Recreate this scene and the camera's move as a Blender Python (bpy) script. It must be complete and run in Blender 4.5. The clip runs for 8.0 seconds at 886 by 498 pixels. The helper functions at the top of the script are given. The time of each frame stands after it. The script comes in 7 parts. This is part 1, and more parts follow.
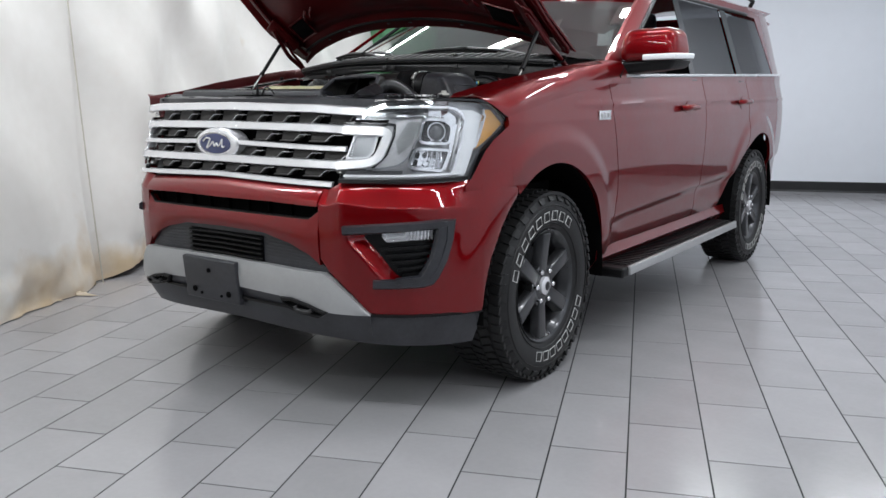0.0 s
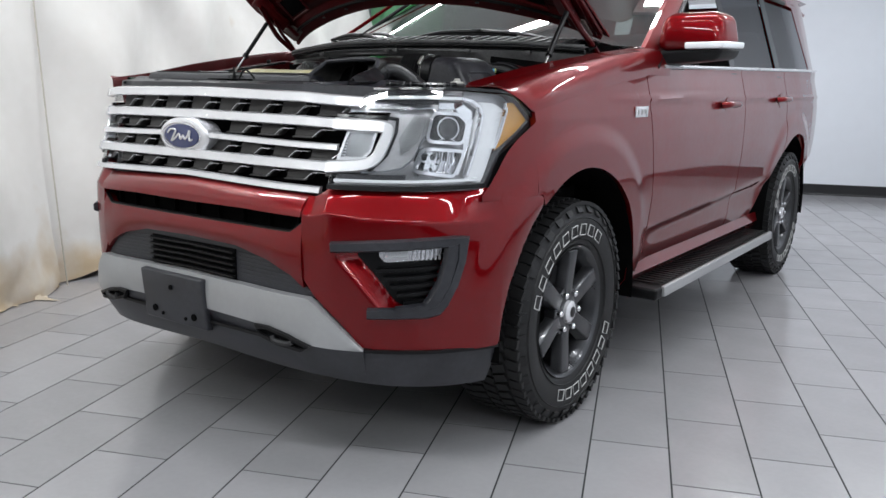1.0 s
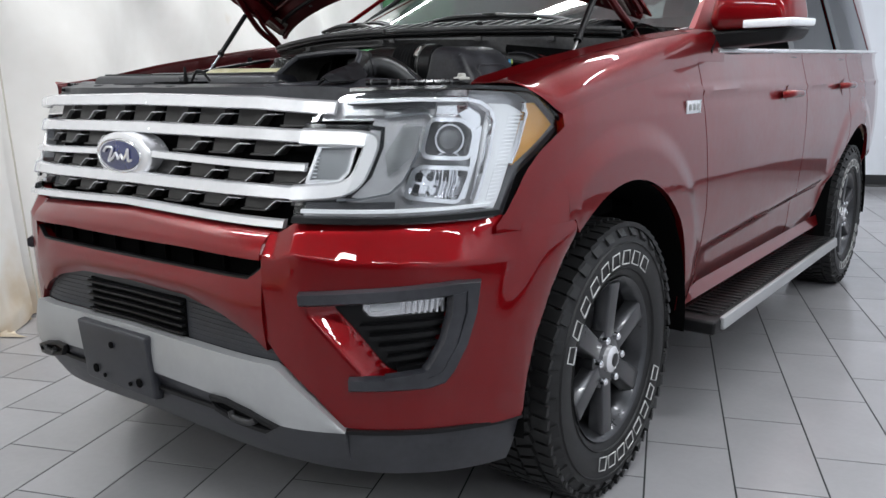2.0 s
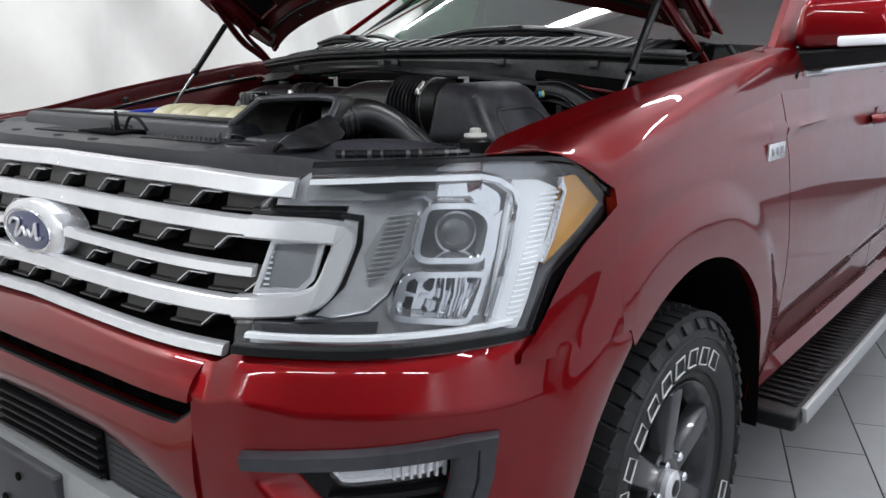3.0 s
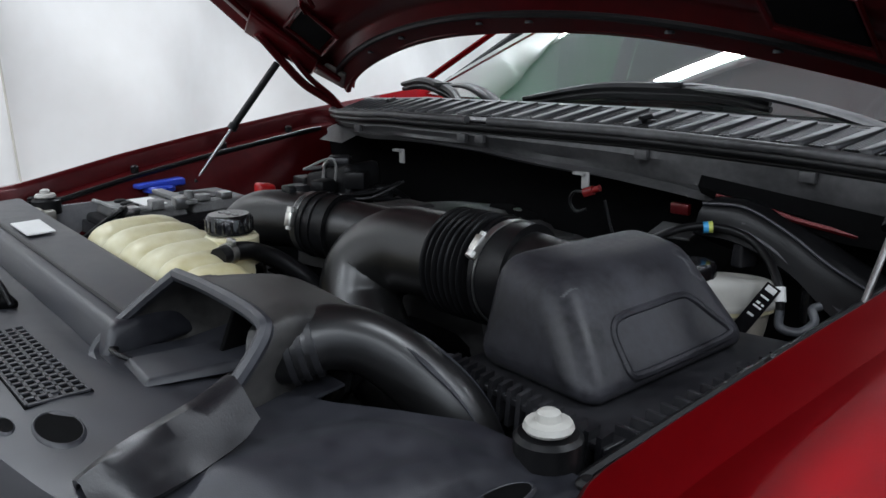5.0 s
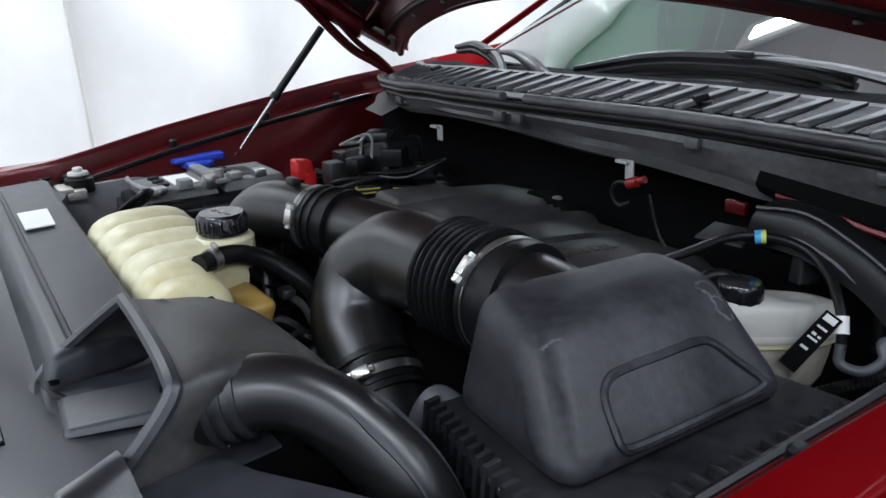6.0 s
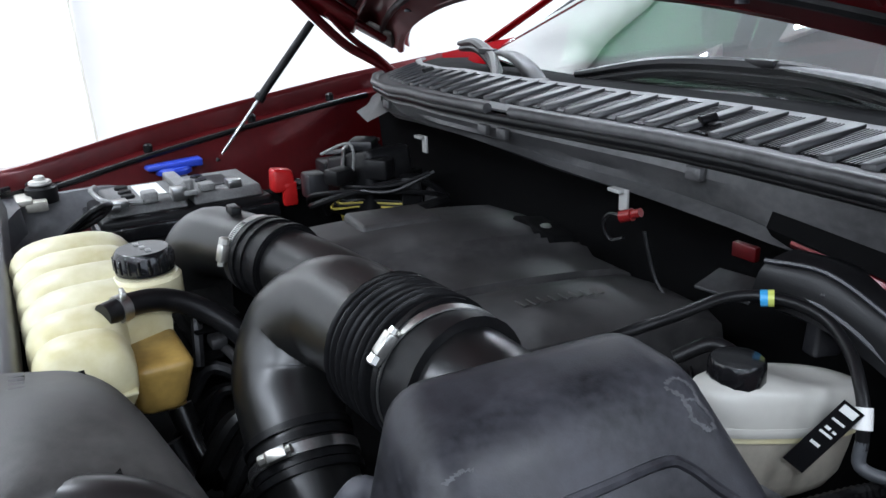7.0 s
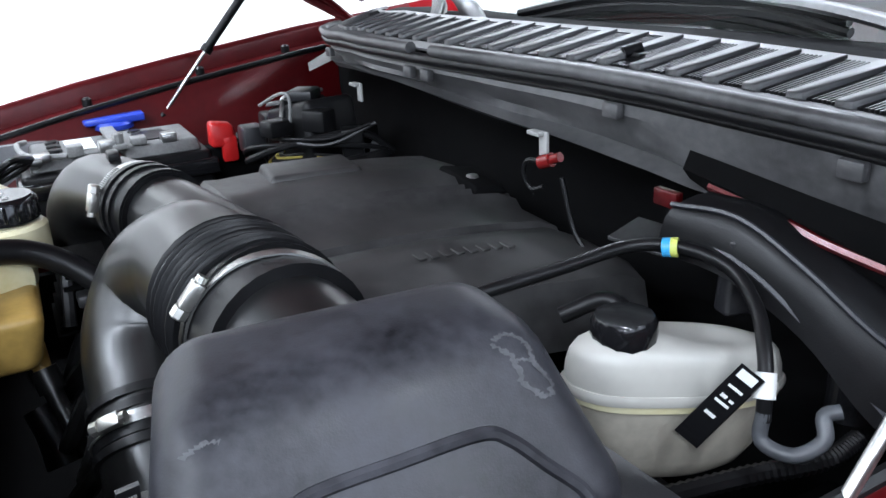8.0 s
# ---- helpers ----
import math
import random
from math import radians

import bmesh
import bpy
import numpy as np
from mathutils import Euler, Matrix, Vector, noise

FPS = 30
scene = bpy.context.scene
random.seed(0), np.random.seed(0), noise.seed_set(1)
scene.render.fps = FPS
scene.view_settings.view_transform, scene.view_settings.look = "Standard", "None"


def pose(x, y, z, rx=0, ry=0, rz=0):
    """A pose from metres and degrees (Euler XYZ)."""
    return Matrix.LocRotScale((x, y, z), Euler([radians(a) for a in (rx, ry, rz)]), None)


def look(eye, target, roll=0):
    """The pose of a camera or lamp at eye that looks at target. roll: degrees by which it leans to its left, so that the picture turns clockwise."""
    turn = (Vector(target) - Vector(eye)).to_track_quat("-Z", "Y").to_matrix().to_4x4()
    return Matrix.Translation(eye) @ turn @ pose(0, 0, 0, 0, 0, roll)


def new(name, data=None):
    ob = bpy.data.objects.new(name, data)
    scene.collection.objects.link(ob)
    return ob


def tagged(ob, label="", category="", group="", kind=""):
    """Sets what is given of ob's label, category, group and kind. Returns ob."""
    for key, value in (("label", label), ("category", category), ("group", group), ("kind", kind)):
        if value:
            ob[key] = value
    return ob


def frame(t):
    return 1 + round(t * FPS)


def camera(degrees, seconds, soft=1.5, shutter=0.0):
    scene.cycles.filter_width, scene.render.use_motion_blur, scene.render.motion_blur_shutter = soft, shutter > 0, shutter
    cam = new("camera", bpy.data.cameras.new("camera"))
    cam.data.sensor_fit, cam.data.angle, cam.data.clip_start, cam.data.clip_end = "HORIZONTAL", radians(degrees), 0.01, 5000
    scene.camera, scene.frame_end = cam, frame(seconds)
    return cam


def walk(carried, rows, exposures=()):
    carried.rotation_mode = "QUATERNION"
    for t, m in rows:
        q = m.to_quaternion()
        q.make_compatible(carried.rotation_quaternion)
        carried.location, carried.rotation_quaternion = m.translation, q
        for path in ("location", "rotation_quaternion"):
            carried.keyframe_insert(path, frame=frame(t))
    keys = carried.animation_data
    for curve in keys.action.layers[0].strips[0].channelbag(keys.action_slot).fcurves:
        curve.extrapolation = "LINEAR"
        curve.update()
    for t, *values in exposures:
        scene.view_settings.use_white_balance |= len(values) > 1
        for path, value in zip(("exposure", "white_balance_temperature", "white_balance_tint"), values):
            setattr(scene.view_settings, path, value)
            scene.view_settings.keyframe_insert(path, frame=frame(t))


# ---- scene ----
cam = camera(56.8, 8.0)
PATH = [
    (0, (2.599, -3.028, 1.211), (1.459, -1.427, 0.84), -0.2),
    (0.5, (2.462, -2.818, 1.21), (1.284, -1.247, 0.829), 0.4),
    (1, (2.251, -2.614, 1.206), (1.122, -1.011, 0.812), 1.1),
    (1.5, (2.093, -2.386, 1.204), (0.963, -0.78, 0.826), -0.1),
    (1.7, (2.042, -2.272, 1.199), (0.887, -0.684, 0.82), -0.6),
    (2.8, (1.695, -1.709, 1.316), (0.483, -0.19, 0.841), -0.6),
    (3, (1.636, -1.615, 1.343), (0.411, -0.099, 0.898), -0.8),
    (3.5, (1.523, -1.355, 1.376), (0.158, 0.025, 0.89), -1.4),
    (4, (1.415, -1.147, 1.428), (-0.008, 0.193, 1.0), -0.4),
    (4.5, (1.265, -0.988, 1.47), (-0.206, 0.299, 1.047), 0.4),
    (4.7, (1.213, -0.934, 1.493), (-0.265, 0.338, 1.052), -0.1),
    (5.8, (1.123, -0.73, 1.553), (-0.437, 0.367, 0.948), -1.4),
    (6, (1.118, -0.677, 1.561), (-0.489, 0.347, 0.953), -2.0),
    (6.5, (1.087, -0.572, 1.569), (-0.557, 0.385, 0.95), -2.2),
    (7, (1.024, -0.49, 1.579), (-0.627, 0.437, 0.935), -2.1),
    (7.5, (0.974, -0.417, 1.554), (-0.663, 0.499, 0.859), -1.7),
    (8, (1.02, -0.318, 1.516), (-0.644, 0.538, 0.81), -2.8),
]
walk(cam, [(t, look(eye, target, roll)) for t, eye, target, roll in PATH],
     exposures=[(0.0, -0.05, 6500, 10), (1.5, 0.05, 6500, 10), (3.0, 0.05, 6450, 10), (4.5, -0.08, 6250, 10), (6.0, 0.42, 6000, 10), (7.0, 0.9, 5950, 10), (8.0, 1.42, 5900, 10)])

# ---------------------------------------------------------------- light
world = bpy.data.worlds.new("world")
scene.world = world
world.use_nodes = True
wn = world.node_tree.nodes
wn["Background"].inputs[0].default_value = (0.85, 0.92, 1.0, 1)
wn["Background"].inputs[1].default_value = 0.15

ROOM = 21.9                       # the room's turn against the car, degrees
RU = Vector((math.cos(radians(ROOM)), math.sin(radians(ROOM)), 0))
RV = Vector((-math.sin(radians(ROOM)), math.cos(radians(ROOM)), 0))
U0, U1, V0, V1, CEIL = -2.75, 4.6, -9.0, 7.2, 3.4


def room(u, v, z=0.0):
    return RU * u + RV * v + Vector((0, 0, z))


# the row at u -1.62 is added to brighten the curtain
LAMPS = [(u, v) for u in (-1.62, 0.05, 1.9, 3.75) for v in (-5.0, -2.6, -0.2, 2.3, 4.9)]
LAMP_POWER = 27.5
for u, v in LAMPS:
    lamp = bpy.data.lights.new("ceiling_tube", "AREA")
    lamp.shape, lamp.size, lamp.size_y = "RECTANGLE", 1.16, 0.10
    lamp.energy, lamp.color = LAMP_POWER, (0.93, 0.965, 1.0)
    lo = new("ceiling_tube", lamp)
    lo.matrix_world = Matrix.Translation(room(u, v, CEIL - 0.115)) @ Matrix.Rotation(radians(ROOM), 4, "Z")


# ---------------------------------------------------------------- materials
def mat(name, color, rough=0.5, metal=0.0, coat=0.0, var=0.12, scale=8.0, bump=0.0, bscale=120.0,
        spec=0.5, coatrough=0.03, rvar=0.1, island=False, detail=6.0, tint=None, coatior=1.5):
    """A surface with two scales of change in colour and gloss, and fine relief."""
    m = bpy.data.materials.new(name)
    m.use_nodes = True
    nt = m.node_tree
    b = nt.nodes["Principled BSDF"]
    tc = nt.nodes.new("ShaderNodeTexCoord")
    n1 = nt.nodes.new("ShaderNodeTexNoise")
    n1.inputs["Scale"].default_value, n1.inputs["Detail"].default_value = scale, detail
    n2 = nt.nodes.new("ShaderNodeTexNoise")
    n2.inputs["Scale"].default_value, n2.inputs["Detail"].default_value = scale * 9, 3.0
    nt.links.new(tc.outputs["Object"], n1.inputs["Vector"])
    nt.links.new(tc.outputs["Object"], n2.inputs["Vector"])
    add = nt.nodes.new("ShaderNodeMath")
    add.operation = "MULTIPLY_ADD"
    nt.links.new(n1.outputs[0], add.inputs[0])
    add.inputs[1].default_value = 0.65
    half = nt.nodes.new("ShaderNodeMath")
    half.operation = "MULTIPLY"
    nt.links.new(n2.outputs[0], half.inputs[0])
    half.inputs[1].default_value = 0.35
    nt.links.new(half.outputs[0], add.inputs[2])
    ramp = nt.nodes.new("ShaderNodeValToRGB")
    c = Vector(color[:3])
    t = Vector(tint[:3]) if tint else c
    ramp.color_ramp.elements[0].position, ramp.color_ramp.elements[1].position = 0.32, 0.68
    ramp.color_ramp.elements[0].color = (*(c * (1 - var)), 1)
    ramp.color_ramp.elements[1].color = (*[min(1, q * (1 + var)) for q in t], 1)
    nt.links.new(add.outputs[0], ramp.inputs[0])
    nt.links.new(ramp.outputs[0], b.inputs["Base Color"])
    b.inputs["Metallic"].default_value = metal
    rr = nt.nodes.new("ShaderNodeMapRange")
    rr.inputs[1].default_value, rr.inputs[2].default_value = 0.3, 0.7
    rr.inputs[3].default_value, rr.inputs[4].default_value = max(0.01, rough * (1 - rvar)), min(1, rough * (1 + rvar))
    nt.links.new(add.outputs[0], rr.inputs[0])
    nt.links.new(rr.outputs[0], b.inputs["Roughness"])
    b.inputs["Coat Weight"].default_value = coat
    b.inputs["Coat Roughness"].default_value = coatrough
    b.inputs["Coat IOR"].default_value = coatior
    b.inputs["Specular IOR Level"].default_value = spec
    if bump:
        n3 = nt.nodes.new("ShaderNodeTexNoise")
        n3.inputs["Scale"].default_value, n3.inputs["Detail"].default_value = bscale, 4.0
        nt.links.new(tc.outputs["Object"], n3.inputs["Vector"])
        bm_ = nt.nodes.new("ShaderNodeBump")
        bm_.inputs["Strength"].default_value, bm_.inputs["Distance"].default_value = bump, 0.004
        nt.links.new(n3.outputs[0], bm_.inputs["Height"])
        nt.links.new(bm_.outputs[0], b.inputs["Normal"])
    return m


def clear(name, tint=(1, 1, 1), gloss=0.06, rough=0.0, body=0.0, ior=0):
    """A thin clear sheet: mostly see-through, mirror-like at its surface."""
    m = bpy.data.materials.new(name)
    m.use_nodes = True
    nt = m.node_tree
    nt.nodes.remove(nt.nodes["Principled BSDF"])
    out = nt.nodes["Material Output"]
    tr = nt.nodes.new("ShaderNodeBsdfTransparent")
    tr.inputs[0].default_value = (*tint, 1)
    gl = nt.nodes.new("ShaderNodeBsdfGlossy")
    gl.inputs["Roughness"].default_value = rough
    lw = nt.nodes.new("ShaderNodeLayerWeight")
    lw.inputs[0].default_value = 0.5
    pw = nt.nodes.new("ShaderNodeMath")
    pw.operation = "POWER"
    nt.links.new(lw.outputs["Facing"], pw.inputs[0])
    pw.inputs[1].default_value = 5.0
    fr = nt.nodes.new("ShaderNodeMapRange")
    fr.inputs[3].default_value, fr.inputs[4].default_value = gloss, 0.92
    nt.links.new(pw.outputs[0], fr.inputs[0])
    mx = nt.nodes.new("ShaderNodeMixShader")
    nt.links.new(fr.outputs[0], mx.inputs[0])
    nt.links.new(tr.outputs[0], mx.inputs[1])
    nt.links.new(gl.outputs[0], mx.inputs[2])
    nt.links.new(mx.outputs[0], out.inputs[0])
    return m


PAINT = mat("red_paint", (0.175, 0.0009, 0.0030), rough=0.36, metal=0.70, coat=1.0, var=0.05, scale=3, spec=0.05, coatrough=0.004, coatior=1.45)
# dull inner paint; on the fender lips its darker red also carries shade
PAINT_IN = mat("red_paint_unpolished_shade", (0.080, 0.002, 0.0035), rough=0.36, metal=0.4, spec=0.3, coat=0.5, var=0.25, scale=6, coatrough=0.2)
BLACK = mat("black_plastic", (0.0060, 0.0060, 0.0066), rough=0.36, var=0.35, scale=7, bump=0.05, bscale=700, spec=0.23)
BLACKG = mat("gloss_black", (0.008, 0.008, 0.009), rough=0.12, var=0.1)
GREYP = mat("grey_grained_plastic", (0.018, 0.0188, 0.025), rough=0.42, var=0.4, scale=6, bump=0.08, bscale=900, spec=0.52, tint=(0.028, 0.029, 0.034), rvar=0.2)
COWLP = mat("weathered_grey_plastic", (0.040, 0.040, 0.042), rough=0.44, var=0.4, scale=9, bump=0.08, bscale=800, spec=0.5, tint=(0.068, 0.067, 0.068), rvar=0.2)
GRILLEP = mat("worn_satin_plastic", (0.028, 0.0285, 0.031), rough=0.38, var=0.25, scale=14, spec=0.48, rvar=0.03)
ENGINEP = mat("dusty_engine_cover", (0.015, 0.015, 0.016), rough=0.46, spec=0.42, var=0.4, scale=7, bump=0.05, bscale=600, tint=(0.032, 0.031, 0.031), rvar=0.2)
DUSTLAY = mat("dust_covered_plastic", (0.022, 0.0215, 0.021), rough=0.5, spec=0.42, var=0.4, scale=9, bump=0.05, bscale=600, tint=(0.050, 0.048, 0.045), rvar=0.2)
CHALK = mat("chalky_scuff", (0.052, 0.052, 0.056), rough=0.8, var=0.5, scale=60)
DUSTY = mat("dusty_black_plastic", (0.0075, 0.0077, 0.0098), rough=0.38, spec=0.45, var=0.4, scale=6, bump=0.05, bscale=600, tint=(0.017, 0.017, 0.019), rvar=0.25)
SCUFFED = mat("scuffed_black_plastic", (0.0040, 0.0040, 0.0052), rough=0.42, spec=0.28, var=0.6, scale=13, bump=0.05, bscale=600, tint=(0.021, 0.021, 0.025), rvar=0.35, detail=8)
SHEEN = mat("smooth_black_plastic", (0.0050, 0.0050, 0.0053), rough=0.32, spec=0.62, var=0.2, scale=5, tint=(0.008, 0.008, 0.008), rvar=0.06)
# near-black for holes, gaps and voids: their shade is put into the colour
DARK = mat("void_shade_black", (0.0018, 0.0018, 0.002), spec=0.08, rough=0.9, var=0.2)
METALD = mat("dark_metal", (0.06, 0.06, 0.062), rough=0.5, metal=0.8, var=0.4, scale=14)
RUBBER = mat("tyre_rubber", (0.0105, 0.0105, 0.011), rough=0.5, spec=0.35, var=0.3, scale=12, bump=0.08, bscale=500)
WHITEL = mat("white_rubber", (0.55, 0.55, 0.54), rough=0.6, var=0.15, scale=30)
RIM = mat("gunmetal_alloy", (0.055, 0.056, 0.060), rough=0.30, metal=0.75, coat=0.4, var=0.12, scale=10)
CHROME = mat("chrome", (0.88, 0.88, 0.90), rough=0.06, metal=1.0, var=0.06, scale=10)
SATIN = mat("satin_silver", (0.84, 0.84, 0.86), rough=0.25, metal=0.66, var=0.06, scale=10)
SKID = mat("silver_paint", (0.36, 0.365, 0.37), rough=0.42, metal=0.35, coat=0.2, var=0.06, scale=6)
GUN = mat("bronze_grey_insert", (0.046, 0.044, 0.043), rough=0.34, metal=0.35, var=0.15, scale=20)
ZINC = mat("bright_zinc", (0.60, 0.59, 0.55), rough=0.30, metal=0.9, var=0.15, scale=40)
STEEL = mat("zinc_steel", (0.45, 0.45, 0.44), rough=0.3, metal=0.95, var=0.2, scale=40)
AMBER = mat("amber_plastic", (0.58, 0.27, 0.02), rough=0.16, coat=0.6, var=0.15, scale=16)
LAMPIN = mat("lamp_grey_inner", (0.50, 0.505, 0.52), rough=0.16, metal=0.35, coat=0.4, var=0.2, scale=10)
LAMPC = mat("clear_lamp_plastic", (0.40, 0.41, 0.42), rough=0.16, metal=0.45, coat=0.6, var=0.15, scale=16)
BEZEL = mat("bright_lamp_bezel", (0.92, 0.92, 0.94), rough=0.07, metal=0.95, var=0.08, scale=14)
LAMPW = mat("frosted_light_guide", (0.86, 0.88, 0.90), rough=0.18, coat=0.6, var=0.06, scale=20)
BLUE = mat("badge_blue", (0.022, 0.030, 0.11), rough=0.2, coat=0.8, var=0.1)
BLUEC = mat("blue_plastic", (0.02, 0.05, 0.42), rough=0.35, var=0.15)
REDC = mat("red_plastic", (0.45, 0.012, 0.012), rough=0.35, var=0.15)
TANK = mat("yellowed_plastic", (0.60, 0.53, 0.27), rough=0.36, var=0.10, scale=6, tint=(0.68, 0.65, 0.47))
COOL = mat("orange_coolant_tank", (0.40, 0.26, 0.07), rough=0.36, var=0.25, scale=12)
WTANK = mat("white_plastic", (0.45, 0.44, 0.405), rough=0.38, var=0.06, scale=10)
WTANK2 = mat("stained_white_plastic", (0.40, 0.37, 0.31), rough=0.42, var=0.2, scale=12)
LABEL = mat("label_white", (0.75, 0.75, 0.73), rough=0.5, var=0.05)
YELLOW = mat("yellow_wire", (0.55, 0.45, 0.08), rough=0.5)
SEATC = mat("seat_cloth", (0.05, 0.05, 0.052), rough=0.8, var=0.2, bump=0.3)
GREEN = mat("green_cloth", (0.16, 0.42, 0.22), rough=0.8, var=0.1)
GLASS = clear("windshield_glass", (0.80, 0.88, 0.84), gloss=0.46)
FILM = clear("green_window_film", (0.48, 0.78, 0.55), gloss=0.08, rough=0.15)
GLASSD = clear("privacy_glass", (0.30, 0.31, 0.33), gloss=0.05)
LENS = clear("lamp_lens", (0.96, 0.965, 0.97), gloss=0.06)
WALLP = mat("white_wall_paint", (0.74, 0.77, 0.82), rough=0.6, var=0.025, scale=0.8, bump=0.08, bscale=60)
GREYW = mat("grey_wall_paint", (0.10, 0.105, 0.11), rough=0.6, var=0.03, scale=0.8)
CEILP = mat("ceiling_paint", (0.48, 0.52, 0.53), rough=0.8, var=0.03, scale=1)
CLIPG = mat("grey_clip", (.30, .30, .29), .5)
BASEB = mat("black_vinyl", (0.012, 0.012, 0.013), rough=0.4, var=0.2)
PROJ = mat("projector_glass", (0.03, 0.032, 0.036), rough=0.03, coat=1.0, var=0.1)
LAMPB = mat("fixture_white", (0.8, 0.8, 0.8), rough=0.4)
GROUT = mat("dark_grout", (0.014, 0.017, 0.018), rough=0.9, var=0.3, scale=20)


def tile_material():
    m = mat("grey_porcelain", (0.325, 0.32, 0.33), rough=0.19, var=0.05, scale=5, bump=0.03, bscale=120, rvar=0.15, spec=0.6)
    nt = m.node_tree
    info = nt.nodes.new("ShaderNodeObjectInfo")
    geo = nt.nodes.new("ShaderNodeNewGeometry")
    s = nt.nodes.new("ShaderNodeMath")
    s.operation = "ADD"
    nt.links.new(info.outputs["Random"], s.inputs[0])
    nt.links.new(geo.outputs["Random Per Island"], s.inputs[1])
    fr = nt.nodes.new("ShaderNodeMath")
    fr.operation = "FRACT"
    nt.links.new(s.outputs[0], fr.inputs[0])
    mr = nt.nodes.new("ShaderNodeMapRange")
    mr.inputs[3].default_value, mr.inputs[4].default_value = 0.93, 1.07
    nt.links.new(fr.outputs[0], mr.inputs[0])
    mul = nt.nodes.new("ShaderNodeMix")
    mul.data_type, mul.blend_type = "RGBA", "MULTIPLY"
    mul.inputs[0].default_value = 1.0
    b = nt.nodes["Principled BSDF"]
    src = b.inputs["Base Color"].links[0].from_socket
    nt.links.new(src, mul.inputs[6])
    nt.links.new(mr.outputs[0], mul.inputs[7])
    nt.links.new(mul.outputs[2], b.inputs["Base Color"])
    return m


def cloth_material():
    """Unbleached canvas: stains near its hem, creases."""
    m = mat("cream_canvas", (0.77, 0.755, 0.715), rough=0.85, var=0.02, scale=1.2, bump=0.12, bscale=240, tint=(0.81, 0.80, 0.77))
    nt = m.node_tree
    b = nt.nodes["Principled BSDF"]
    tc = nt.nodes.new("ShaderNodeTexCoord")
    sep = nt.nodes.new("ShaderNodeSeparateXYZ")
    nt.links.new(tc.outputs["Object"], sep.inputs[0])
    n = nt.nodes.new("ShaderNodeTexNoise")
    n.inputs["Scale"].default_value, n.inputs["Detail"].default_value = 2.6, 8
    nt.links.new(tc.outputs["Object"], n.inputs["Vector"])
    mr = nt.nodes.new("ShaderNodeMapRange")
    mr.inputs[1].default_value, mr.inputs[2].default_value, mr.inputs[3].default_value, mr.inputs[4].default_value = 0.0, 0.50, 0.36, -0.14
    nt.links.new(sep.outputs[2], mr.inputs[0])
    ad = nt.nodes.new("ShaderNodeMath")
    ad.operation = "ADD"
    nt.links.new(n.outputs[0], ad.inputs[0])
    nt.links.new(mr.outputs[0], ad.inputs[1])
    m2 = nt.nodes.new("ShaderNodeMapRange")
    m2.inputs[1].default_value, m2.inputs[2].default_value, m2.inputs[3].default_value, m2.inputs[4].default_value = 0.54, 0.86, 0.0, 0.8
    nt.links.new(ad.outputs[0], m2.inputs[0])
    mx = nt.nodes.new("ShaderNodeMix")
    mx.data_type = "RGBA"
    nt.links.new(m2.outputs[0], mx.inputs[0])
    nt.links.new(b.inputs["Base Color"].links[0].from_socket, mx.inputs[6])
    mx.inputs[7].default_value = (0.55, 0.40, 0.21, 1)
    nt.links.new(mx.outputs[2], b.inputs["Base Color"])
    return m


TILE = tile_material()
CLOTH = cloth_material()


# ---------------------------------------------------------------- mesh tools
SEAT = Matrix.Identity(4)          # where the pieces built next sit on their thing


def part(name, bm, material, parent=None, label="", smooth=40, flip=False):
    """One bmesh as one mesh object, under a thing or under a part."""
    bmesh.ops.transform(bm, matrix=SEAT, verts=bm.verts)
    if flip:
        bmesh.ops.scale(bm, vec=(-1, 1, 1), verts=bm.verts)
        bmesh.ops.reverse_faces(bm, faces=bm.faces)
    me = bpy.data.meshes.new(name)
    bm.to_mesh(me)
    bm.free()
    me.materials.append(material)
    if smooth:
        me.shade_smooth()
        me.set_sharp_from_angle(angle=radians(smooth))
    ob = new(name, me)
    if parent:
        ob.parent = parent
    if label:
        ob["label"] = label
    return ob


def thing(name, label, category, group="", at=(0, 0, 0)):
    ob = new(name)
    ob.location = at
    ob.empty_display_size = 0.1
    return tagged(ob, label, category, group)


def recalc(bm):
    bmesh.ops.recalc_face_normals(bm, faces=bm.faces)
    return bm


def join(*bms):
    """Several bmeshes as one."""
    out = bmesh.new()
    for b in bms:
        me = bpy.data.meshes.new("t")
        b.to_mesh(me)
        b.free()
        out.from_mesh(me)
        bpy.data.meshes.remove(me)
    return out


def box(c, size, bevel=0.0, m=None, seg=2):
    bm = bmesh.new()
    bmesh.ops.create_cube(bm, size=1)
    bmesh.ops.scale(bm, vec=size, verts=bm.verts)
    if bevel:
        bmesh.ops.bevel(bm, geom=bm.edges[:], offset=bevel, segments=seg, affect="EDGES", profile=0.5)
    if m is not None:
        bmesh.ops.transform(bm, matrix=m, verts=bm.verts)
    bmesh.ops.translate(bm, vec=c, verts=bm.verts)
    return bm


def hexa(corners, bevel=0.01, seg=3):
    """A solid from eight corners: four below, four above, each going round."""
    bm = bmesh.new()
    v = [bm.verts.new(p) for p in corners]
    for f in ((3, 2, 1, 0), (4, 5, 6, 7), (0, 1, 5, 4), (1, 2, 6, 5), (2, 3, 7, 6), (3, 0, 4, 7)):
        bm.faces.new([v[i] for i in f])
    recalc(bm)
    if bevel:
        bmesh.ops.bevel(bm, geom=bm.edges[:], offset=bevel, segments=seg, affect="EDGES", profile=0.5)
    return bm


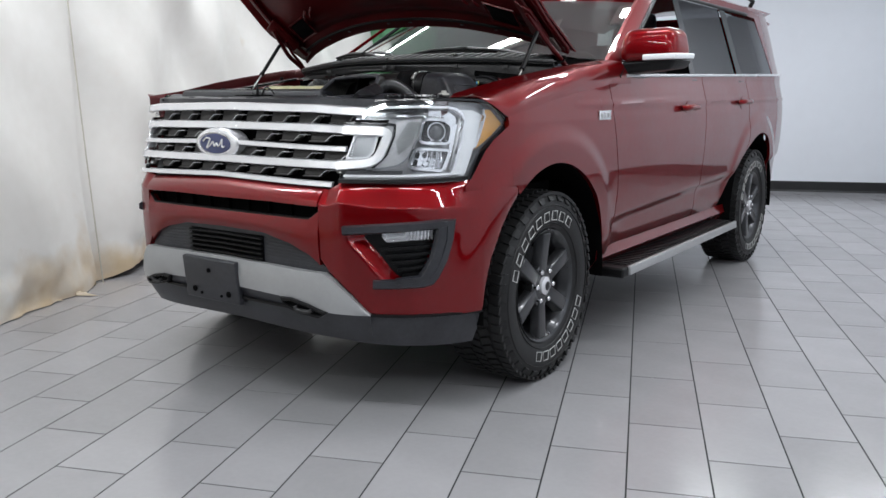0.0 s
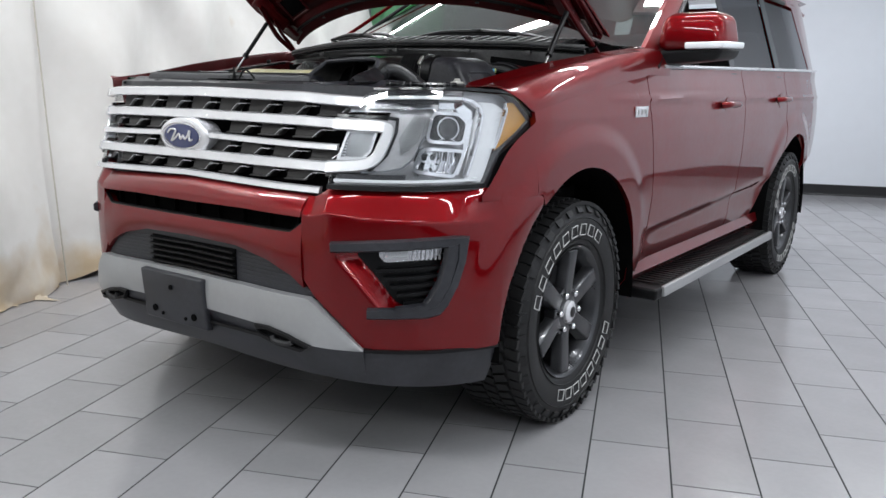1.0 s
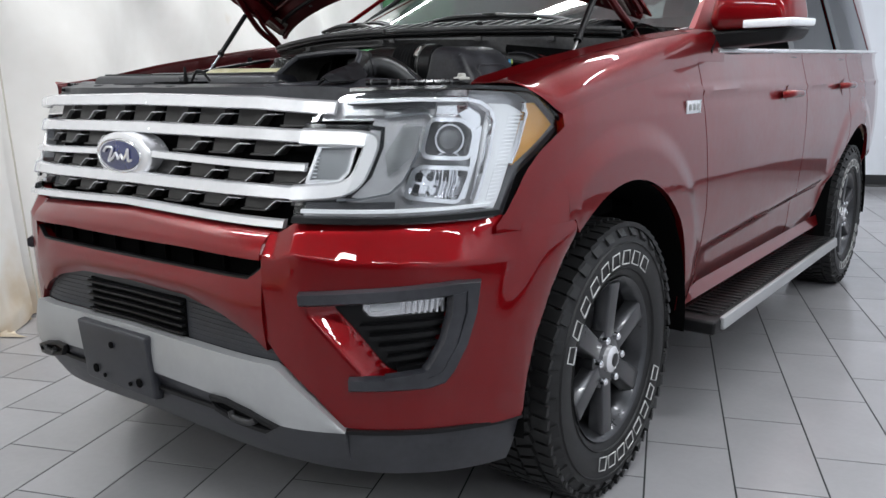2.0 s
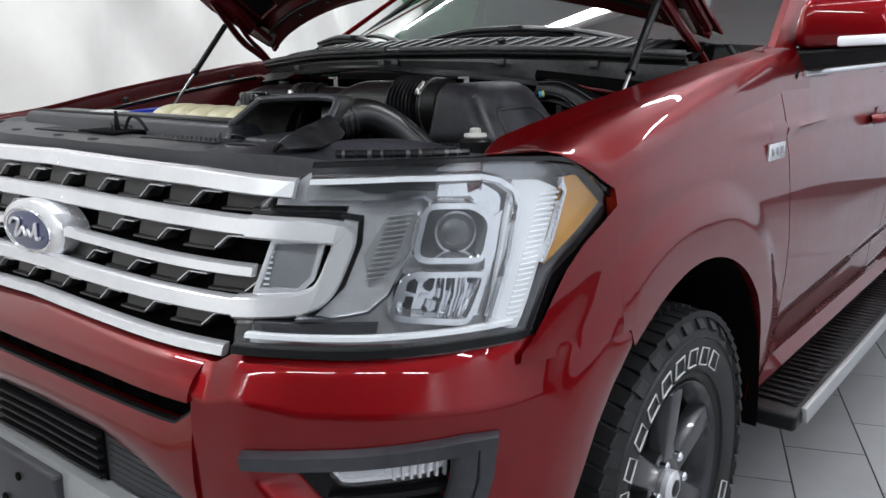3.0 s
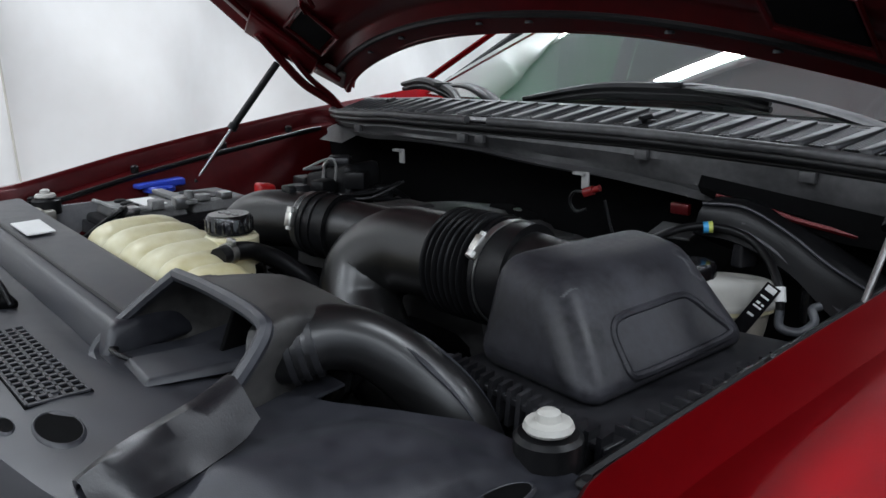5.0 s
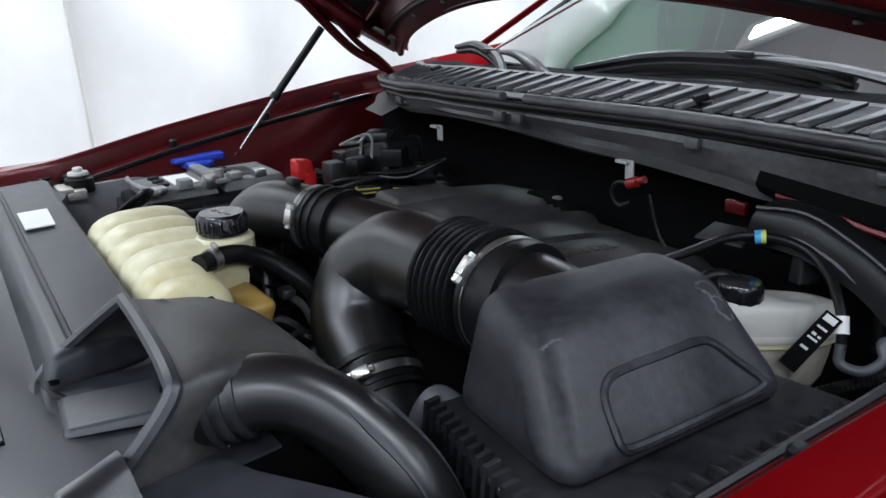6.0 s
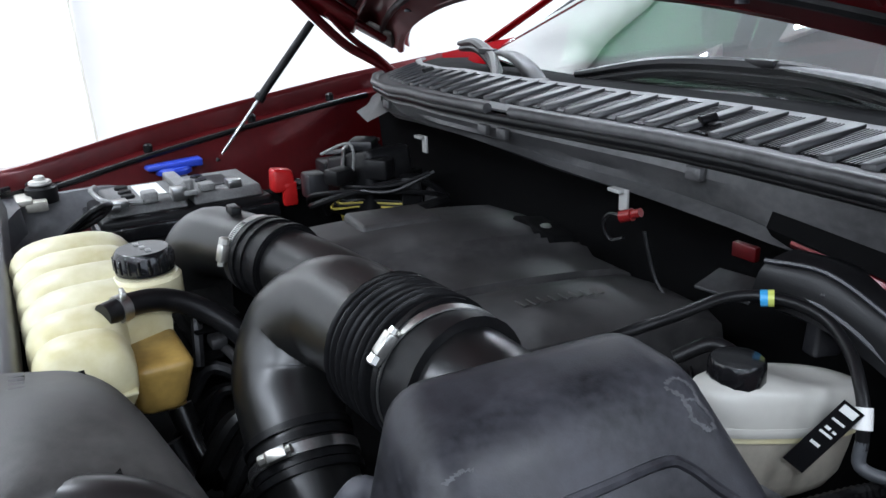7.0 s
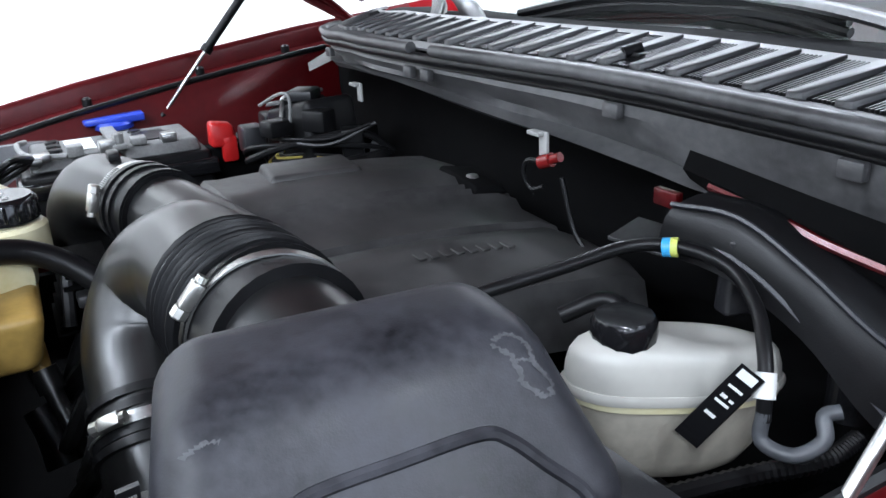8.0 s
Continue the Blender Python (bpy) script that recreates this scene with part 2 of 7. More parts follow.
def sheet(rows, thick=0.0, closed=False):
    """A surface through rows of points; with a thickness if asked."""
    bm = bmesh.new()
    vs = [[bm.verts.new(p) for p in r] for r in rows]
    for a, b in zip(vs[:-1], vs[1:]):
        n = len(a)
        for i in range(n if closed else n - 1):
            j = (i + 1) % n
            try:
                bm.faces.new((a[i], a[j], b[j], b[i]))
            except ValueError:
                pass
    recalc(bm)
    if thick:
        bmesh.ops.solidify(bm, geom=bm.faces[:], thickness=thick)
    return bm


def smooth_line(pts, n=8):
    """Catmull-Rom through points."""
    p = [Vector(q) for q in pts]
    p = [p[0] * 2 - p[1]] + p + [p[-1] * 2 - p[-2]]
    out = []
    for i in range(1, len(p) - 2):
        for k in range(n):
            t = k / n
            a, b, c, d = p[i - 1], p[i], p[i + 1], p[i + 2]
            out.append(0.5 * ((2 * b) + (c - a) * t + (2 * a - 5 * b + 4 * c - d) * t * t + (3 * b - a - 3 * c + d) * t ** 3))
    out.append(p[-2])
    return out


def rounded(pts, r, closed=True, n=5):
    """An outline of (along, up) points with its corners rounded off."""
    out, m = [], len(pts)
    for i, c in enumerate(pts):
        c = Vector(c)
        if not closed and i in (0, m - 1):
            out.append(tuple(c))
            continue
        a, b = Vector(pts[i - 1]) - c, Vector(pts[(i + 1) % m]) - c
        p, q = c + a * min(.45, r / a.length), c + b * min(.45, r / b.length)
        for k in range(n + 1):
            t = k / n
            out.append(tuple(p * (1 - t) ** 2 + c * 2 * t * (1 - t) + q * t * t))
    return out


def tube(pts, r, n=8, sides=14, caps=True, smooth=True, flat=1.0):
    """A round bar or pipe along points; r a number or one for each point."""
    line = smooth_line(pts, n) if smooth else [Vector(q) for q in pts]
    m = len(line)
    rs = [r] * m if isinstance(r, (int, float)) else list(np.interp(np.linspace(0, len(r) - 1, m), range(len(r)), r))
    up = Vector((0, 0, 1)) if abs((line[1] - line[0]).normalized().z) < 0.9 else Vector((0, 1, 0))
    rows = []
    for i, q in enumerate(line):
        d = (line[min(i + 1, m - 1)] - line[max(i - 1, 0)]).normalized()
        side = d.cross(up).normalized()
        up = side.cross(d).normalized()
        rows.append([q + (side * math.cos(a) + up * math.sin(a) * flat) * rs[i] for a in (2 * math.pi * k / sides for k in range(sides))])
    bm = sheet(rows, closed=True)
    if caps:
        bm.verts.ensure_lookup_table()
        bm.faces.new([bm.verts[k] for k in range(sides)])
        bm.faces.new([bm.verts[(m - 1) * sides + k] for k in range(sides)])
        recalc(bm)
    return bm


def lathe(profile, centre, axis="X", sides=48, closed=False):
    """Turn (along, radius) points round an axis through centre."""
    rows = []
    for a in range(sides):
        t = 2 * math.pi * a / sides
        row = []
        for h, r in profile:
            p = {"X": (h, r * math.cos(t), r * math.sin(t)), "Y": (r * math.sin(t), h, r * math.cos(t)), "Z": (r * math.cos(t), r * math.sin(t), h)}[axis]
            row.append(Vector(centre) + Vector(p))
        rows.append(row)
    rows.append(rows[0])
    bm = sheet(rows, closed=closed)
    bmesh.ops.remove_doubles(bm, verts=bm.verts, dist=1e-5)
    return recalc(bm)


def disc(centre, r, h, axis="Z", sides=24, bevel=0.0):
    b = min(bevel, h * 0.45)
    prof = [(0, 0), (0, r), (h - b, r), (h, r - b), (h, 0)] if b else [(0, 0), (0, r), (h, r), (h, 0)]
    return lathe(prof, centre, axis, sides)


def loft(rings, n=4, m=5, thick=0.0, cap=False):
    """A smooth skin through closed rings of points."""
    rs = [smooth_line(list(r) + [r[0]], m)[:-1] for r in rings]
    cols = [smooth_line([r[i] for r in rs], n) for i in range(len(rs[0]))]
    rows = [[c[j] for c in cols] for j in range(len(cols[0]))]
    bm = sheet(rows, closed=True)
    if cap:
        k = len(rows[0])
        bm.verts.ensure_lookup_table()
        bm.faces.new([bm.verts[i] for i in range(k)])
        bm.faces.new([bm.verts[(len(rows) - 1) * k + i] for i in range(k)])
        recalc(bm)
    if thick:
        bmesh.ops.solidify(bm, geom=bm.faces[:], thickness=thick)
    return bm

# ---------------------------------------------------------------- the room
def wall(name, a, b, z1=CEIL, thick=0.12, inward=1, paint=WALLP):
    a, b = Vector(a), Vector(b)
    d = (b - a).normalized()
    nrm = Vector((-d.y, d.x, 0)) * -inward * thick
    bm = hexa([a, b, b + nrm, a + nrm] + [p + Vector((0, 0, z1)) for p in (a, b, b + nrm, a + nrm)], 0)
    return tagged(part(name, bm, paint, smooth=0), kind="structure")


wall("wall_north", room(U0, V1), room(U1, V1), inward=-1)
wall("wall_east", room(U1, V1), room(U1, V0), inward=-1)
wall("wall_south", room(U1, V0), room(U0, V0), inward=-1, paint=GREYW)
wall("wall_west", room(U0, V0), room(U0, V1), inward=-1)


def baseboard(a, b):
    a, b = Vector(a), Vector(b)
    d = (b - a).normalized()
    n = Vector((d.y, -d.x, 0))
    prof = [(0.002, 0.0), (0.016, 0.0), (0.014, 0.012), (0.009, 0.02), (0.009, 0.122), (0.006, 0.13), (0.002, 0.13)]
    rows = [[p + n * o + Vector((0, 0, z)) for o, z in prof] for p in (a, b)]
    return tagged(part("baseboard", sheet(rows), BASEB, smooth=0), kind="structure")


baseboard(room(U0, V1), room(U1, V1))
baseboard(room(U1, V1), room(U1, V0))
baseboard(room(U1, V0), room(U0, V0))
ceil = hexa([room(U0, V0, CEIL), room(U1, V0, CEIL), room(U1, V1, CEIL), room(U0, V1, CEIL),
             room(U0, V0, CEIL + 0.1), room(U1, V0, CEIL + 0.1), room(U1, V1, CEIL + 0.1), room(U0, V1, CEIL + 0.1)], 0)
tagged(part("ceiling", ceil, CEILP, smooth=0), kind="structure")

for u, v in LAMPS:
    fix = thing("ceiling_light", "long white fluorescent light on the ceiling", "light", "ceiling lights", room(u, v, CEIL))
    fix.rotation_euler = (0, 0, radians(ROOM))
    part("housing", hexa([(-0.64, -0.11, -0.10), (0.64, -0.11, -0.10), (0.64, 0.11, -0.10), (-0.64, 0.11, -0.10),
                          (-0.64, -0.06, -0.001), (0.64, -0.06, -0.001), (0.64, 0.06, -0.001), (-0.64, 0.06, -0.001)], 0.006), LAMPB, fix)

# canvas curtain along the west side, in hanging folds, two overlapping lengths
def curtain(v0, v1, u, seed, hem):
    rnd = random.Random(seed)
    n, m = int((v1 - v0) / 0.022), 52
    ph = [rnd.uniform(0, 6.3) for _ in range(6)]
    rows = []
    for j in range(m):
        z = hem + (CEIL - 0.06 - hem) * (j / (m - 1)) ** 1.5
        low = max(0.0, 1 - z / 2.2)
        row = []
        for i in range(n):
            v = v0 + (v1 - v0) * i / (n - 1)
            sag = v + .55 * (z - 1.6) * math.sin(v * .9 + ph[0])
            w = 0.075 * math.sin(sag * 2.6 + ph[1]) + 0.035 * math.sin(sag * 5.3 + ph[2]) + 0.020 * math.sin(v * 11 + z * 0.8 + 1.5 * math.sin(v * 1.7) + ph[3]) * (.5 + .5 * math.sin(v * 1.9 + ph[4]))
            w += 0.035 * low * math.sin(v * 2.3 + ph[2] + z * 0.9)
            w += 0.02 * noise.noise(Vector((v * 1.1, z * 1.0, seed))) + 0.004 * noise.noise(Vector((v * 4, z * 2.6 + v * 2, seed + 7)))
            up = min(1.0, max(0.0, (z - .6) / 1.2))
            w += 0.045 * up * math.sin((v * .75 + z * .85) * 4.6 + ph[5] + .8 * math.sin(v * .8)) + 0.018 * up * math.sin((v * .8 + z * .7) * 9.5 + ph[0])
            crumple = max(0.0, 1 - z / .42)
            w += crumple * (0.050 * noise.noise(Vector((v * 4.5, z * 7, seed + 3))) + 0.022 * noise.noise(Vector((v * 11, z * 15, seed + 5))))
            zz = z + (0.03 * math.sin(v * 3.1 + ph[4]) + 0.015 * math.sin(v * 9 + ph[5])) * max(0, 1 - z / 0.5)
            row.append(room(u + w * (.45 + .55 * min(1, abs(v - .75) / .5)) + 0.05 * low * low, v, max(zz, 0.006)))
        rows.append(row)
    return sheet(rows, 0.002)


cur = thing("canvas_curtain", "cream canvas curtain with stained frayed hem, hanging to the floor", "curtain", "studio curtains", room(-2.2, -2.4))
c1 = part("cloth", curtain(-6.0, 0.76, -2.16, 3, 0.012), CLOTH, cur)
c1.matrix_parent_inverse = Matrix.Translation(-room(-2.2, -2.4))
edge = part("seam", tube([room(-2.138 + .05 * max(0, 1 - z / 2.2) ** 2, .762 - .03 * z, z) for z in np.linspace(.012, CEIL - .08, 18)], .0042, 2, 6), mat("dark_binding", (.52, .49, .42), .8), cur)
edge.matrix_parent_inverse = Matrix.Translation(-room(-2.2, -2.4))
hem = part("hem", tube([room(-2.11 + .02 * math.sin(v * 7), v, .018 + .006 * math.sin(v * 23)) for v in np.linspace(-2.5, .73, 60)], .010, 1, 6), mat("stained_hem", (.42, .33, .20), .9, var=.4, scale=14), cur)
hem.matrix_parent_inverse = Matrix.Translation(-room(-2.2, -2.4))
cur = thing("canvas_curtain", "cream canvas curtain with a dark seam, hanging to the floor", "curtain", "studio curtains", room(-2.26, 3.0))
c2 = part("cloth", curtain(0.71, 6.8, -2.26, 11, 0.03), CLOTH, cur)
c2.matrix_parent_inverse = Matrix.Translation(-room(-2.26, 3.0))


# green cloth hung on the north wall, seen through the car's glass
gc = thing("green_backdrop", "green cloth backdrop hanging on the white wall", "backdrop", at=room(-1.75, V1 - .05))
rows = []
for j in range(14):
    z = .02 + 3.0 * j / 13
    rows.append([room(u, V1 - .05 - .012 * math.sin(u * 26 + .3 * z) - .006 * math.sin(u * 57), z) for u in np.linspace(-2.35, -1.10, 60)])
g1 = part("cloth", sheet(rows, .002), GREEN, gc)
g1.matrix_parent_inverse = Matrix.Translation(-room(-1.75, V1 - .05))


# ---------------------------------------------------------------- the car's front face
# plan of the nose, from the middle outwards, at bumper height
NOSE = [(0, -.932), (.2, -.932), (.4, -.928), (.5, -.92), (.57, -.908), (.65, -.885), (.75, -.83), (.83, -.765), (.9, -.68), (.95, -.585), (.98, -.48), (.995, -.36), (1.0, -.25), (1.0, 0.0)]
_nl = smooth_line([(x, y, 0) for x, y in NOSE], 6)
_ns = [0.0]
for _a, _b in zip(_nl[:-1], _nl[1:]):
    _ns.append(_ns[-1] + (_b - _a).length)
_nx, _ny = [p.x for p in _nl], [p.y for p in _nl]


def s_of(x):
    """Length along the nose from the middle to the place where it is x out (up to 0.98)."""
    return float(np.interp(x, _nx[:len(_nx) - 8], _ns[:len(_ns) - 8]))


def s_at(y):
    return float(np.interp(y, _ny, _ns))


def lean(z):
    return max(0.0, z - 0.88) * 0.30


def side_shift(x):
    """The front's middle lies a little to the driver's side of the path's axis."""
    return .115 * min(1.0, max(0.0, (.6 - x) / 1.25)) ** 1.4


def N(s, z, off=0.0):
    """A place on the front face: s along the nose (minus: the other side), z up, off out of the face."""
    a = abs(s)
    x, y = float(np.interp(a, _ns, _nx)), float(np.interp(a, _ns, _ny))
    x2, y2 = float(np.interp(a + 0.01, _ns, _nx)), float(np.interp(a + 0.01, _ns, _ny))
    x1, y1 = float(np.interp(max(a - 0.01, 0), _ns, _nx)), float(np.interp(max(a - 0.01, 0), _ns, _ny))
    d = Vector((x2 - x1, y2 - y1, 0)).normalized()
    p = Vector((x, y + lean(z), z)) + Vector((d.y, -d.x, 0)) * off
    if s < 0:
        p.x = -p.x
    p.x += side_shift(p.x)
    p.y += .62 * max(0.0, -.54 - p.x)
    return p


def band(s0, s1, top, bot, off=0.0, thick=0.004, n=24, m=3):
    """A slab laid on the front face between two height curves."""
    f = top if callable(top) else (lambda s: top)
    g = bot if callable(bot) else (lambda s: bot)
    o = off if callable(off) else (lambda s, k: off)
    rows = []
    for i in range(n + 1):
        s = s0 + (s1 - s0) * i / n
        front = [N(s, g(s) + (f(s) - g(s)) * j / m, o(s, j / m)) for j in range(m + 1)]
        back = [N(s, g(s) + (f(s) - g(s)) * j / m, o(s, j / m) - thick) for j in range(m, -1, -1)]
        rows.append(front + back)
    bm = sheet(rows, closed=True)
    bm.verts.ensure_lookup_table()
    k = 2 * (m + 1)
    bm.faces.new([bm.verts[i] for i in range(k)])
    bm.faces.new([bm.verts[n * k + i] for i in range(k)])
    return recalc(bm)


def stroke(pts, w, off=0.0, h=0.012, closed=False, step=0.03, round_=0.35):
    """A raised bar along a line on the face; w its width, h how far it stands out."""
    line = []
    q = list(pts) + ([pts[0]] if closed else [])
    for a, b in zip(q[:-1], q[1:]):
        k = max(1, int(math.hypot(b[0] - a[0], b[1] - a[1]) / step))
        for i in range(k):
            line.append((a[0] + (b[0] - a[0]) * i / k, a[1] + (b[1] - a[1]) * i / k))
    if not closed:
        line.append(q[-1])
    m = len(line)
    rows = []
    for i, (s, z) in enumerate(line):
        a = line[(i - 1) % m] if closed or i else line[0]
        b = line[(i + 1) % m] if closed or i < m - 1 else line[-1]
        d = Vector((b[0] - a[0], b[1] - a[1])).normalized()
        c = Vector((-d.y, d.x))
        prev = Vector((s - a[0], z - a[1]))
        nxt = Vector((b[0] - s, b[1] - z))
        mitre = 1.0
        if prev.length > 1e-6 and nxt.length > 1e-6:
            mitre = 1 / max(0.6, math.cos(prev.angle(nxt) / 2))
        prof = [(-.5, 0), (-.5, h * (1 - round_)), (-.5 + round_ * .35, h), (.5 - round_ * .35, h), (.5, h * (1 - round_)), (.5, 0)]
        rows.append([N(s + c.x * w * mitre * o, z + c.y * w * mitre * o, off + e) for o, e in prof])
    if closed:
        rows.append(rows[0])
    bm = sheet(rows, closed=True)
    if not closed:
        bm.verts.ensure_lookup_table()
        bm.faces.new([bm.verts[i] for i in range(6)])
        bm.faces.new([bm.verts[(m - 1) * 6 + i] for i in range(6)])
    else:
        bmesh.ops.remove_doubles(bm, verts=bm.verts, dist=1e-5)
    return recalc(bm)


def plate(poly, off=0.0, thick=0.006, bevel=0.0):
    """A small flat piece with a many-cornered outline laid on the face."""
    bm = bmesh.new()
    a = [bm.verts.new(N(s, z, off)) for s, z in poly]
    b = [bm.verts.new(N(s, z, off - thick)) for s, z in poly]
    k = len(poly)
    bm.faces.new(a)
    bm.faces.new(b[::-1])
    for i in range(k):
        bm.faces.new((a[i], b[i], b[(i + 1) % k], a[(i + 1) % k]))
    recalc(bm)
    if bevel:
        e = [x for x in bm.edges if all(v in a for v in x.verts)]
        bmesh.ops.bevel(bm, geom=e, offset=bevel, segments=2, affect="EDGES")
    return bm


car = thing("suv_car", "red metallic full-size SUV with open hood parked on grey tiles", "car")

# front bumper: painted upper band, slit, painted band with wings, skid and valance
END = s_at(-0.30)


def wave(*pts):
    xs, zs = [p[0] for p in pts], [p[1] for p in pts]
    return lambda s: float(np.interp(abs(s), xs, zs))


S57, S54, S50, S64, S72, S96 = s_of(.57), s_of(.545), s_of(.50), s_of(.64), s_of(.72), s_of(.96)
B_TOP = wave((0, .893), (S50, .878), (S57, .875), (s_of(.62), .905), (s_of(.7), .912), (S96, .905), (END, .868))
SL_TOP = wave((0, .822), (s_of(.3), .824), (S54, .818))
SL_BOT = wave((0, .768), (s_of(.3), .768), (S50, .767), (S54, .80))
LG_TOP = wave((0, .705), (s_of(.25), .70), (s_of(.40), .672), (s_of(.5), .635), (s_of(.58), .578))
SK_TOP = wave((0, .588), (s_of(.3), .583), (s_of(.575), .576), (s_of(.66), .50), (s_of(.725), .432))
SK_BOT = wave((0, .48), (s_of(.3), .472), (s_of(.42), .468), (s_of(.50), .452), (s_of(.58), .432), (s_of(.725), .428))
LOW = wave((0, .428), (s_of(.725), .424), (s_of(.9), .415), (END, .405))


def bulge(s, k):
    return 0.012 * math.sin(math.pi * min(1, max(0, k)))


bumper = part("front_bumper", join(
    band(-S54, S54, B_TOP, SL_TOP, lambda s, k: 0.012 - 0.05 * k * k, 0.03, 44, 5),
    band(-S54, S54, SL_BOT, LG_TOP, bulge, 0.03, 44, 5)), PAINT, car)


# side wings of the bumper: full height beside the slit, cut round the fog lamp bezel
def flare(d):
    """The raised lip round a wheel opening, d out from its edge."""
    k = min(1, max(0, (d - .08) / .09))
    return .014 * (1 - k * k * (3 - 2 * k))


def wing(sgn):
    w_top = B_TOP
    w_bot = wave((S54, .63), (s_of(.58), .585), (s_of(.66), .51), (S72, .436), (s_of(.8), .424), (s_at(-.502), .412), (s_at(-.49), .50), (s_at(-.46), .60), (s_at(-.40), .71), (s_at(-.35), .775), (END, .82))
    def out(s, k):
        y = float(np.interp(abs(s), _ns, _ny))
        z = w_bot(s) + (w_top(s) - w_bot(s)) * k
        a = abs(s)
        # pocket behind the fog lamp: a sloping facet inwards, then a flat back
        d = 0.0
        if .545 < z < .75:
            left = .715 + .13 * max(0, (.70 - z)) / .15 - .055
            d = max(0.0, min(1.0, (a - left) / .06)) * max(0.0, min(1.0, (1.02 - .45 * (.75 - z) - a) / .012)) * max(0, min(1, (z - .545) / .012)) * max(0, min(1, (.752 - z) / .012))
        return .6 * flare(math.hypot(y - .03, z - .40) - .53) + 0.006 * math.sin(math.pi * k) - 0.036 * max(0, (k - .80) / .20) * min(1, max(0, (-.50 - y) / .12)) - .045 * d
    return band(sgn * S54, sgn * END, w_top, w_bot, out, 0.02, 120, 60)


for sg in (1, -1):
    part("bumper_corner", wing(sg), PAINT, bumper)
# backing and ribs in near-black carry the slit's inner shade as colour
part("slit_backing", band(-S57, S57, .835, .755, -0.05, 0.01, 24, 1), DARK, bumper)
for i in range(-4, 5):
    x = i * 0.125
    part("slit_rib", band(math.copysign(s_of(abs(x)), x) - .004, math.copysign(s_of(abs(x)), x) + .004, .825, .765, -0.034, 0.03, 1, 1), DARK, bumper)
part("slit_edge", stroke([(-S54, .80), (-S50, .770), (0, .771), (S50, .770), (S54, .80)], .008, -0.012, .012), BLACK, bumper)

# lower grille: textured side panels, open slatted middle
lower = part("lower_grille", band(-s_of(.58), s_of(.58), LG_TOP, lambda s: min(SK_TOP(s), LG_TOP(s) - .002), -0.016, 0.01, 40, 2), GREYP, car, "dark textured lower grille")
# flat near-black plate in place of a hole, shade put into its colour
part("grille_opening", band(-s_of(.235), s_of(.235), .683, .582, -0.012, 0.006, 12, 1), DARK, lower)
for k in range(5):
    z = .595 + k * .0195
    part("slat", stroke([(-s_of(.235), z), (0, z + .003), (s_of(.235), z)], .007, -0.010, .012, step=.06), BLACK, lower)
for sg in (1, -1):
    for k in range(7):
        z = .598 + k * .013
        e = s_of(.565 - .035 * k * .9)
        if z < .69:
            part("groove", stroke([(sg * s_of(.25), z), (sg * e, z - .006)], .004, -0.016, .002, step=.06), GREYP, lower)
skid = part("skid_plate", band(-s_of(.725), s_of(.725), SK_TOP, SK_BOT, lambda s, k: 0.018 + 0.004 * math.sin(math.pi * k), 0.03, 60, 4), SKID, car, "matt silver skid plate strip")
valance = part("valance", join(
    band(-s_of(.725), s_of(.725), SK_BOT, wave((0, .385), (s_of(.725), .34)), lambda s, k: .016 * k - .03 * (1 - k), 0.03, 40, 3),
    band(-s_at(-.5), s_at(-.5), lambda s: min(LOW(s) + .004, .43), wave((0, .33), (s_of(.6), .318), (s_of(.8), .298), (s_at(-.5), .278)), lambda s, k: -0.004 - 0.045 * (1 - k) ** 1.5, 0.03, 60, 5)), GREYP, car, "grained dark grey plastic valance")
part("valance_edge", stroke([(-s_at(-.5), .408)] + [(q, LOW(q) + .003) for q in np.linspace(-s_of(.93), s_of(.93), 20)] + [(s_at(-.5), .408)], .012, -0.004, .012), BLACK, valance)

# tow hook openings
for sg in (1, -1):
    rim_ = [(sg * s_of(.37), .463), (sg * s_of(.42), .466), (sg * s_of(.5), .452), (sg * s_of(.575), .428), (sg * s_of(.55), .416), (sg * s_of(.46), .424), (sg * s_of(.39), .440)]
    slot = part("tow_hook_slot", plate(rim_, 0.022, 0.02), DARK, valance)
    part("slot_rim", stroke(rim_, .012, 0.016, .014, closed=True), BLACK, valance)
    part("tow_hook", tube([N(sg * s_of(.44), .445, .024), N(sg * s_of(.45), .430, .024), N(sg * s_of(.50), .428, .024), N(sg * s_of(.52), .438, .024)], .009), METALD, valance)

# number plate bracket
holder = part("plate_holder", hexa([(-.175, -.955, .40), (.145, -.955, .40), (.145, -.925, .395), (-.175, -.925, .395),
                                    (-.175, -.972, .572), (.145, -.972, .572), (.145, -.94, .575), (-.175, -.94, .575)], .006), GREYP, car, "blank dark plastic plate holder")
for x, z, r in ((-.115, .438, .012), (-.015, .525, .009), (.09, .438, .012), (-.075, .425, .006), (.045, .425, .006)):
    y = -.957 - (z - .40) * .1
    part("screw_hole", disc((x, y - .003, z), r, .004, "Y", 14), DARK, holder)

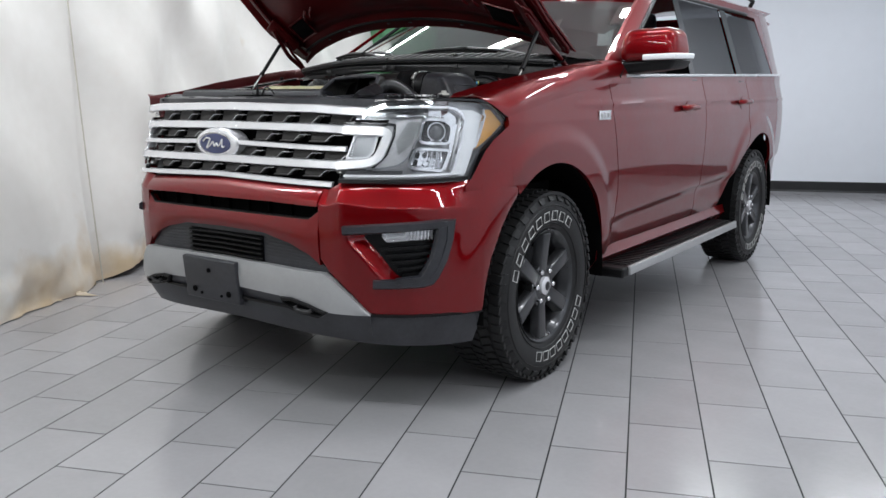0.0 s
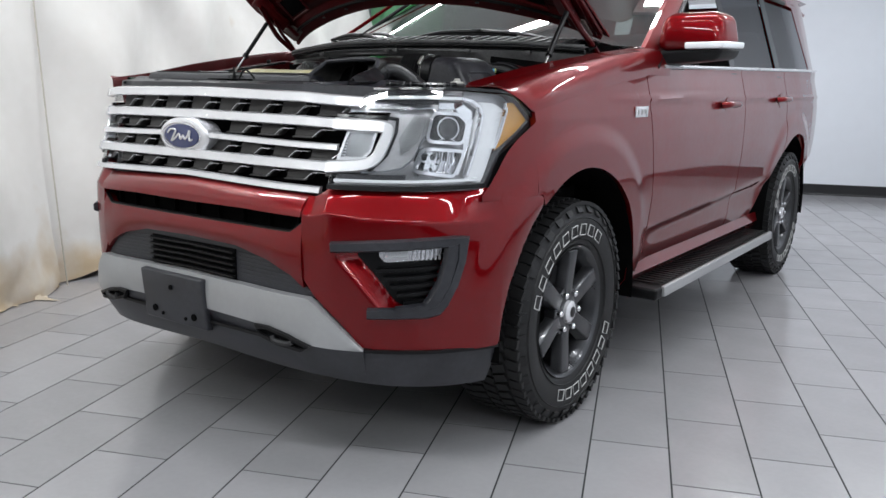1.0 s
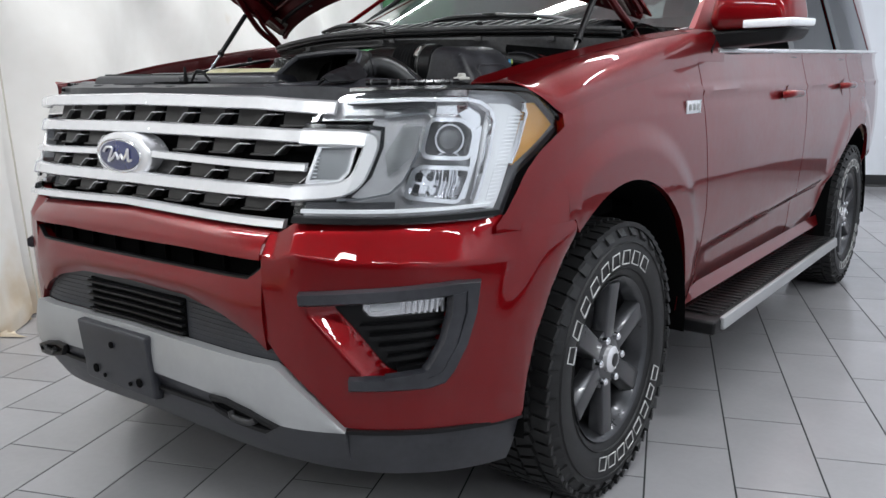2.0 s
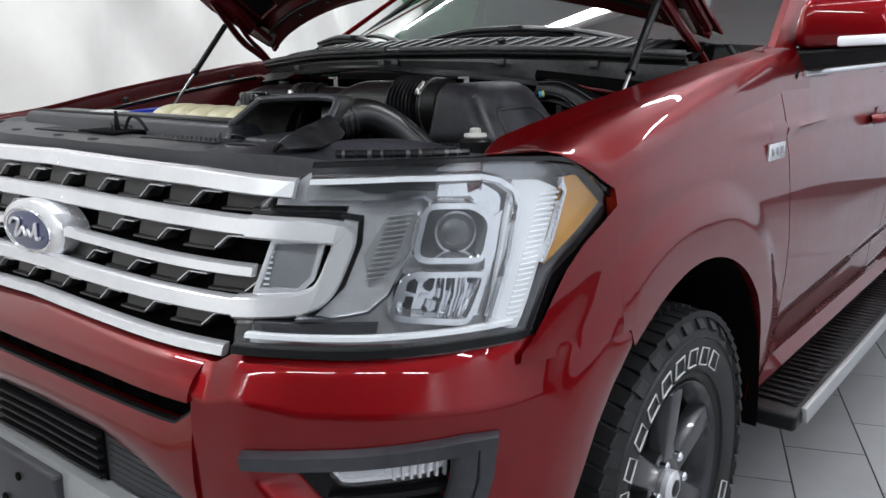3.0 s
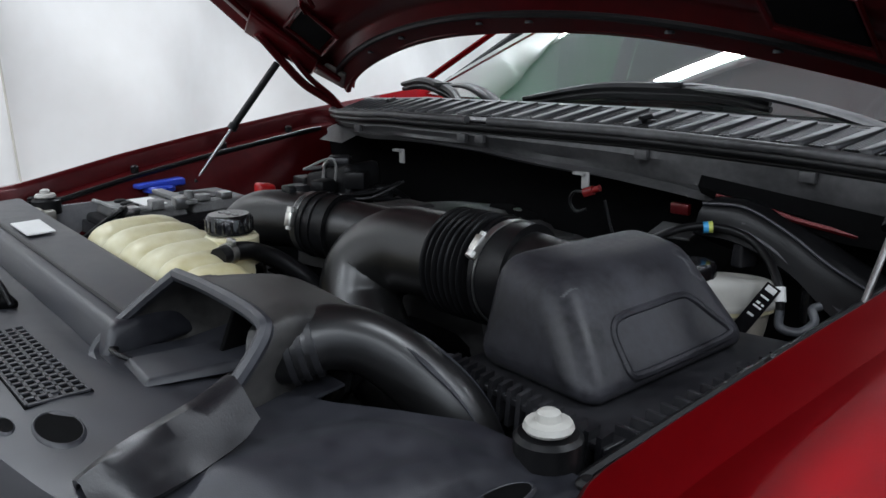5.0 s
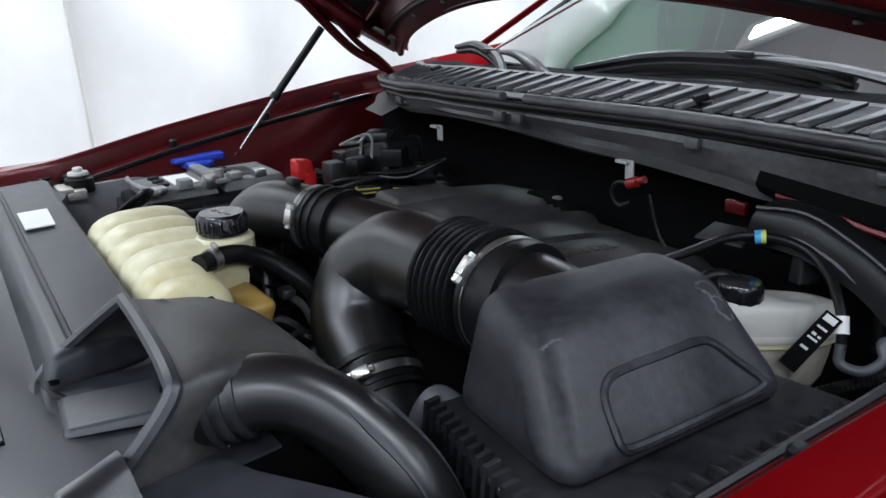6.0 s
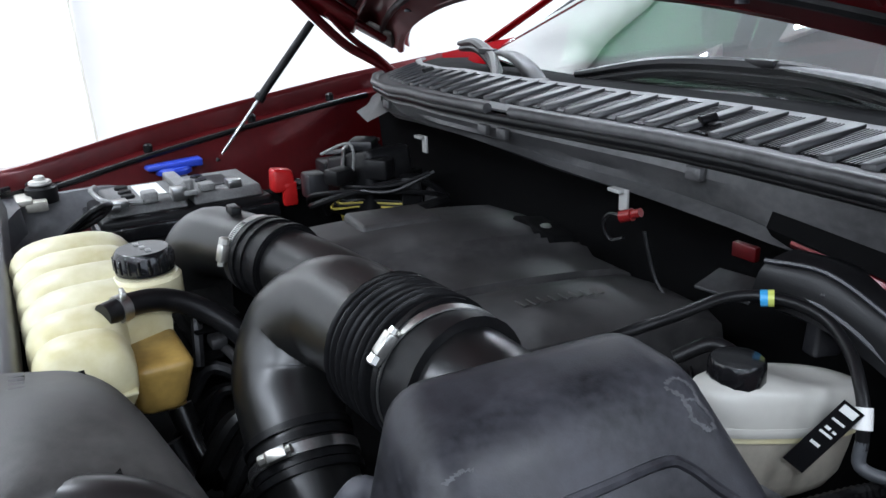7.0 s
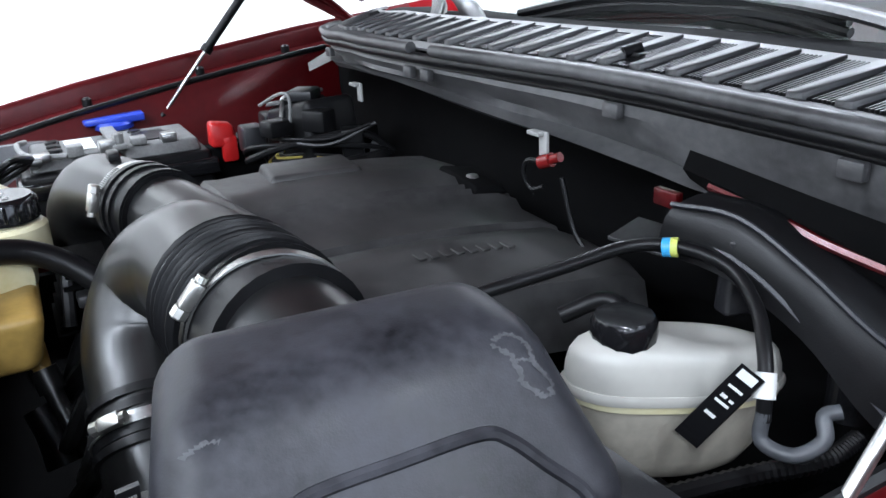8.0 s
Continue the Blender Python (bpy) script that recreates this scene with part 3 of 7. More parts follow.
# fog lamps: c-shaped bezel, dark pocket with fins, clear lamp
for sg in (1, -1):
    bez = part("fog_lamp", stroke([(sg * s_of(.642), .737), (sg * s_of(.75), .745), (sg * s_of(.925), .757), (sg * s_of(.923), .70), (sg * s_of(.912), .63), (sg * s_of(.895), .572), (sg * s_of(.885), .552),
                                   (sg * s_of(.865), .544), (sg * s_of(.735), .543)], .034, 0.0, .022, round_=.5), GREYP, car, "c-shaped dark fog lamp surround")
    q_ = lambda x, d=.030: sg * (s_of(x) - d)
    part("surround_leg", stroke([(q_(.925, .032), .756), (q_(.923, .032), .70), (q_(.912, .030), .63), (q_(.895, .028), .58), (q_(.885, .026), .562)], .044, -.002, .023, round_=.5), GREYP, bez)
    part("surround_foot", stroke([(q_(.89), .570), (q_(.87, .02), .560), (sg * s_of(.80), .552)], .026, .001, .022, round_=.5), GREYP, bez)
    pk_t, pk_b = wave((.74, .745), (1.0, .755)), wave((.712, .712), (.77, .65), (.83, .575), (.85, .56), (1.0, .556))
    part("pocket", band(sg * .715, sg * .995, pk_t, pk_b, -.034, .006, 16, 6), BLACK, bez)
    for k in range(5):
        z = .668 - k * .025
        part("fin", stroke([(sg * (.775 + k * .021), z - .002), (sg * (.985 - k * .010), z + .006)], .013, -.034, .018), BLACK, bez)
    lt, lb = wave((.783, .722), (.792, .734), (.96, .745), (.985, .738)), wave((.783, .708), (.80, .690), (.95, .700), (.985, .716))
    part("reflector", band(sg * .783, sg * .985, lt, lb, -.026, .004, 14, 3), CHROME, bez)
    for k in range(7):
        a = .885 + k * .014
        part("reflector_rib", stroke([(sg * a, .698), (sg * (a + .003), .738)], .006, -.024, .010), SATIN, bez)
    part("bulb_shield", stroke([(sg * .80, .715), (sg * .87, .718)], .022, -.024, .010), LAMPW, bez)
    part("lens", band(sg * .783, sg * .985, lt, lb, lambda s, k: -.012 + .006 * math.sin(math.pi * k), .003, 14, 5), LENS, bez).visible_shadow = False

# ---------------------------------------------------------------- grille
# it sits deeper than the bumper's face
SEAT = Matrix.Translation((-.053, .040, -.022))
# the sheet behind the bars is near-black: grille depth shaded by colour
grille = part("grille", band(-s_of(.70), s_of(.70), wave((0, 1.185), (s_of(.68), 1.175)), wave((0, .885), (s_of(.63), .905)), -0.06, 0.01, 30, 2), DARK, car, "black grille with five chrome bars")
part("upper_lip", stroke([(-s_of(.60), .893), (0, .898), (s_of(.60), .893)], .02, -0.04, .03), BLACK, grille)
B1 = [(-s_of(.688), 1.172), (-s_of(.5), 1.184), (0, 1.19), (s_of(.5), 1.184), (s_of(.688), 1.172)]
part("chrome_bar", stroke(B1, .032, .014, .017, round_=.35), SATIN, grille)
part("chrome_bar", stroke([(-s_of(.642), 1.040), (0, 1.053), (s_of(.642), 1.040)], .019, 0.0, .018, round_=.35), SATIN, grille)
part("chrome_bar", stroke([(-s_of(.615), .914), (0, .928), (s_of(.615), .914)], .020, 0.0, .018, round_=.35), SATIN, grille)
DL = [(s_of(.5), 1.113), (s_of(.62), 1.109), (s_of(.735), 1.105), (s_of(.762), 1.10), (s_of(.765), 1.085), (s_of(.752), 1.02), (s_of(.738), 1.0), (s_of(.71), .990), (s_of(.62), .983), (s_of(.5), .985)]
for z in (0, 1):
    part("chrome_bar", stroke([(-q[0], q[1]) for q in (DL[:2] if z == 0 else DL[-2:][::-1])][::-1] + [(0, 1.118 if z == 0 else .988)] + (DL[:2] if z == 0 else DL[-2:][::-1]), .031, 0.0, .017, round_=.35), SATIN, grille)
for sg in (1, -1):
    part("chrome_end", stroke(rounded([(sg * s, z) for s, z in DL[1:-1]], .022, False), .037, 0.001, .018, step=.012, round_=.35), SATIN, grille)
    part("end_gasket", stroke([(sg * (s + .0225 if .63 < s else s), z + (.024 if z > 1.09 else (-.024 if z < 1.0 else 0))) for s, z in DL[1:-1]], .011, -0.006, .012, step=.012), BLACKG, grille)
    sig = part("turn_signal", plate([(sg * s_of(.662), 1.088), (sg * s_of(.736), 1.090), (sg * s_of(.730), 1.03), (sg * s_of(.712), 1.006), (sg * s_of(.645), 1.006)], -.004, .03), LAMPC, car, "clear turn signal in the grille end")
    part("signal_frame", stroke([(sg * s_of(.662), 1.086), (sg * s_of(.734), 1.088), (sg * s_of(.728), 1.03), (sg * s_of(.711), 1.008), (sg * s_of(.647), 1.008)], .010, -.004, .008, closed=True, step=.02), SATIN, sig)
    for k in range(8):
        z = 1.018 + k * .0085
        part("signal_rib", stroke([(sg * s_of(.656), z), (sg * s_of(.664), z)], .003, -.003, .004), LAMPW, sig)
    part("lens", plate([(sg * s_of(.662), 1.088), (sg * s_of(.736), 1.090), (sg * s_of(.730), 1.03), (sg * s_of(.712), 1.006), (sg * s_of(.645), 1.006)], .009, .003), LENS, sig)
# inserts between the bars: stamped plates with a bent bright lip
for row, (zb, zt, xe) in enumerate(((1.128, 1.170, .66), (1.061, 1.100, .64), (.998, 1.034, .63), (.936, .974, .60))):
    pitch = .158
    for i in range(-4, 5):
        x0 = i * pitch + (pitch / 2 if row % 2 else 0) - .03
        if abs(x0) > xe or (row in (1, 2) and abs(x0 + .03) < .10):
            continue
        a = math.copysign(s_of(abs(x0)), x0)
        h = zt - zb
        part("insert", join(plate([(a - .060, zb), (a + .022, zb), (a + .040, zb + h * .55), (a + .040, zt), (a - .060, zt)], -.022, .03),
                            stroke([(a - .060, zb + .002), (a + .020, zb + .002)], .004, -.022, .012)), GUN, grille)
        part("insert_lip", stroke([(a + .020, zb + .004), (a + .040, zb + h * .56), (a + .046, zb + h * .66), (a + .092, zb + h * .66)], .0024, -.026, .016, step=.2), SATIN, grille)

# oval badge
def oval(rx, rz, y0, y1, y2, k=40):
    """A domed oval in the grille's middle."""
    rows = []
    for f, y in ((0.001, y2), (0.5, y2 + (y1 - y2) * .15), (0.8, y2 + (y1 - y2) * .45), (0.95, y1), (1.0, y1 + .006), (1.0, y0)):
        rows.append([Vector((rx * f * math.cos(t), y, 1.043 + rz * f * math.sin(t))) for t in (2 * math.pi * i / k for i in range(k))])
    return sheet(rows, closed=True)


badge = part("badge", oval(.128, .062, -.845, -.905, -.912), SATIN, car, "chrome-ringed blue oval badge")
part("badge_field", oval(.094, .041, -.905, -.913, -.9155), BLUE, badge)
part("badge_ring", tube([(0.098 * math.cos(t), -.9135, 1.043 + .0445 * math.sin(t)) for t in (2 * math.pi * i / 48 for i in range(49))], .0022, 1, 8, False, False), CHROME, badge)
part("badge_mark", tube([(-.062, -.9185, 1.052), (-.045, -.9185, 1.064), (-.02, -.9185, 1.062), (-.03, -.9185, 1.045), (-.042, -.9185, 1.026), (-.022, -.9185, 1.036), (-.004, -.9185, 1.050),
                         (.004, -.9185, 1.034), (.018, -.9185, 1.046), (.026, -.9185, 1.034), (.042, -.9185, 1.046), (.052, -.9185, 1.062), (.05, -.9185, 1.032), (.064, -.9185, 1.034)], .0034, 6, 8), SATIN, badge)

SEAT = Matrix.Identity(4)

# ---------------------------------------------------------------- headlights
def headlight(sg):
    def P(*pts):
        return [(sg * a, z) for a, z in pts]
    s0, s1 = .632, 1.283
    top = wave((.632, .965), (.66, .99), (.668, 1.05), (.686, 1.138), (.702, 1.17), (.712, 1.193), (.85, 1.199), (1.0, 1.199), (1.127, 1.192), (1.17, 1.183), (1.283, 1.116))
    bot = wave((.632, .916), (.85, .911), (1.10, .914), (1.121, .918), (1.136, .974), (1.146, 1.015), (1.2, 1.05), (1.283, 1.110))
    up_b, lo_t = 1.134, wave((.632, .966), (.725, .966), (.748, .985), (.757, 1.02), (.768, 1.10), (.772, 1.134), (.9, 1.134))
    arm = wave((.640, 1.146), (.700, 1.188), (.712, 1.193), (.85, 1.199))
    tri_ = ((.822, s1, top, bot), (.640, .822, arm, up_b), (s0, .822, lo_t, bot))
    h = part("headlight", join(*[band(sg * a, sg * b, f, g, -.05, .02, 40, 6) for a, b, f, g in tri_]), LAMPIN, car, "clear-lens headlight with chrome light guides")
    part("upper_trim", stroke(P((.715, 1.203), (.85, 1.207), (1.0, 1.207), (1.10, 1.202), (1.15, 1.195), (1.19, 1.178), (1.283, 1.118)), .009, -.006, .010), BLACKG, h)
    part("lower_trim", stroke(P((.632, .923), (.85, .921), (1.11, .925)), .016, -.012, .018), BLACK, h)
    part("outer_trim", stroke(P((1.122, .915), (1.136, .974), (1.15, 1.012), (1.205, 1.05), (1.27, 1.103)), .020, -.024, .016), GREYP, h)
    part("lens_edge", stroke(P((1.132, .905), (1.150, .968), (1.166, 1.003), (1.222, 1.042), (1.285, 1.098)), .040, -.030, .018), BLACK, h)
    part("upper_guide", stroke(P((.712, 1.178), (.86, 1.182), (.983, 1.180), (1.02, 1.172), (1.05, 1.155), (1.066, 1.13), (1.066, 1.05), (1.05, .955)), .015, -.026, .016, step=.01, round_=.7), BEZEL, h)
    part("guide_bar", stroke(P((.712, 1.176), (.86, 1.180), (.985, 1.178)), .009, -.014, .008), LAMPW, h)
    part("lower_guide", stroke(P((.641, .939), (.85, .938), (1.02, .940), (1.095, .941)), .009, -.024, .010), LAMPW, h)
    part("shroud", band(sg * .70, sg * .84, 1.165, 1.145, -.036, .01, 8, 1), LAMPC, h)
    gd = part("light_guide", band(sg * 1.055, sg * 1.160, wave((1.055, 1.168), (1.10, 1.166), (1.16, 1.146)), wave((1.055, .94), (1.11, .926), (1.125, .975), (1.16, 1.12)), lambda s, k: -.030 + .010 * math.sin(math.pi * min(1, max(0, (abs(s) - 1.055) / .105))), .01, 12, 6), LAMPW, h)
    for k in range(24):
        z = .945 + k * .0085
        o = .0525 * (z - .945) / .2
        part("guide_rib", stroke(P((1.082 + o * .55, z), (1.108 + o * .9, z + .001)), .0036, -.024, .005, step=.2), LAMPW, h)
    part("guide_edge", stroke(P((1.148, 1.168), (1.163, 1.143), (1.152, 1.07), (1.138, 1.03)), .005, -.026, .014), CHROME, h)
    for nm, fr in (("projector_cup", P((.905, 1.137), (.985, 1.134), (1.020, 1.110), (1.018, 1.056), (1.008, 1.048), (.912, 1.054), (.900, 1.066))),
                   ("low_beam_cup", P((.893, 1.034), (1.018, 1.026), (1.026, 1.018), (1.010, .958), (1.0, .953), (.885, .968), (.876, .978)))):
        fr = rounded(fr, .018)
        part(nm + "_back", plate(fr, -.044, .006), BLACKG if nm[0] == "p" else CHROME, h)
        part(nm, stroke(fr, .018, -.040, .026, closed=True, step=.008, round_=.7), BEZEL, h)
    c = N(sg * .968, 1.090, -.045)
    d = (N(sg * .968, 1.090, 0) - c).normalized()
    turn = Matrix.Translation(c) @ d.to_track_quat("Z", "Y").to_matrix().to_4x4()
    ball = lathe([(0, .030), (.010, .0285), (.018, .024), (.024, .015), (.027, 0)], (0, 0, 0), "Z", 28)
    bmesh.ops.transform(ball, matrix=turn, verts=ball.verts)
    part("projector_lens", ball, PROJ, h)
    ring = lathe([(0, .035), (.008, .035), (.008, .031), (0, .031)], (0, 0, 0), "Z", 28, closed=True)
    bmesh.ops.transform(ring, matrix=turn, verts=ring.verts)
    part("projector_ring", ring, CHROME, h)
    rnd = random.Random(5)
    for k in range(26):
        a, z = .895 + .118 * rnd.random(), .962 + .062 * rnd.random()
        e, f = .004 + .007 * rnd.random(), .004 + .008 * rnd.random()
        part("low_beam_facet", plate(P((a - e, z - f * .5), (a + e * .8, z - f), (a + e, z + f * .7), (a - e * .7, z + f)), -.036 - .006 * rnd.random(), .008, .002), CHROME if rnd.random() < .6 else BLACKG, h)
    for k in range(3):
        part("low_beam_blade", stroke(P((.955 + .018 * k, .965), (.960 + .018 * k, .995), (.958 + .018 * k, 1.024)), .004, -.036, .016, step=.01), CHROME, h)
    part("inner_reflector", plate(P((.851, 1.127), (.896, 1.125), (.880, 1.05), (.832, 1.010), (.815, 1.06)), -.044, .006), LAMPC, h)
    for k in range(13):
        z = 1.022 + k * .008
        part("reflector_rib", stroke(P((.825 + .0018 * k, z), (.858 + .0026 * k, z + .004)), .0030, -.044, .005, step=.2), LAMPC, h)
    part("inner_sweep", stroke(P((.80, 1.143), (.85, 1.146), (.90, 1.150), (.912, 1.142), (.893, 1.06), (.868, 1.0), (.84, .975), (.78, .965), (.72, .962)), .006, -.040, .014, step=.01), CHROME, h)
    part("corner_chrome", plate(P((.925, 1.165), (1.0, 1.166), (1.045, 1.145), (1.05, 1.09), (1.03, 1.10), (1.02, 1.118), (.985, 1.145), (.925, 1.147)), -.042, .006), BEZEL, h)
    part("bezel", plate(P((1.026, 1.105), (1.052, 1.12), (1.052, 1.05), (1.040, .955), (1.018, .955), (1.034, 1.03)), -.038, .006), BEZEL, h)
    part("inner_panel", band(sg * .64, sg * .86, .955, .940, -.040, .008, 6, 1), GREYP, h)
    am = band(sg * 1.158, sg * 1.266, wave((1.158, 1.166), (1.185, 1.168), (1.266, 1.114)), wave((1.158, 1.034), (1.20, 1.062), (1.266, 1.108)), -.018, .01, 14, 3)
    part("side_marker", am, AMBER, h, "amber side marker")
    part("side_marker", plate(P((1.158, 1.16), (1.158, 1.036), (1.146, 1.026), (1.152, 1.06), (1.163, 1.13)), -.018, .01), AMBER, h, "amber side marker")
    part("lens", join(*[band(sg * a, sg * b, f, g, lambda s, k: .002, .003, 40, 6) for a, b, f, g in tri_]), LENS, h).visible_shadow = False


for sg in (1, -1):
    SEAT = Matrix.Translation((-.016 * sg, .004, -.013))
    headlight(sg)
SEAT = Matrix.Identity(4)

# ---------------------------------------------------------------- body sides
ARCH = ((0.03, 0.40, 0.53), (3.13, 0.40, 0.53))


def X(y, z):
    """How far out the body's side stands at y along and z up."""
    yy = y - lean(z) if y < 0 else y
    if yy < 0:
        base = float(np.interp(yy, _ny, _nx))
    else:
        base = float(np.interp(yy, [0, 3.3, 3.7, 4.0, 4.2, 4.30], [1.0, 1.0, .985, .95, .88, .78]))
    k = float(np.interp(z, [.36, .44, .52, .60, .70, .86, 1.0, 1.1, 1.2, 1.29], [.915, .945, .968, .974, .985, 1.0, 1.003, 1.0, .985, .962]))
    f = 0.0
    for yc, zc, r in ARCH:
        q = math.hypot(y - yc, z - zc)
        f = max(f, flare(q - r))
    crease = .008 * math.exp(-((z - 1.165) / .012) ** 2) if y > .2 else 0
    if y > .62:
        c = min(1, max(0, (z - (.600 + .036 * (y - .6)) + .022) / .044))
        f -= .020 * (1 - c * c * (3 - 2 * c)) * min(1, (y - .62) / .2)
    return base * k + f + crease * min(1, (y - .2) / .3)


def arch_z(y, low):
    for yc, zc, r in ARCH:
        if abs(y - yc) < r:
            return max(low, zc + math.sqrt(r * r - (y - yc) ** 2))
    return low


def ys(a, b, step=.05):
    """Stations from a to b, closer together near the wheel arches' ends."""
    out = list(np.linspace(a, b, max(2, int((b - a) / step))))
    for yc, _, r in ARCH:
        for t in np.linspace(0, math.pi, 40):
            y = yc - r * math.cos(t)
            if a < y < b:
                out.append(y)
    return sorted(set(round(q, 4) for q in out))


def side_panel(ya, yb, zt, zb, sg=1, m=46, lip=.02):
    """A pressed panel of the side between two upright edges (functions of z or numbers)."""
    fa = ya if callable(ya) else (lambda z: ya)
    fb = yb if callable(yb) else (lambda z: yb)
    ft = zt if callable(zt) else (lambda y: zt)
    rows = []
    for y in ys(fa(.8), fb(.8)):
        k = (y - fa(.8)) / (fb(.8) - fa(.8))
        b, t = arch_z(y, zb(y) if callable(zb) else zb), ft(y)
        row = []
        for j in range(m + 1):
            z = b + (t - b) * j / m
            yy = fa(z) + (fb(z) - fa(z)) * k
            row.append((X(yy, z), yy, z))
        row = [(row[0][0] - lip, row[0][1], row[0][2] + .002)] + row + [(row[-1][0] - lip, row[-1][1], row[-1][2] - .002)]
        rows.append([(sg * p[0], p[1], p[2]) for p in row])
    inn = lambda r: [(sg * (abs(p[0]) - lip), p[1], p[2]) for p in r]
    return sheet([inn(rows[0])] + rows + [inn(rows[-1])])


BELT = lambda y: 1.296 + .017 * (y - .75)
gap1 = lambda z: .60 + max(0, min(.10, (1.13 - z) * .27))
ZI = lambda y: float(np.interp(y, [-.60, -.4, -.2, 0, .3, .66], [1.192, 1.225, 1.262, 1.292, 1.332, 1.368]))
XI = lambda y: float(np.interp(y, [-.575, -.52, -.45, -.37, -.23, -.10, .07, .3, .66], [.880, .846, .820, .824, .838, .850, .862, .874, .888]))
LAMP_U = lambda y: float(np.interp(y, [-.60, -.47, -.40, -.33], [1.205, 1.200, 1.165, 1.118]))
LAMP_L = lambda y: float(np.interp(y, [-.575, -.55, -.52, -.48, -.43, -.33], [.885, .908, .948, 1.003, 1.045, 1.098]))


def fender(sg):
    low = lambda y: max(.865 if y < -.27 else 0, arch_z(y, .44))
    shoulder = lambda y: max(LAMP_U(y), ZI(y) - .11) if y < -.33 else ZI(y) - .11
    # side, behind the lamp
    a = side_panel(-.335, lambda z: gap1(z) - .003, shoulder, lambda y: .866 if y < -.29 else .44, sg)
    # below the lamp
    rows = []
    for y in np.linspace(-.575, -.335, 18):
        rows.append([(sg * X(y, z), y, z) for z in np.linspace(.866, LAMP_L(y), 6)])
    b = sheet(rows)
    # rounded top
    rows = []
    for y in np.linspace(-.578, .60, 50):
        zl = shoulder(y)
        cr = .052 * min(1, (y + .578) / .12)
        xo, xi, zi = X(y, zl), XI(y) + cr, ZI(y) - .20 * cr
        r = []
        for t in np.linspace(0, math.pi / 2, 12):
            r.append((sg * (xi + (xo - xi) * math.cos(t) ** 1.02), y, zl + (zi - zl) * math.sin(t) ** .92))
        rows.append(r)
    c = sheet(rows)
    # rear end of the top: the step up to the windscreen pillar
    rows = []
    for y in np.linspace(.60, .86, 10):
        zl = 1.258
        xo, xi, zi = X(y, zl), .885, float(np.interp(y, [.6, .86], [ZI(.6), 1.39]))
        rows.append([(sg * (xi + (xo - xi) * math.cos(t) ** .85), y, zl + (zi - zl) * math.sin(t) ** .75) for t in np.linspace(0, math.pi / 2, 12)] + [(sg * (xi - .02), y, zi - .05)])
    d = sheet(rows)
    return join(a, b, c, d)


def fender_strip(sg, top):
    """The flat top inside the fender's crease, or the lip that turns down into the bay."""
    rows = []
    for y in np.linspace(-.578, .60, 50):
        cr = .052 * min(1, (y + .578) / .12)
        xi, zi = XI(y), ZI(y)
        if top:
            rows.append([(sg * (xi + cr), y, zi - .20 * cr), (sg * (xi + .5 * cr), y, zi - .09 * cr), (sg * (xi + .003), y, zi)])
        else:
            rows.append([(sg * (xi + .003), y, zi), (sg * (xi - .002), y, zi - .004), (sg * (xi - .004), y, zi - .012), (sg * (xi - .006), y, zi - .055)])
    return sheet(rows)


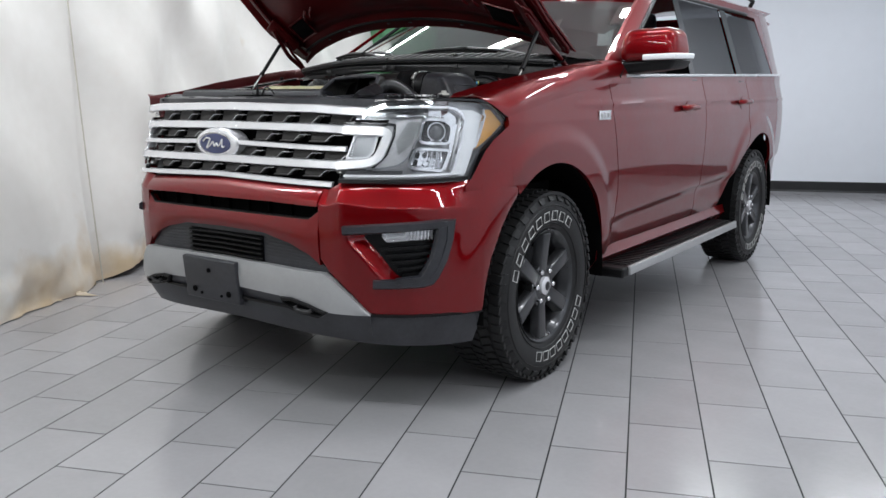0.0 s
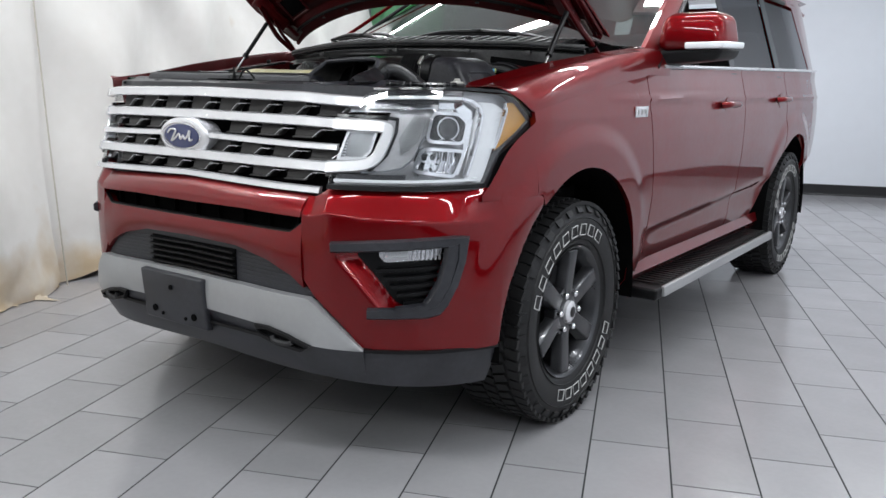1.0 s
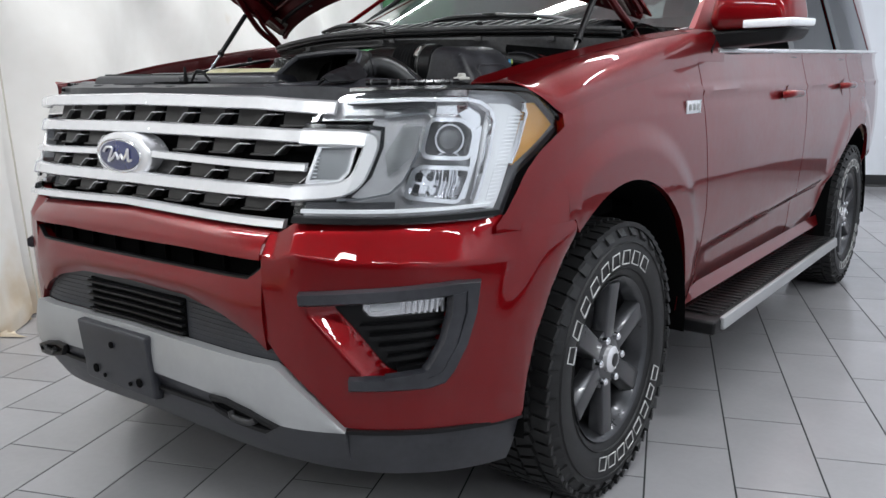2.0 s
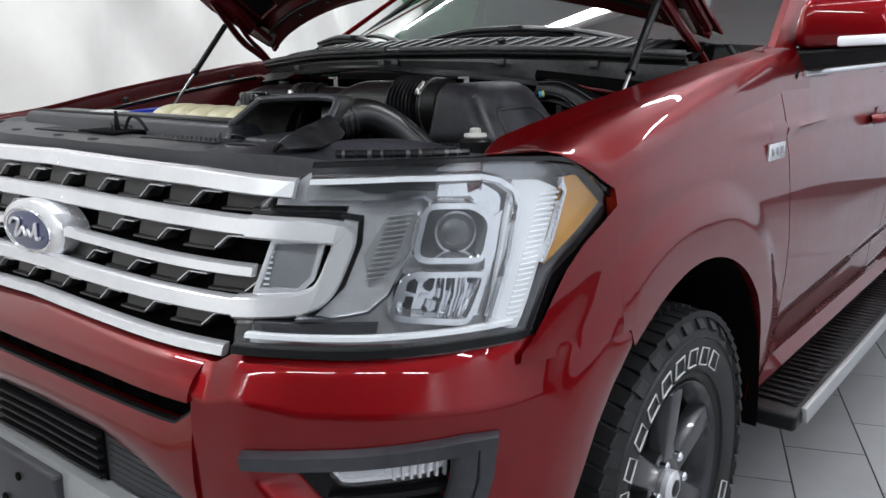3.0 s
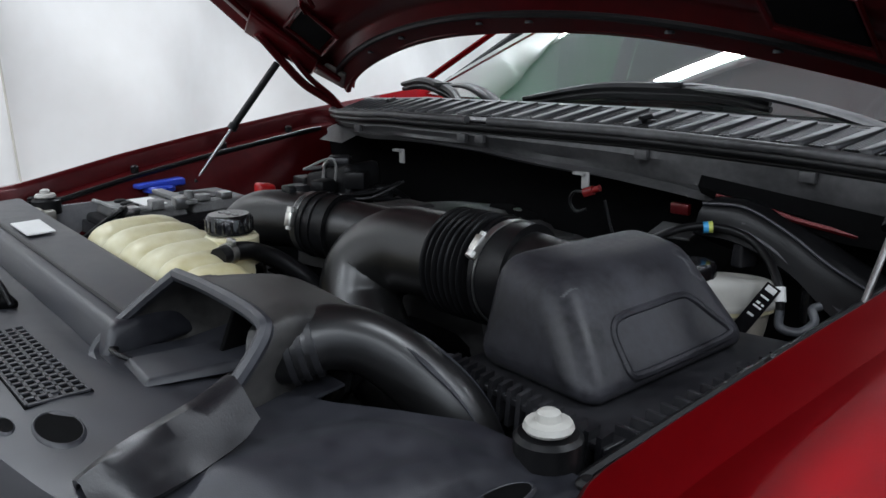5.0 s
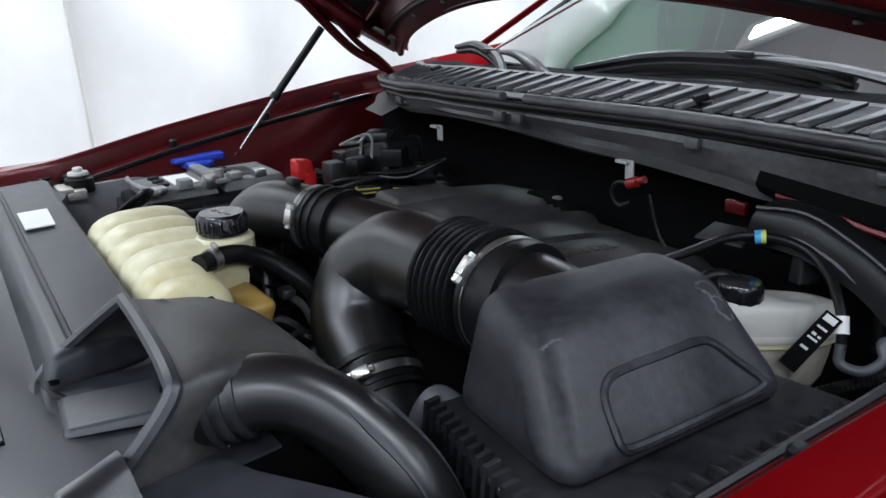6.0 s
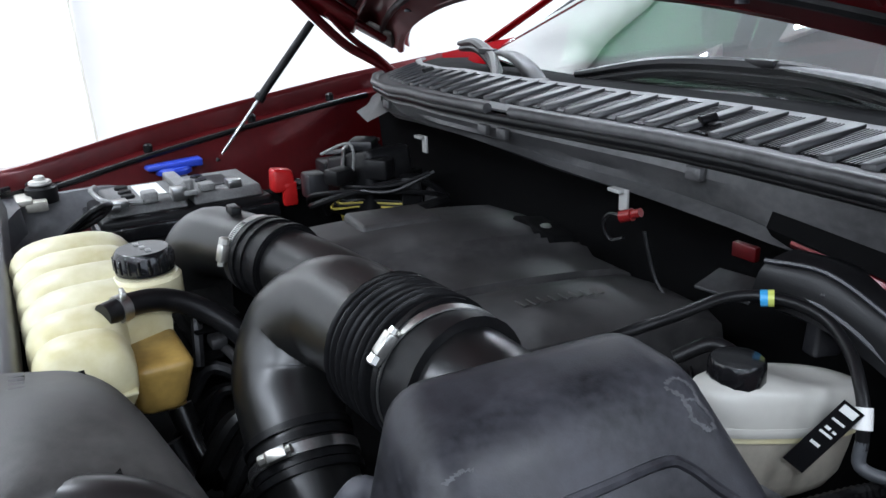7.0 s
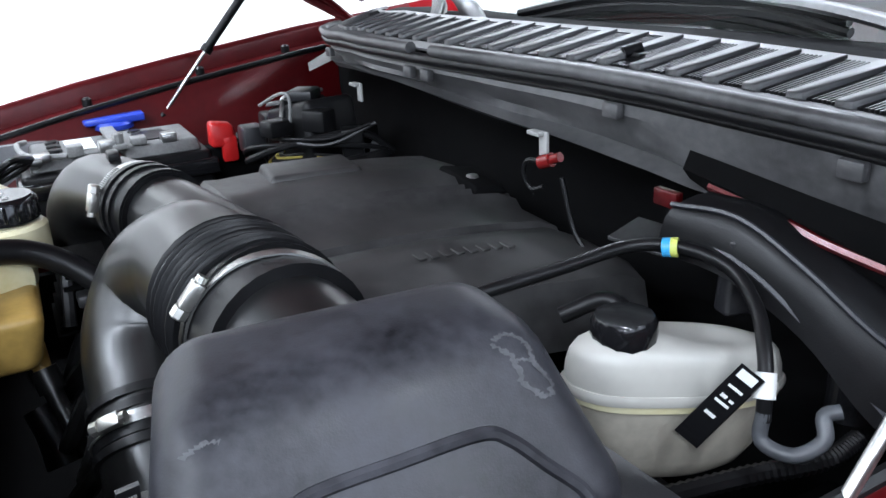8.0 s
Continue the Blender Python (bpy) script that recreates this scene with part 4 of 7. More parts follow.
for sg in (1, -1):
    SEAT = Matrix.Translation((0, 0, .012 if sg < 0 else 0))
    fd = part("fender", fender(sg), PAINT, car)
    part("top_strip", fender_strip(sg, True), PAINT, fd)
    # darker than the fender itself: the hood's shade is put into the lip's colour
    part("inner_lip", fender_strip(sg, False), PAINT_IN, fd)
    SEAT = Matrix.Identity(4)
    # bright badge plate on the fender: plain bars in place of its lettering
    if sg > 0:
        bd = part("fender_badge", box((X(.50, 1.115) + .003, .50, 1.115), (.006, .125, .042), .002), SATIN, fd)
        part("badge_bar", box((X(.50, 1.115) + .0065, .464, 1.115), (.003, .018, .020), .001), STEEL, fd)
        part("badge_bar", box((X(.50, 1.115) + .0065, .50, 1.115), (.003, .018, .020), .001), STEEL, fd)
        part("badge_bar", box((X(.50, 1.115) + .0065, .535, 1.115), (.003, .016, .020), .001), STEEL, fd)
    # wheel house, with the shade inside it put into the liner's near-black
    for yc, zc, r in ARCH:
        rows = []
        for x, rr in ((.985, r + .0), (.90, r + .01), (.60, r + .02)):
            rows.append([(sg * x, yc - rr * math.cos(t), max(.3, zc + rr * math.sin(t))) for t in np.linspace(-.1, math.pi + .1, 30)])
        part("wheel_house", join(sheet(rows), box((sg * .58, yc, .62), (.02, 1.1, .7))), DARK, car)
    # doors
    d1 = part("door", side_panel(lambda z: gap1(z) + .003, 1.945, lambda y: BELT(y) - .009, .47, sg), PAINT, car)
    d2 = part("door", side_panel(1.952, lambda z: 2.87 if z > .9 else 2.87 - (.9 - z) * .66, lambda y: BELT(y) - .009, .47, sg), PAINT, car)
    part("rear_quarter", join(side_panel(lambda z: 2.877 if z > .9 else 2.877 - (.9 - z) * .66, 4.30, lambda y: BELT(y) - .009, .44, sg)), PAINT, car)
    for dd, ya, dz in ((d1, 1.63, .018), (d2, 2.70, .04)):
        xs = X(ya, 1.12)
        part("door_handle", join(tube([(sg * (xs + .004), ya - .105, 1.112 + dz), (sg * (xs + .036), ya - .085, 1.116 + dz), (sg * (xs + .040), ya, 1.118 + dz), (sg * (xs + .036), ya + .075, 1.116 + dz), (sg * (xs + .004), ya + .095, 1.112 + dz)], .016, 5, 10, flat=1.0),
                                 disc((sg * (xs + .001), ya, 1.108 + dz), .045, sg * .002, "X", 20)), PAINT, dd)
        part("handle_recess", disc((sg * (xs - .001), ya + .01, 1.095 + dz), .034, sg * .003, "X", 20), BLACK, dd)
    # chrome belt strip, sill
    part("belt_strip", tube([(sg * (X(y, 1.28) + .002), y, BELT(y)) for y in np.linspace(.80, 3.95, 20)], .009, 1, 8), SATIN, car)
    part("rocker", sheet([[(sg * X(y, .47) - sg * .012, y, .47), (sg * .95, y, .42), (sg * .90, y, .35), (sg * .80, y, .33)] for y in np.linspace(.55, 2.62, 10)]), PAINT, car)
    # near-black inner sheet: the door gaps' shade is put into its colour
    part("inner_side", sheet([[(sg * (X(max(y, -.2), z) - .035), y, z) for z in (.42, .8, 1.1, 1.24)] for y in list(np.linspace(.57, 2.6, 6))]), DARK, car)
    # running board
    rb = part("running_board", hexa([(sg * .93, .60, .335), (sg * 1.075, .60, .335), (sg * 1.075, 2.40, .335), (sg * .93, 2.40, .335),
                                     (sg * .90, .58, .392), (sg * 1.078, .60, .385), (sg * 1.078, 2.40, .385), (sg * .90, 2.42, .392)], .012), BLACK, car, "black ribbed running board with silver edge")
    part("edge_trim", hexa([(sg * 1.076, .66, .345), (sg * 1.092, .66, .347), (sg * 1.092, 2.41, .347), (sg * 1.076, 2.41, .345),
                            (sg * 1.072, .66, .391), (sg * 1.088, .66, .389), (sg * 1.088, 2.41, .389), (sg * 1.072, 2.41, .391)], .004), SKID, rb)
    for k in range(40):
        y = .68 + k * .043
        part("tread_rib", box((sg * 1.0, y, .394), (.12, .016, .006), .002, seg=1), BLACK, rb)
    for y in (.75, 1.5, 2.25):
        part("bracket", box((sg * .88, y, .37), (.12, .05, .03), .004), BLACK, rb)


# ---------------------------------------------------------------- greenhouse
def G(y, z):
    return (.962 - (z - 1.285) * .30) * float(np.interp(y, [0, 3.3, 3.8, 4.1, 4.3], [1, 1, .97, .93, .86]))


a_line = lambda z: .76 + 1.72 * (z - 1.385)          # foremost edge of the pillar


def glass_pane(fa, fb, z0, z1, sg, off=.0, n=8, m=6):
    rows = []
    for j in range(m + 1):
        z = z0 + (z1 - z0) * j / m
        rows.append([(sg * (G(y, z) + off), y, z) for y in np.linspace(fa(z), fb(z), n)])
    return sheet(rows, .004)


cabin = part("roof", sheet([[(a * float(np.interp(abs(a), [0, 1], [1, 1])) * .80 * float(np.interp(y, [1.45, 3.6, 4.25], [1, 1, .93])), y + (0 if y > 1.6 else .12 * a * a), 1.93 - .13 * abs(a) ** 2.6 - .02 * ((y - 2.7) / 1.4) ** 2)
                             for a in np.linspace(-1, 1, 21)] for y in np.linspace(1.42, 4.25, 14)], .02), PAINT, car)
for sg in (1, -1):
    part("roof_rail", tube([(sg * .70, 1.75, 1.905), (sg * .70, 1.85, 1.945), (sg * .70, 3.7, 1.94), (sg * .69, 3.85, 1.88)], .016), BLACK, cabin)
    part("windscreen_pillar", sheet([[(sg * G(a_line(z), z) * f, a_line(z) + d, z + e) for f, d, e in (((.955, -.03, .0), (.975, -.015, .012), (1.0, .05, 0), (1.002, .10, -.01), (.97, .11, -.01)) if sg > 0 else ((.985, -.01, 0), (.99, -.005, .006), (1.0, .01, 0), (1.002, .02, -.004), (.99, .022, -.004)))] for z in np.linspace(1.30, 1.83, 14)]), PAINT, car)
    if sg < 0:                     # the near front window is wound down
        ob = part("window", glass_pane(lambda z: a_line(z) + .16, lambda z: 1.76, 1.286, 1.76, sg, -.006), FILM, car, "side window covered with green protective film")
        ob.visible_shadow = False
    part("window", glass_pane(lambda z: 1.86, lambda z: 2.70 - (z - 1.29) * .12, 1.286, 1.76, sg, -.006), GLASSD, car, "dark tinted side window")
    part("window", glass_pane(lambda z: 2.82 - (z - 1.29) * .12, lambda z: 3.78 - (z - 1.29) * .5, 1.286, 1.74, sg, -.004), GLASSD, car, "dark tinted side window")
    part("door_pillar", glass_pane(lambda z: 1.765, lambda z: 1.855, 1.286, 1.77, sg, .002), BLACKG, car)
    part("door_pillar", glass_pane(lambda z: 2.705 - (z - 1.29) * .12, lambda z: 2.815 - (z - 1.29) * .12, 1.286, 1.76, sg, .002), BLACKG, car)
    part("window_frame", tube([(sg * (G(a_line(z) + .13, z) + .001), a_line(z) + .13, z) for z in np.linspace(1.29, 1.78, 8)] + [(sg * G(y, 1.775), y, 1.775) for y in (1.7, 2.2, 2.7, 3.3)], .012, 2, 8), BLACK, car)
    part("upper_side", sheet([[(sg * G(y, z), y, z) for z in (1.765, 1.80, 1.83)] + [(sg * .76, y, 1.85)] for y in np.linspace(1.45, 4.2, 16)]), PAINT, car)
    part("rear_pillar", glass_pane(lambda z: 3.785 - (z - 1.29) * .5, lambda z: 4.25 - (z - 1.29) * .22, 1.27, 1.80, sg, .0), PAINT, car)
    part("tail_lamp", sheet([[(sg * (X(y, z) + .006), y, z) for y in (4.10, 4.2, 4.29)] for z in (.86, 1.0, 1.15, 1.30)], .01), REDC, car)
    # sail panel and mirror
    part("sail_panel", glass_pane(lambda z: a_line(z) + .10, lambda z: max(a_line(z) + .16, 1.05), 1.288, 1.42, sg, .004, 4, 4), BLACK, car)
    if sg < 0:                     # the far mirror is folded out of sight
        continue
    SEAT = Matrix.Translation((-sg * .025, -.07, .028)) @ Matrix.Translation((sg * 1.02, 1.0, 1.40)) @ Matrix.Diagonal((1.22, 1.1, 1.25, 1)) @ Matrix.Translation((-sg * 1.02, -1.0, -1.40))
    mir = part("door_mirror", hexa([(sg * .962, .855, 1.345), (sg * 1.18, .935, 1.352), (sg * 1.205, 1.085, 1.36), (sg * .975, 1.085, 1.35),
                                    (sg * .985, .865, 1.47), (sg * 1.155, .955, 1.482), (sg * 1.18, 1.085, 1.476), (sg * .99, 1.085, 1.47)], .036, 5), PAINT, car, "red mirror housing with clear signal strip")
    part("mirror_base", join(hexa([(sg * .93, .87, 1.296), (sg * 1.15, .965, 1.318), (sg * 1.18, 1.10, 1.324), (sg * .95, 1.07, 1.30),
                                   (sg * .93, .855, 1.345), (sg * 1.175, .94, 1.354), (sg * 1.20, 1.10, 1.357), (sg * .95, 1.08, 1.345)], .014),
                             hexa([(sg * .90, .90, 1.285), (sg * .97, .92, 1.285), (sg * .97, 1.04, 1.285), (sg * .90, 1.04, 1.285),
                                   (sg * .90, .90, 1.34), (sg * .97, .915, 1.34), (sg * .97, 1.05, 1.34), (sg * .90, 1.04, 1.34)], .008)), BLACK, mir)
    part("signal_strip", hexa([(sg * 1.06, .885, 1.352), (sg * 1.178, .928, 1.356), (sg * 1.212, 1.07, 1.358), (sg * 1.06, 1.0, 1.353),
                               (sg * 1.06, .885, 1.374), (sg * 1.182, .930, 1.378), (sg * 1.214, 1.07, 1.380), (sg * 1.06, 1.0, 1.374)], .005), LAMPW, mir)
    part("mirror_glass", box((sg * 1.08, 1.087, 1.412), (.17, .004, .09), .001), CHROME, mir)
    SEAT = Matrix.Identity(4)

# windscreen, curved across
def W(a, k):
    """A place on the windscreen: a across (-1..1), k from its foot to its top."""
    z = 1.375 + (1.86 - 1.375) * k
    half = .885 - .15 * k
    y = .42 + 1.10 * k + (.36 - .10 * k) * abs(a) ** 2.2
    return Vector((a * half, y, z + .025 * (1 - a * a) * (1 - k)))


glass_obj = part("windscreen", sheet([[W(a, k) for a in np.linspace(-1, 1, 31)] for k in np.linspace(0, 1, 14)], .005), GLASS, car, "clear curved windscreen")
glass_obj.visible_shadow = False
part("rear_wall", sheet([[(a * w, 4.26, z) for a in np.linspace(-1, 1, 5)] for z, w in ((.4, .70), (.9, .76), (1.28, .74), (1.85, .62))], .02), PAINT, car)
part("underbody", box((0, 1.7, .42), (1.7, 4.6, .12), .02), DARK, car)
# cabin: dashboard, seats, wheel
part("dashboard", hexa([(-.80, .78, 1.0), (.80, .78, 1.0), (.80, 1.25, 1.0), (-.80, 1.25, 1.0), (-.80, .72, 1.34), (.80, .72, 1.34), (.78, 1.2, 1.27), (-.78, 1.2, 1.27)], .04), BLACK, car)
steer = part("steering_wheel", tube([(.42 + .19 * math.cos(t), 1.30 + .08 * math.sin(t), 1.27 + .17 * math.sin(t)) for t in np.linspace(0, 2 * math.pi, 25)], .016, 1, 10, False, False), BLACK, car)
for x in (.42, -.42):
    st = part("front_seat", hexa([(x - .26, 1.55, .75), (x + .26, 1.55, .75), (x + .26, 2.05, .75), (x - .26, 2.05, .75), (x - .25, 1.50, .93), (x + .25, 1.50, .93), (x + .25, 2.1, .93), (x - .25, 2.1, .93)], .05), SEATC, car)
    part("backrest", hexa([(x - .25, 1.98, .9), (x + .25, 1.98, .9), (x + .25, 2.14, .9), (x - .25, 2.14, .9), (x - .22, 2.16, 1.52), (x + .22, 2.16, 1.52), (x + .22, 2.28, 1.52), (x - .22, 2.28, 1.52)], .05), SEATC, st)
    part("headrest", hexa([(x - .13, 2.18, 1.54), (x + .13, 2.18, 1.54), (x + .13, 2.28, 1.54), (x - .13, 2.28, 1.54), (x - .12, 2.2, 1.72), (x + .12, 2.2, 1.72), (x + .12, 2.28, 1.72), (x - .12, 2.28, 1.72)], .03), SEATC, st)
# unseen rear seat, added this tall to keep the open window dark
part("added_rear_seat", join(hexa([(-.72, 2.75, .70), (.72, 2.75, .70), (.72, 3.3, .70), (-.72, 3.3, .70), (-.72, 2.72, .93), (.72, 2.72, .93), (.72, 3.3, .93), (-.72, 3.3, .93)], .05), hexa([(-.72, 3.14, .9), (.72, 3.14, .9), (.72, 3.32, .9), (-.72, 3.32, .9), (-.66, 3.32, 1.60), (.66, 3.32, 1.60), (.66, 3.44, 1.60), (-.66, 3.44, 1.60)], .05)), SEATC, car)
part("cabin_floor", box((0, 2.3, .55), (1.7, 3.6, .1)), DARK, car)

# ---------------------------------------------------------------- wheels
def wheel(sg, yc):
    cx = sg * .862
    c = (cx, yc, .4075)
    w = part("wheel", lathe([(sg * h, r) for h, r in ((-.12, .245), (-.135, .30), (-.138, .345), (-.125, .385), (-.10, .398), (0, .402), (.10, .398), (.122, .388), (.134, .36), (.138, .325), (.134, .285), (.122, .252), (.115, .243), (.10, .238))], c, "X", 72), RUBBER, car, "black all-terrain tyre on gunmetal six-spoke alloy")
    # tread: rows of staggered blocks
    blocks = []
    nb = 62
    for i in range(nb):
        t = 2 * math.pi * i / nb
        for row, (h, wd, dt) in enumerate(((-.108, .046, 0), (-.054, .050, .5), (0, .046, 0), (.054, .050, .5), (.108, .046, 0))):
            a = t + dt * 2 * math.pi / nb
            ln = .031 if row in (0, 4) else .028
            r = .402 if row in (1, 2, 3) else .396
            m = Matrix.Rotation(a, 4, "X") @ Matrix.Translation((h, 0, r)) @ Matrix.Rotation(radians(16 if row % 2 else -10), 4, "Z")
            b = box((0, 0, 0), (wd, ln, .014))
            bmesh.ops.transform(b, matrix=m, verts=b.verts)
            blocks.append(b)
        for h in (-.131, .131):
            m = Matrix.Rotation(t + (.07 if i % 2 else 0), 4, "X") @ Matrix.Translation((h * .985, 0, .376)) @ Matrix.Rotation(radians(-35 if h > 0 else 35), 4, "Y")
            b = box((0, 0, 0), (.008, .020 if i % 2 else .027, .030))
            bmesh.ops.transform(b, matrix=m, verts=b.verts)
            blocks.append(b)
    tb = join(*blocks)
    bmesh.ops.translate(tb, vec=c, verts=tb.verts)
    part("tread", tb, RUBBER, w, smooth=0)
    # raised outline shapes in white where the sidewall carries its lettering
    for a0, a1, n in ((168, 52, 9), (-18, -112, 8)):
        for i in range(n):
            a = radians(a0 + (a1 - a0) * (i + .5) / n)
            hw, hh, rc = .0245, .019, .303
            pts = []
            for q, p in ((-hw, -hh), (hw, -hh), (hw * .8, hh), (-hw * .8, hh)):
                r = rc + p
                b = a - q / rc
                pts.append((cx + sg * (.1385 if r > .305 else .1375), yc + sg * 0 + r * math.cos(b), .4075 + r * math.sin(b)))
            part("raised_mark", tube(pts + [pts[0]], .0022, 1, 6, False, False), WHITEL, w)
    for r, h in ((.345, .1372), (.268, .130)):
        part("sidewall_ring", lathe([(sg * (h - .002), r - .003), (sg * (h + .003), r), (sg * (h - .002), r + .003)], c, "X", 64), RUBBER, w)
    rim = part("rim", lathe([(sg * h, r) for h, r in ((-.10, .20), (.06, .205), (.085, .215), (.108, .228), (.118, .236), (.122, .243), (.112, .244))], c, "X", 64), RIM, w)
    part("rim_back", disc((cx + sg * .0, yc, .4075), .205, sg * .004, "X", 48), DARK, rim)
    for k in range(6):
        a = 2 * math.pi * k / 6 - .06
        m = Matrix.Translation(c) @ Matrix.Rotation(a, 4, "X")
        sp = hexa([(sg * .062, -.034, .045), (sg * .062, .034, .045), (sg * .075, .048, .228), (sg * .075, -.048, .228),
                   (sg * .104, -.026, .045), (sg * .104, .026, .045), (sg * .116, .030, .226), (sg * .116, -.030, .226)], .006)
        bmesh.ops.transform(sp, matrix=m, verts=sp.verts)
        part("spoke", sp, RIM, rim)
        b = a + math.pi / 6
        part("lug_nut", disc((cx + sg * .098, yc - .070 * math.sin(b), .4075 + .070 * math.cos(b)), .0115, sg * .024, "X", 12, .004), CHROME, rim)
    part("hub", lathe([(sg * h, r) for h, r in ((.06, .095), (.10, .090), (.106, .060), (.108, .042))], c, "X", 36), RIM, rim)
    part("centre_cap", lathe([(sg * h, r) for h, r in ((.10, .041), (.120, .039), (.126, .030), (.128, 0))], c, "X", 36), SATIN, rim)
    part("cap_mark", lathe([(sg * h, r) for h, r in ((.1275, .020), (.1285, .018), (.129, 0))], c, "X", 24), METALD, rim)
    part("brake_disc", disc((cx - sg * .01, yc, .4075), .165, sg * .02, "X", 40), METALD, w)


for sg in (1, -1):
    wheel(sg, 0.0)
    wheel(sg, 3.112)

# ---------------------------------------------------------------- hood, raised
HA = radians(39)


def H(a, b, off=0.0):
    """A place on the open hood: a across (-1..1), b from its rear edge to its front."""
    e = max(0.0, 1 - a * a)
    w = .850 + .045 * min(1, b / .25) - .07 * b
    p = Vector((a * w, .484 - .177 * e ** .86, 1.397 + .160 * e ** .89))
    d = Vector((0, -math.cos(HA), math.sin(HA)))
    nrm = Vector((a * .25, math.sin(HA), math.cos(HA))).normalized()
    drop = .075 * min(1, b / .25) * abs(a) ** 7 + .05 * b * e ** .9
    return p + d * (1.28 * b) + nrm * (off - drop)


A_ = np.linspace(-1, 1, 49)
hood = part("hood", sheet([[H(a, b, .010) for a in A_] for b in np.linspace(0, 1, 26)], .006), PAINT, car, "raised red hood, unpolished underneath")


def dent(a, b):
    """How deep the pressed inner panel stands off the skin."""
    d = -.020 - .016 * (0.5 + 0.5 * math.cos(a * 9.5)) * (1 if .14 < b < .9 else .2)
    if .055 < b < .10 and abs(a) < .93:
        d += .016
    return d


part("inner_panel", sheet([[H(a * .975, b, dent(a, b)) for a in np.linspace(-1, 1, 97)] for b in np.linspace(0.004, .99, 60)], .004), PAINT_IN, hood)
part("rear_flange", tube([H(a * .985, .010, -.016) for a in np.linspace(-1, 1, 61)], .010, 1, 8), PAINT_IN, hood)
part("rear_seal", tube([H(a * .93, .050, -.028) for a in np.linspace(-1, 1, 61)], .0075, 1, 8), BLACK, hood)
for a in (-.42, -.08, .08, .42, .62, -.62):
    part("panel_clip", disc(H(a, .030, -.030), .008, .006, "Z", 10, .002), GREYP, hood)
for sg in (1, -1):
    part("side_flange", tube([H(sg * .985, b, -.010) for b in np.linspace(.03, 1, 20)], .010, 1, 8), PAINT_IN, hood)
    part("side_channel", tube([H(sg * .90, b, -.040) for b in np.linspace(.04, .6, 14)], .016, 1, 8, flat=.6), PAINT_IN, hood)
    part("panel_opening", hexa([H(sg * q, r, o) for o in (-.046, -.036) for q, r in ((.66, .11), (.80, .11), (.80, .185), (.66, .185))], .002), DARK, hood)
    part("opening_rim", tube([H(sg * q, r, -.046) for q, r in ((.65, .10), (.81, .10), (.81, .195), (.65, .195), (.65, .10))], .005, 1, 6, False, False), PAINT_IN, hood)
    for q in (.54, .60):
        part("panel_hook", tube([H(sg * q, .21, -.03), H(sg * (q + .01), .20, -.055), H(sg * (q + .03), .18, -.058)], .006, 3, 6), PAINT_IN, hood)
    part("corner_patch", hexa([H(sg * q, r, o) for o in (-.034, -.024) for q, r in ((.86, .03), (.96, .02), (.96, .10), (.88, .08))], .004), mat("grey_sealer", (.22, .20, .18), .6, var=.5, scale=40), hood)
    part("hinge_plate", hexa([H(sg * q, r, o) for o in (-.052, -.034) for q, r in ((.86, .10), (.95, .10), (.95, .27), (.86, .27))], .005), PAINT_IN, hood)
    part("hinge_arm", join(tube([H(sg * .915, .24, -.05), (sg * .815, .285, 1.432), (sg * .822, .36, 1.385), (sg * .824, .416, 1.352), (sg * .83, .47, 1.31)], .012, 5, 8),
                           tube([H(sg * .915, .16, -.05), (sg * .800, .31, 1.435), (sg * .808, .37, 1.392), (sg * .816, .42, 1.350)], .008, 5, 8)), PAINT_IN, car)
    # gas strut
    foot, head = (Vector((.812, -.040, 1.185)) if sg > 0 else Vector((-.80, -.045, 1.185))), Vector((sg * .80, .212, 1.476))
    st = part("gas_strut", tube([foot.lerp(head, .47), head], .0095, 1, 12, True, False), BLACK, car, "black gas strut holding the hood")
    part("rod", tube([foot, foot.lerp(head, .485)], .0040, 1, 10, True, False), STEEL, st)
    part("collar", tube([foot.lerp(head, .446), foot.lerp(head, .486)], .0125, 1, 12, True, False), BLACK, st)
    part("ball_end", tube([foot.lerp(head, -.027), foot.lerp(head, .04)], .009, 1, 10, True, False), BLACK, st)

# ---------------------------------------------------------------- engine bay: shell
# floor and firewall are near-black: the bay's shade is part of their colour
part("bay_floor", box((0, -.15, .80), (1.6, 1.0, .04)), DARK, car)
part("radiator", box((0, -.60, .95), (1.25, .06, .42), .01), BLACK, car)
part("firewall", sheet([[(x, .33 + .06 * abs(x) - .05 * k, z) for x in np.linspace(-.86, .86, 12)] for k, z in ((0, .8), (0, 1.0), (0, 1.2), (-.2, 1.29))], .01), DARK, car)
for sg in (1, -1):
    ledge = [[(sg * (XI(y) - o), y, ZI(y) - d) for o, d in ((.006, .045), (.045, .05), (.052, .062), (.06, .10), (.085, .16), (.11, .30), (.12, .45))] for y in np.linspace(-.57, .40, 24)]
    SEAT = Matrix.Translation((0, 0, .012 if sg < 0 else 0))
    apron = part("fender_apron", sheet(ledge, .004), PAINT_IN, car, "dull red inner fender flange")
    for y in (-.42, -.18, .06, .26):
        part("rubber_stop", disc((sg * (XI(y) - .028), y, ZI(y) - .048), .010, .018, "Z", 12, .004), BLACK, apron)
    part("flange_seal", tube([(sg * (XI(y) - .05), y, ZI(y) - .052) for y in np.linspace(-.50, .35, 14)], .0065, 1, 8), BLACK, apron)
    SEAT = Matrix.Identity(4)

CLEARP = mat("milky_clip_plastic", (.035, .036, .038), .3, var=.3)
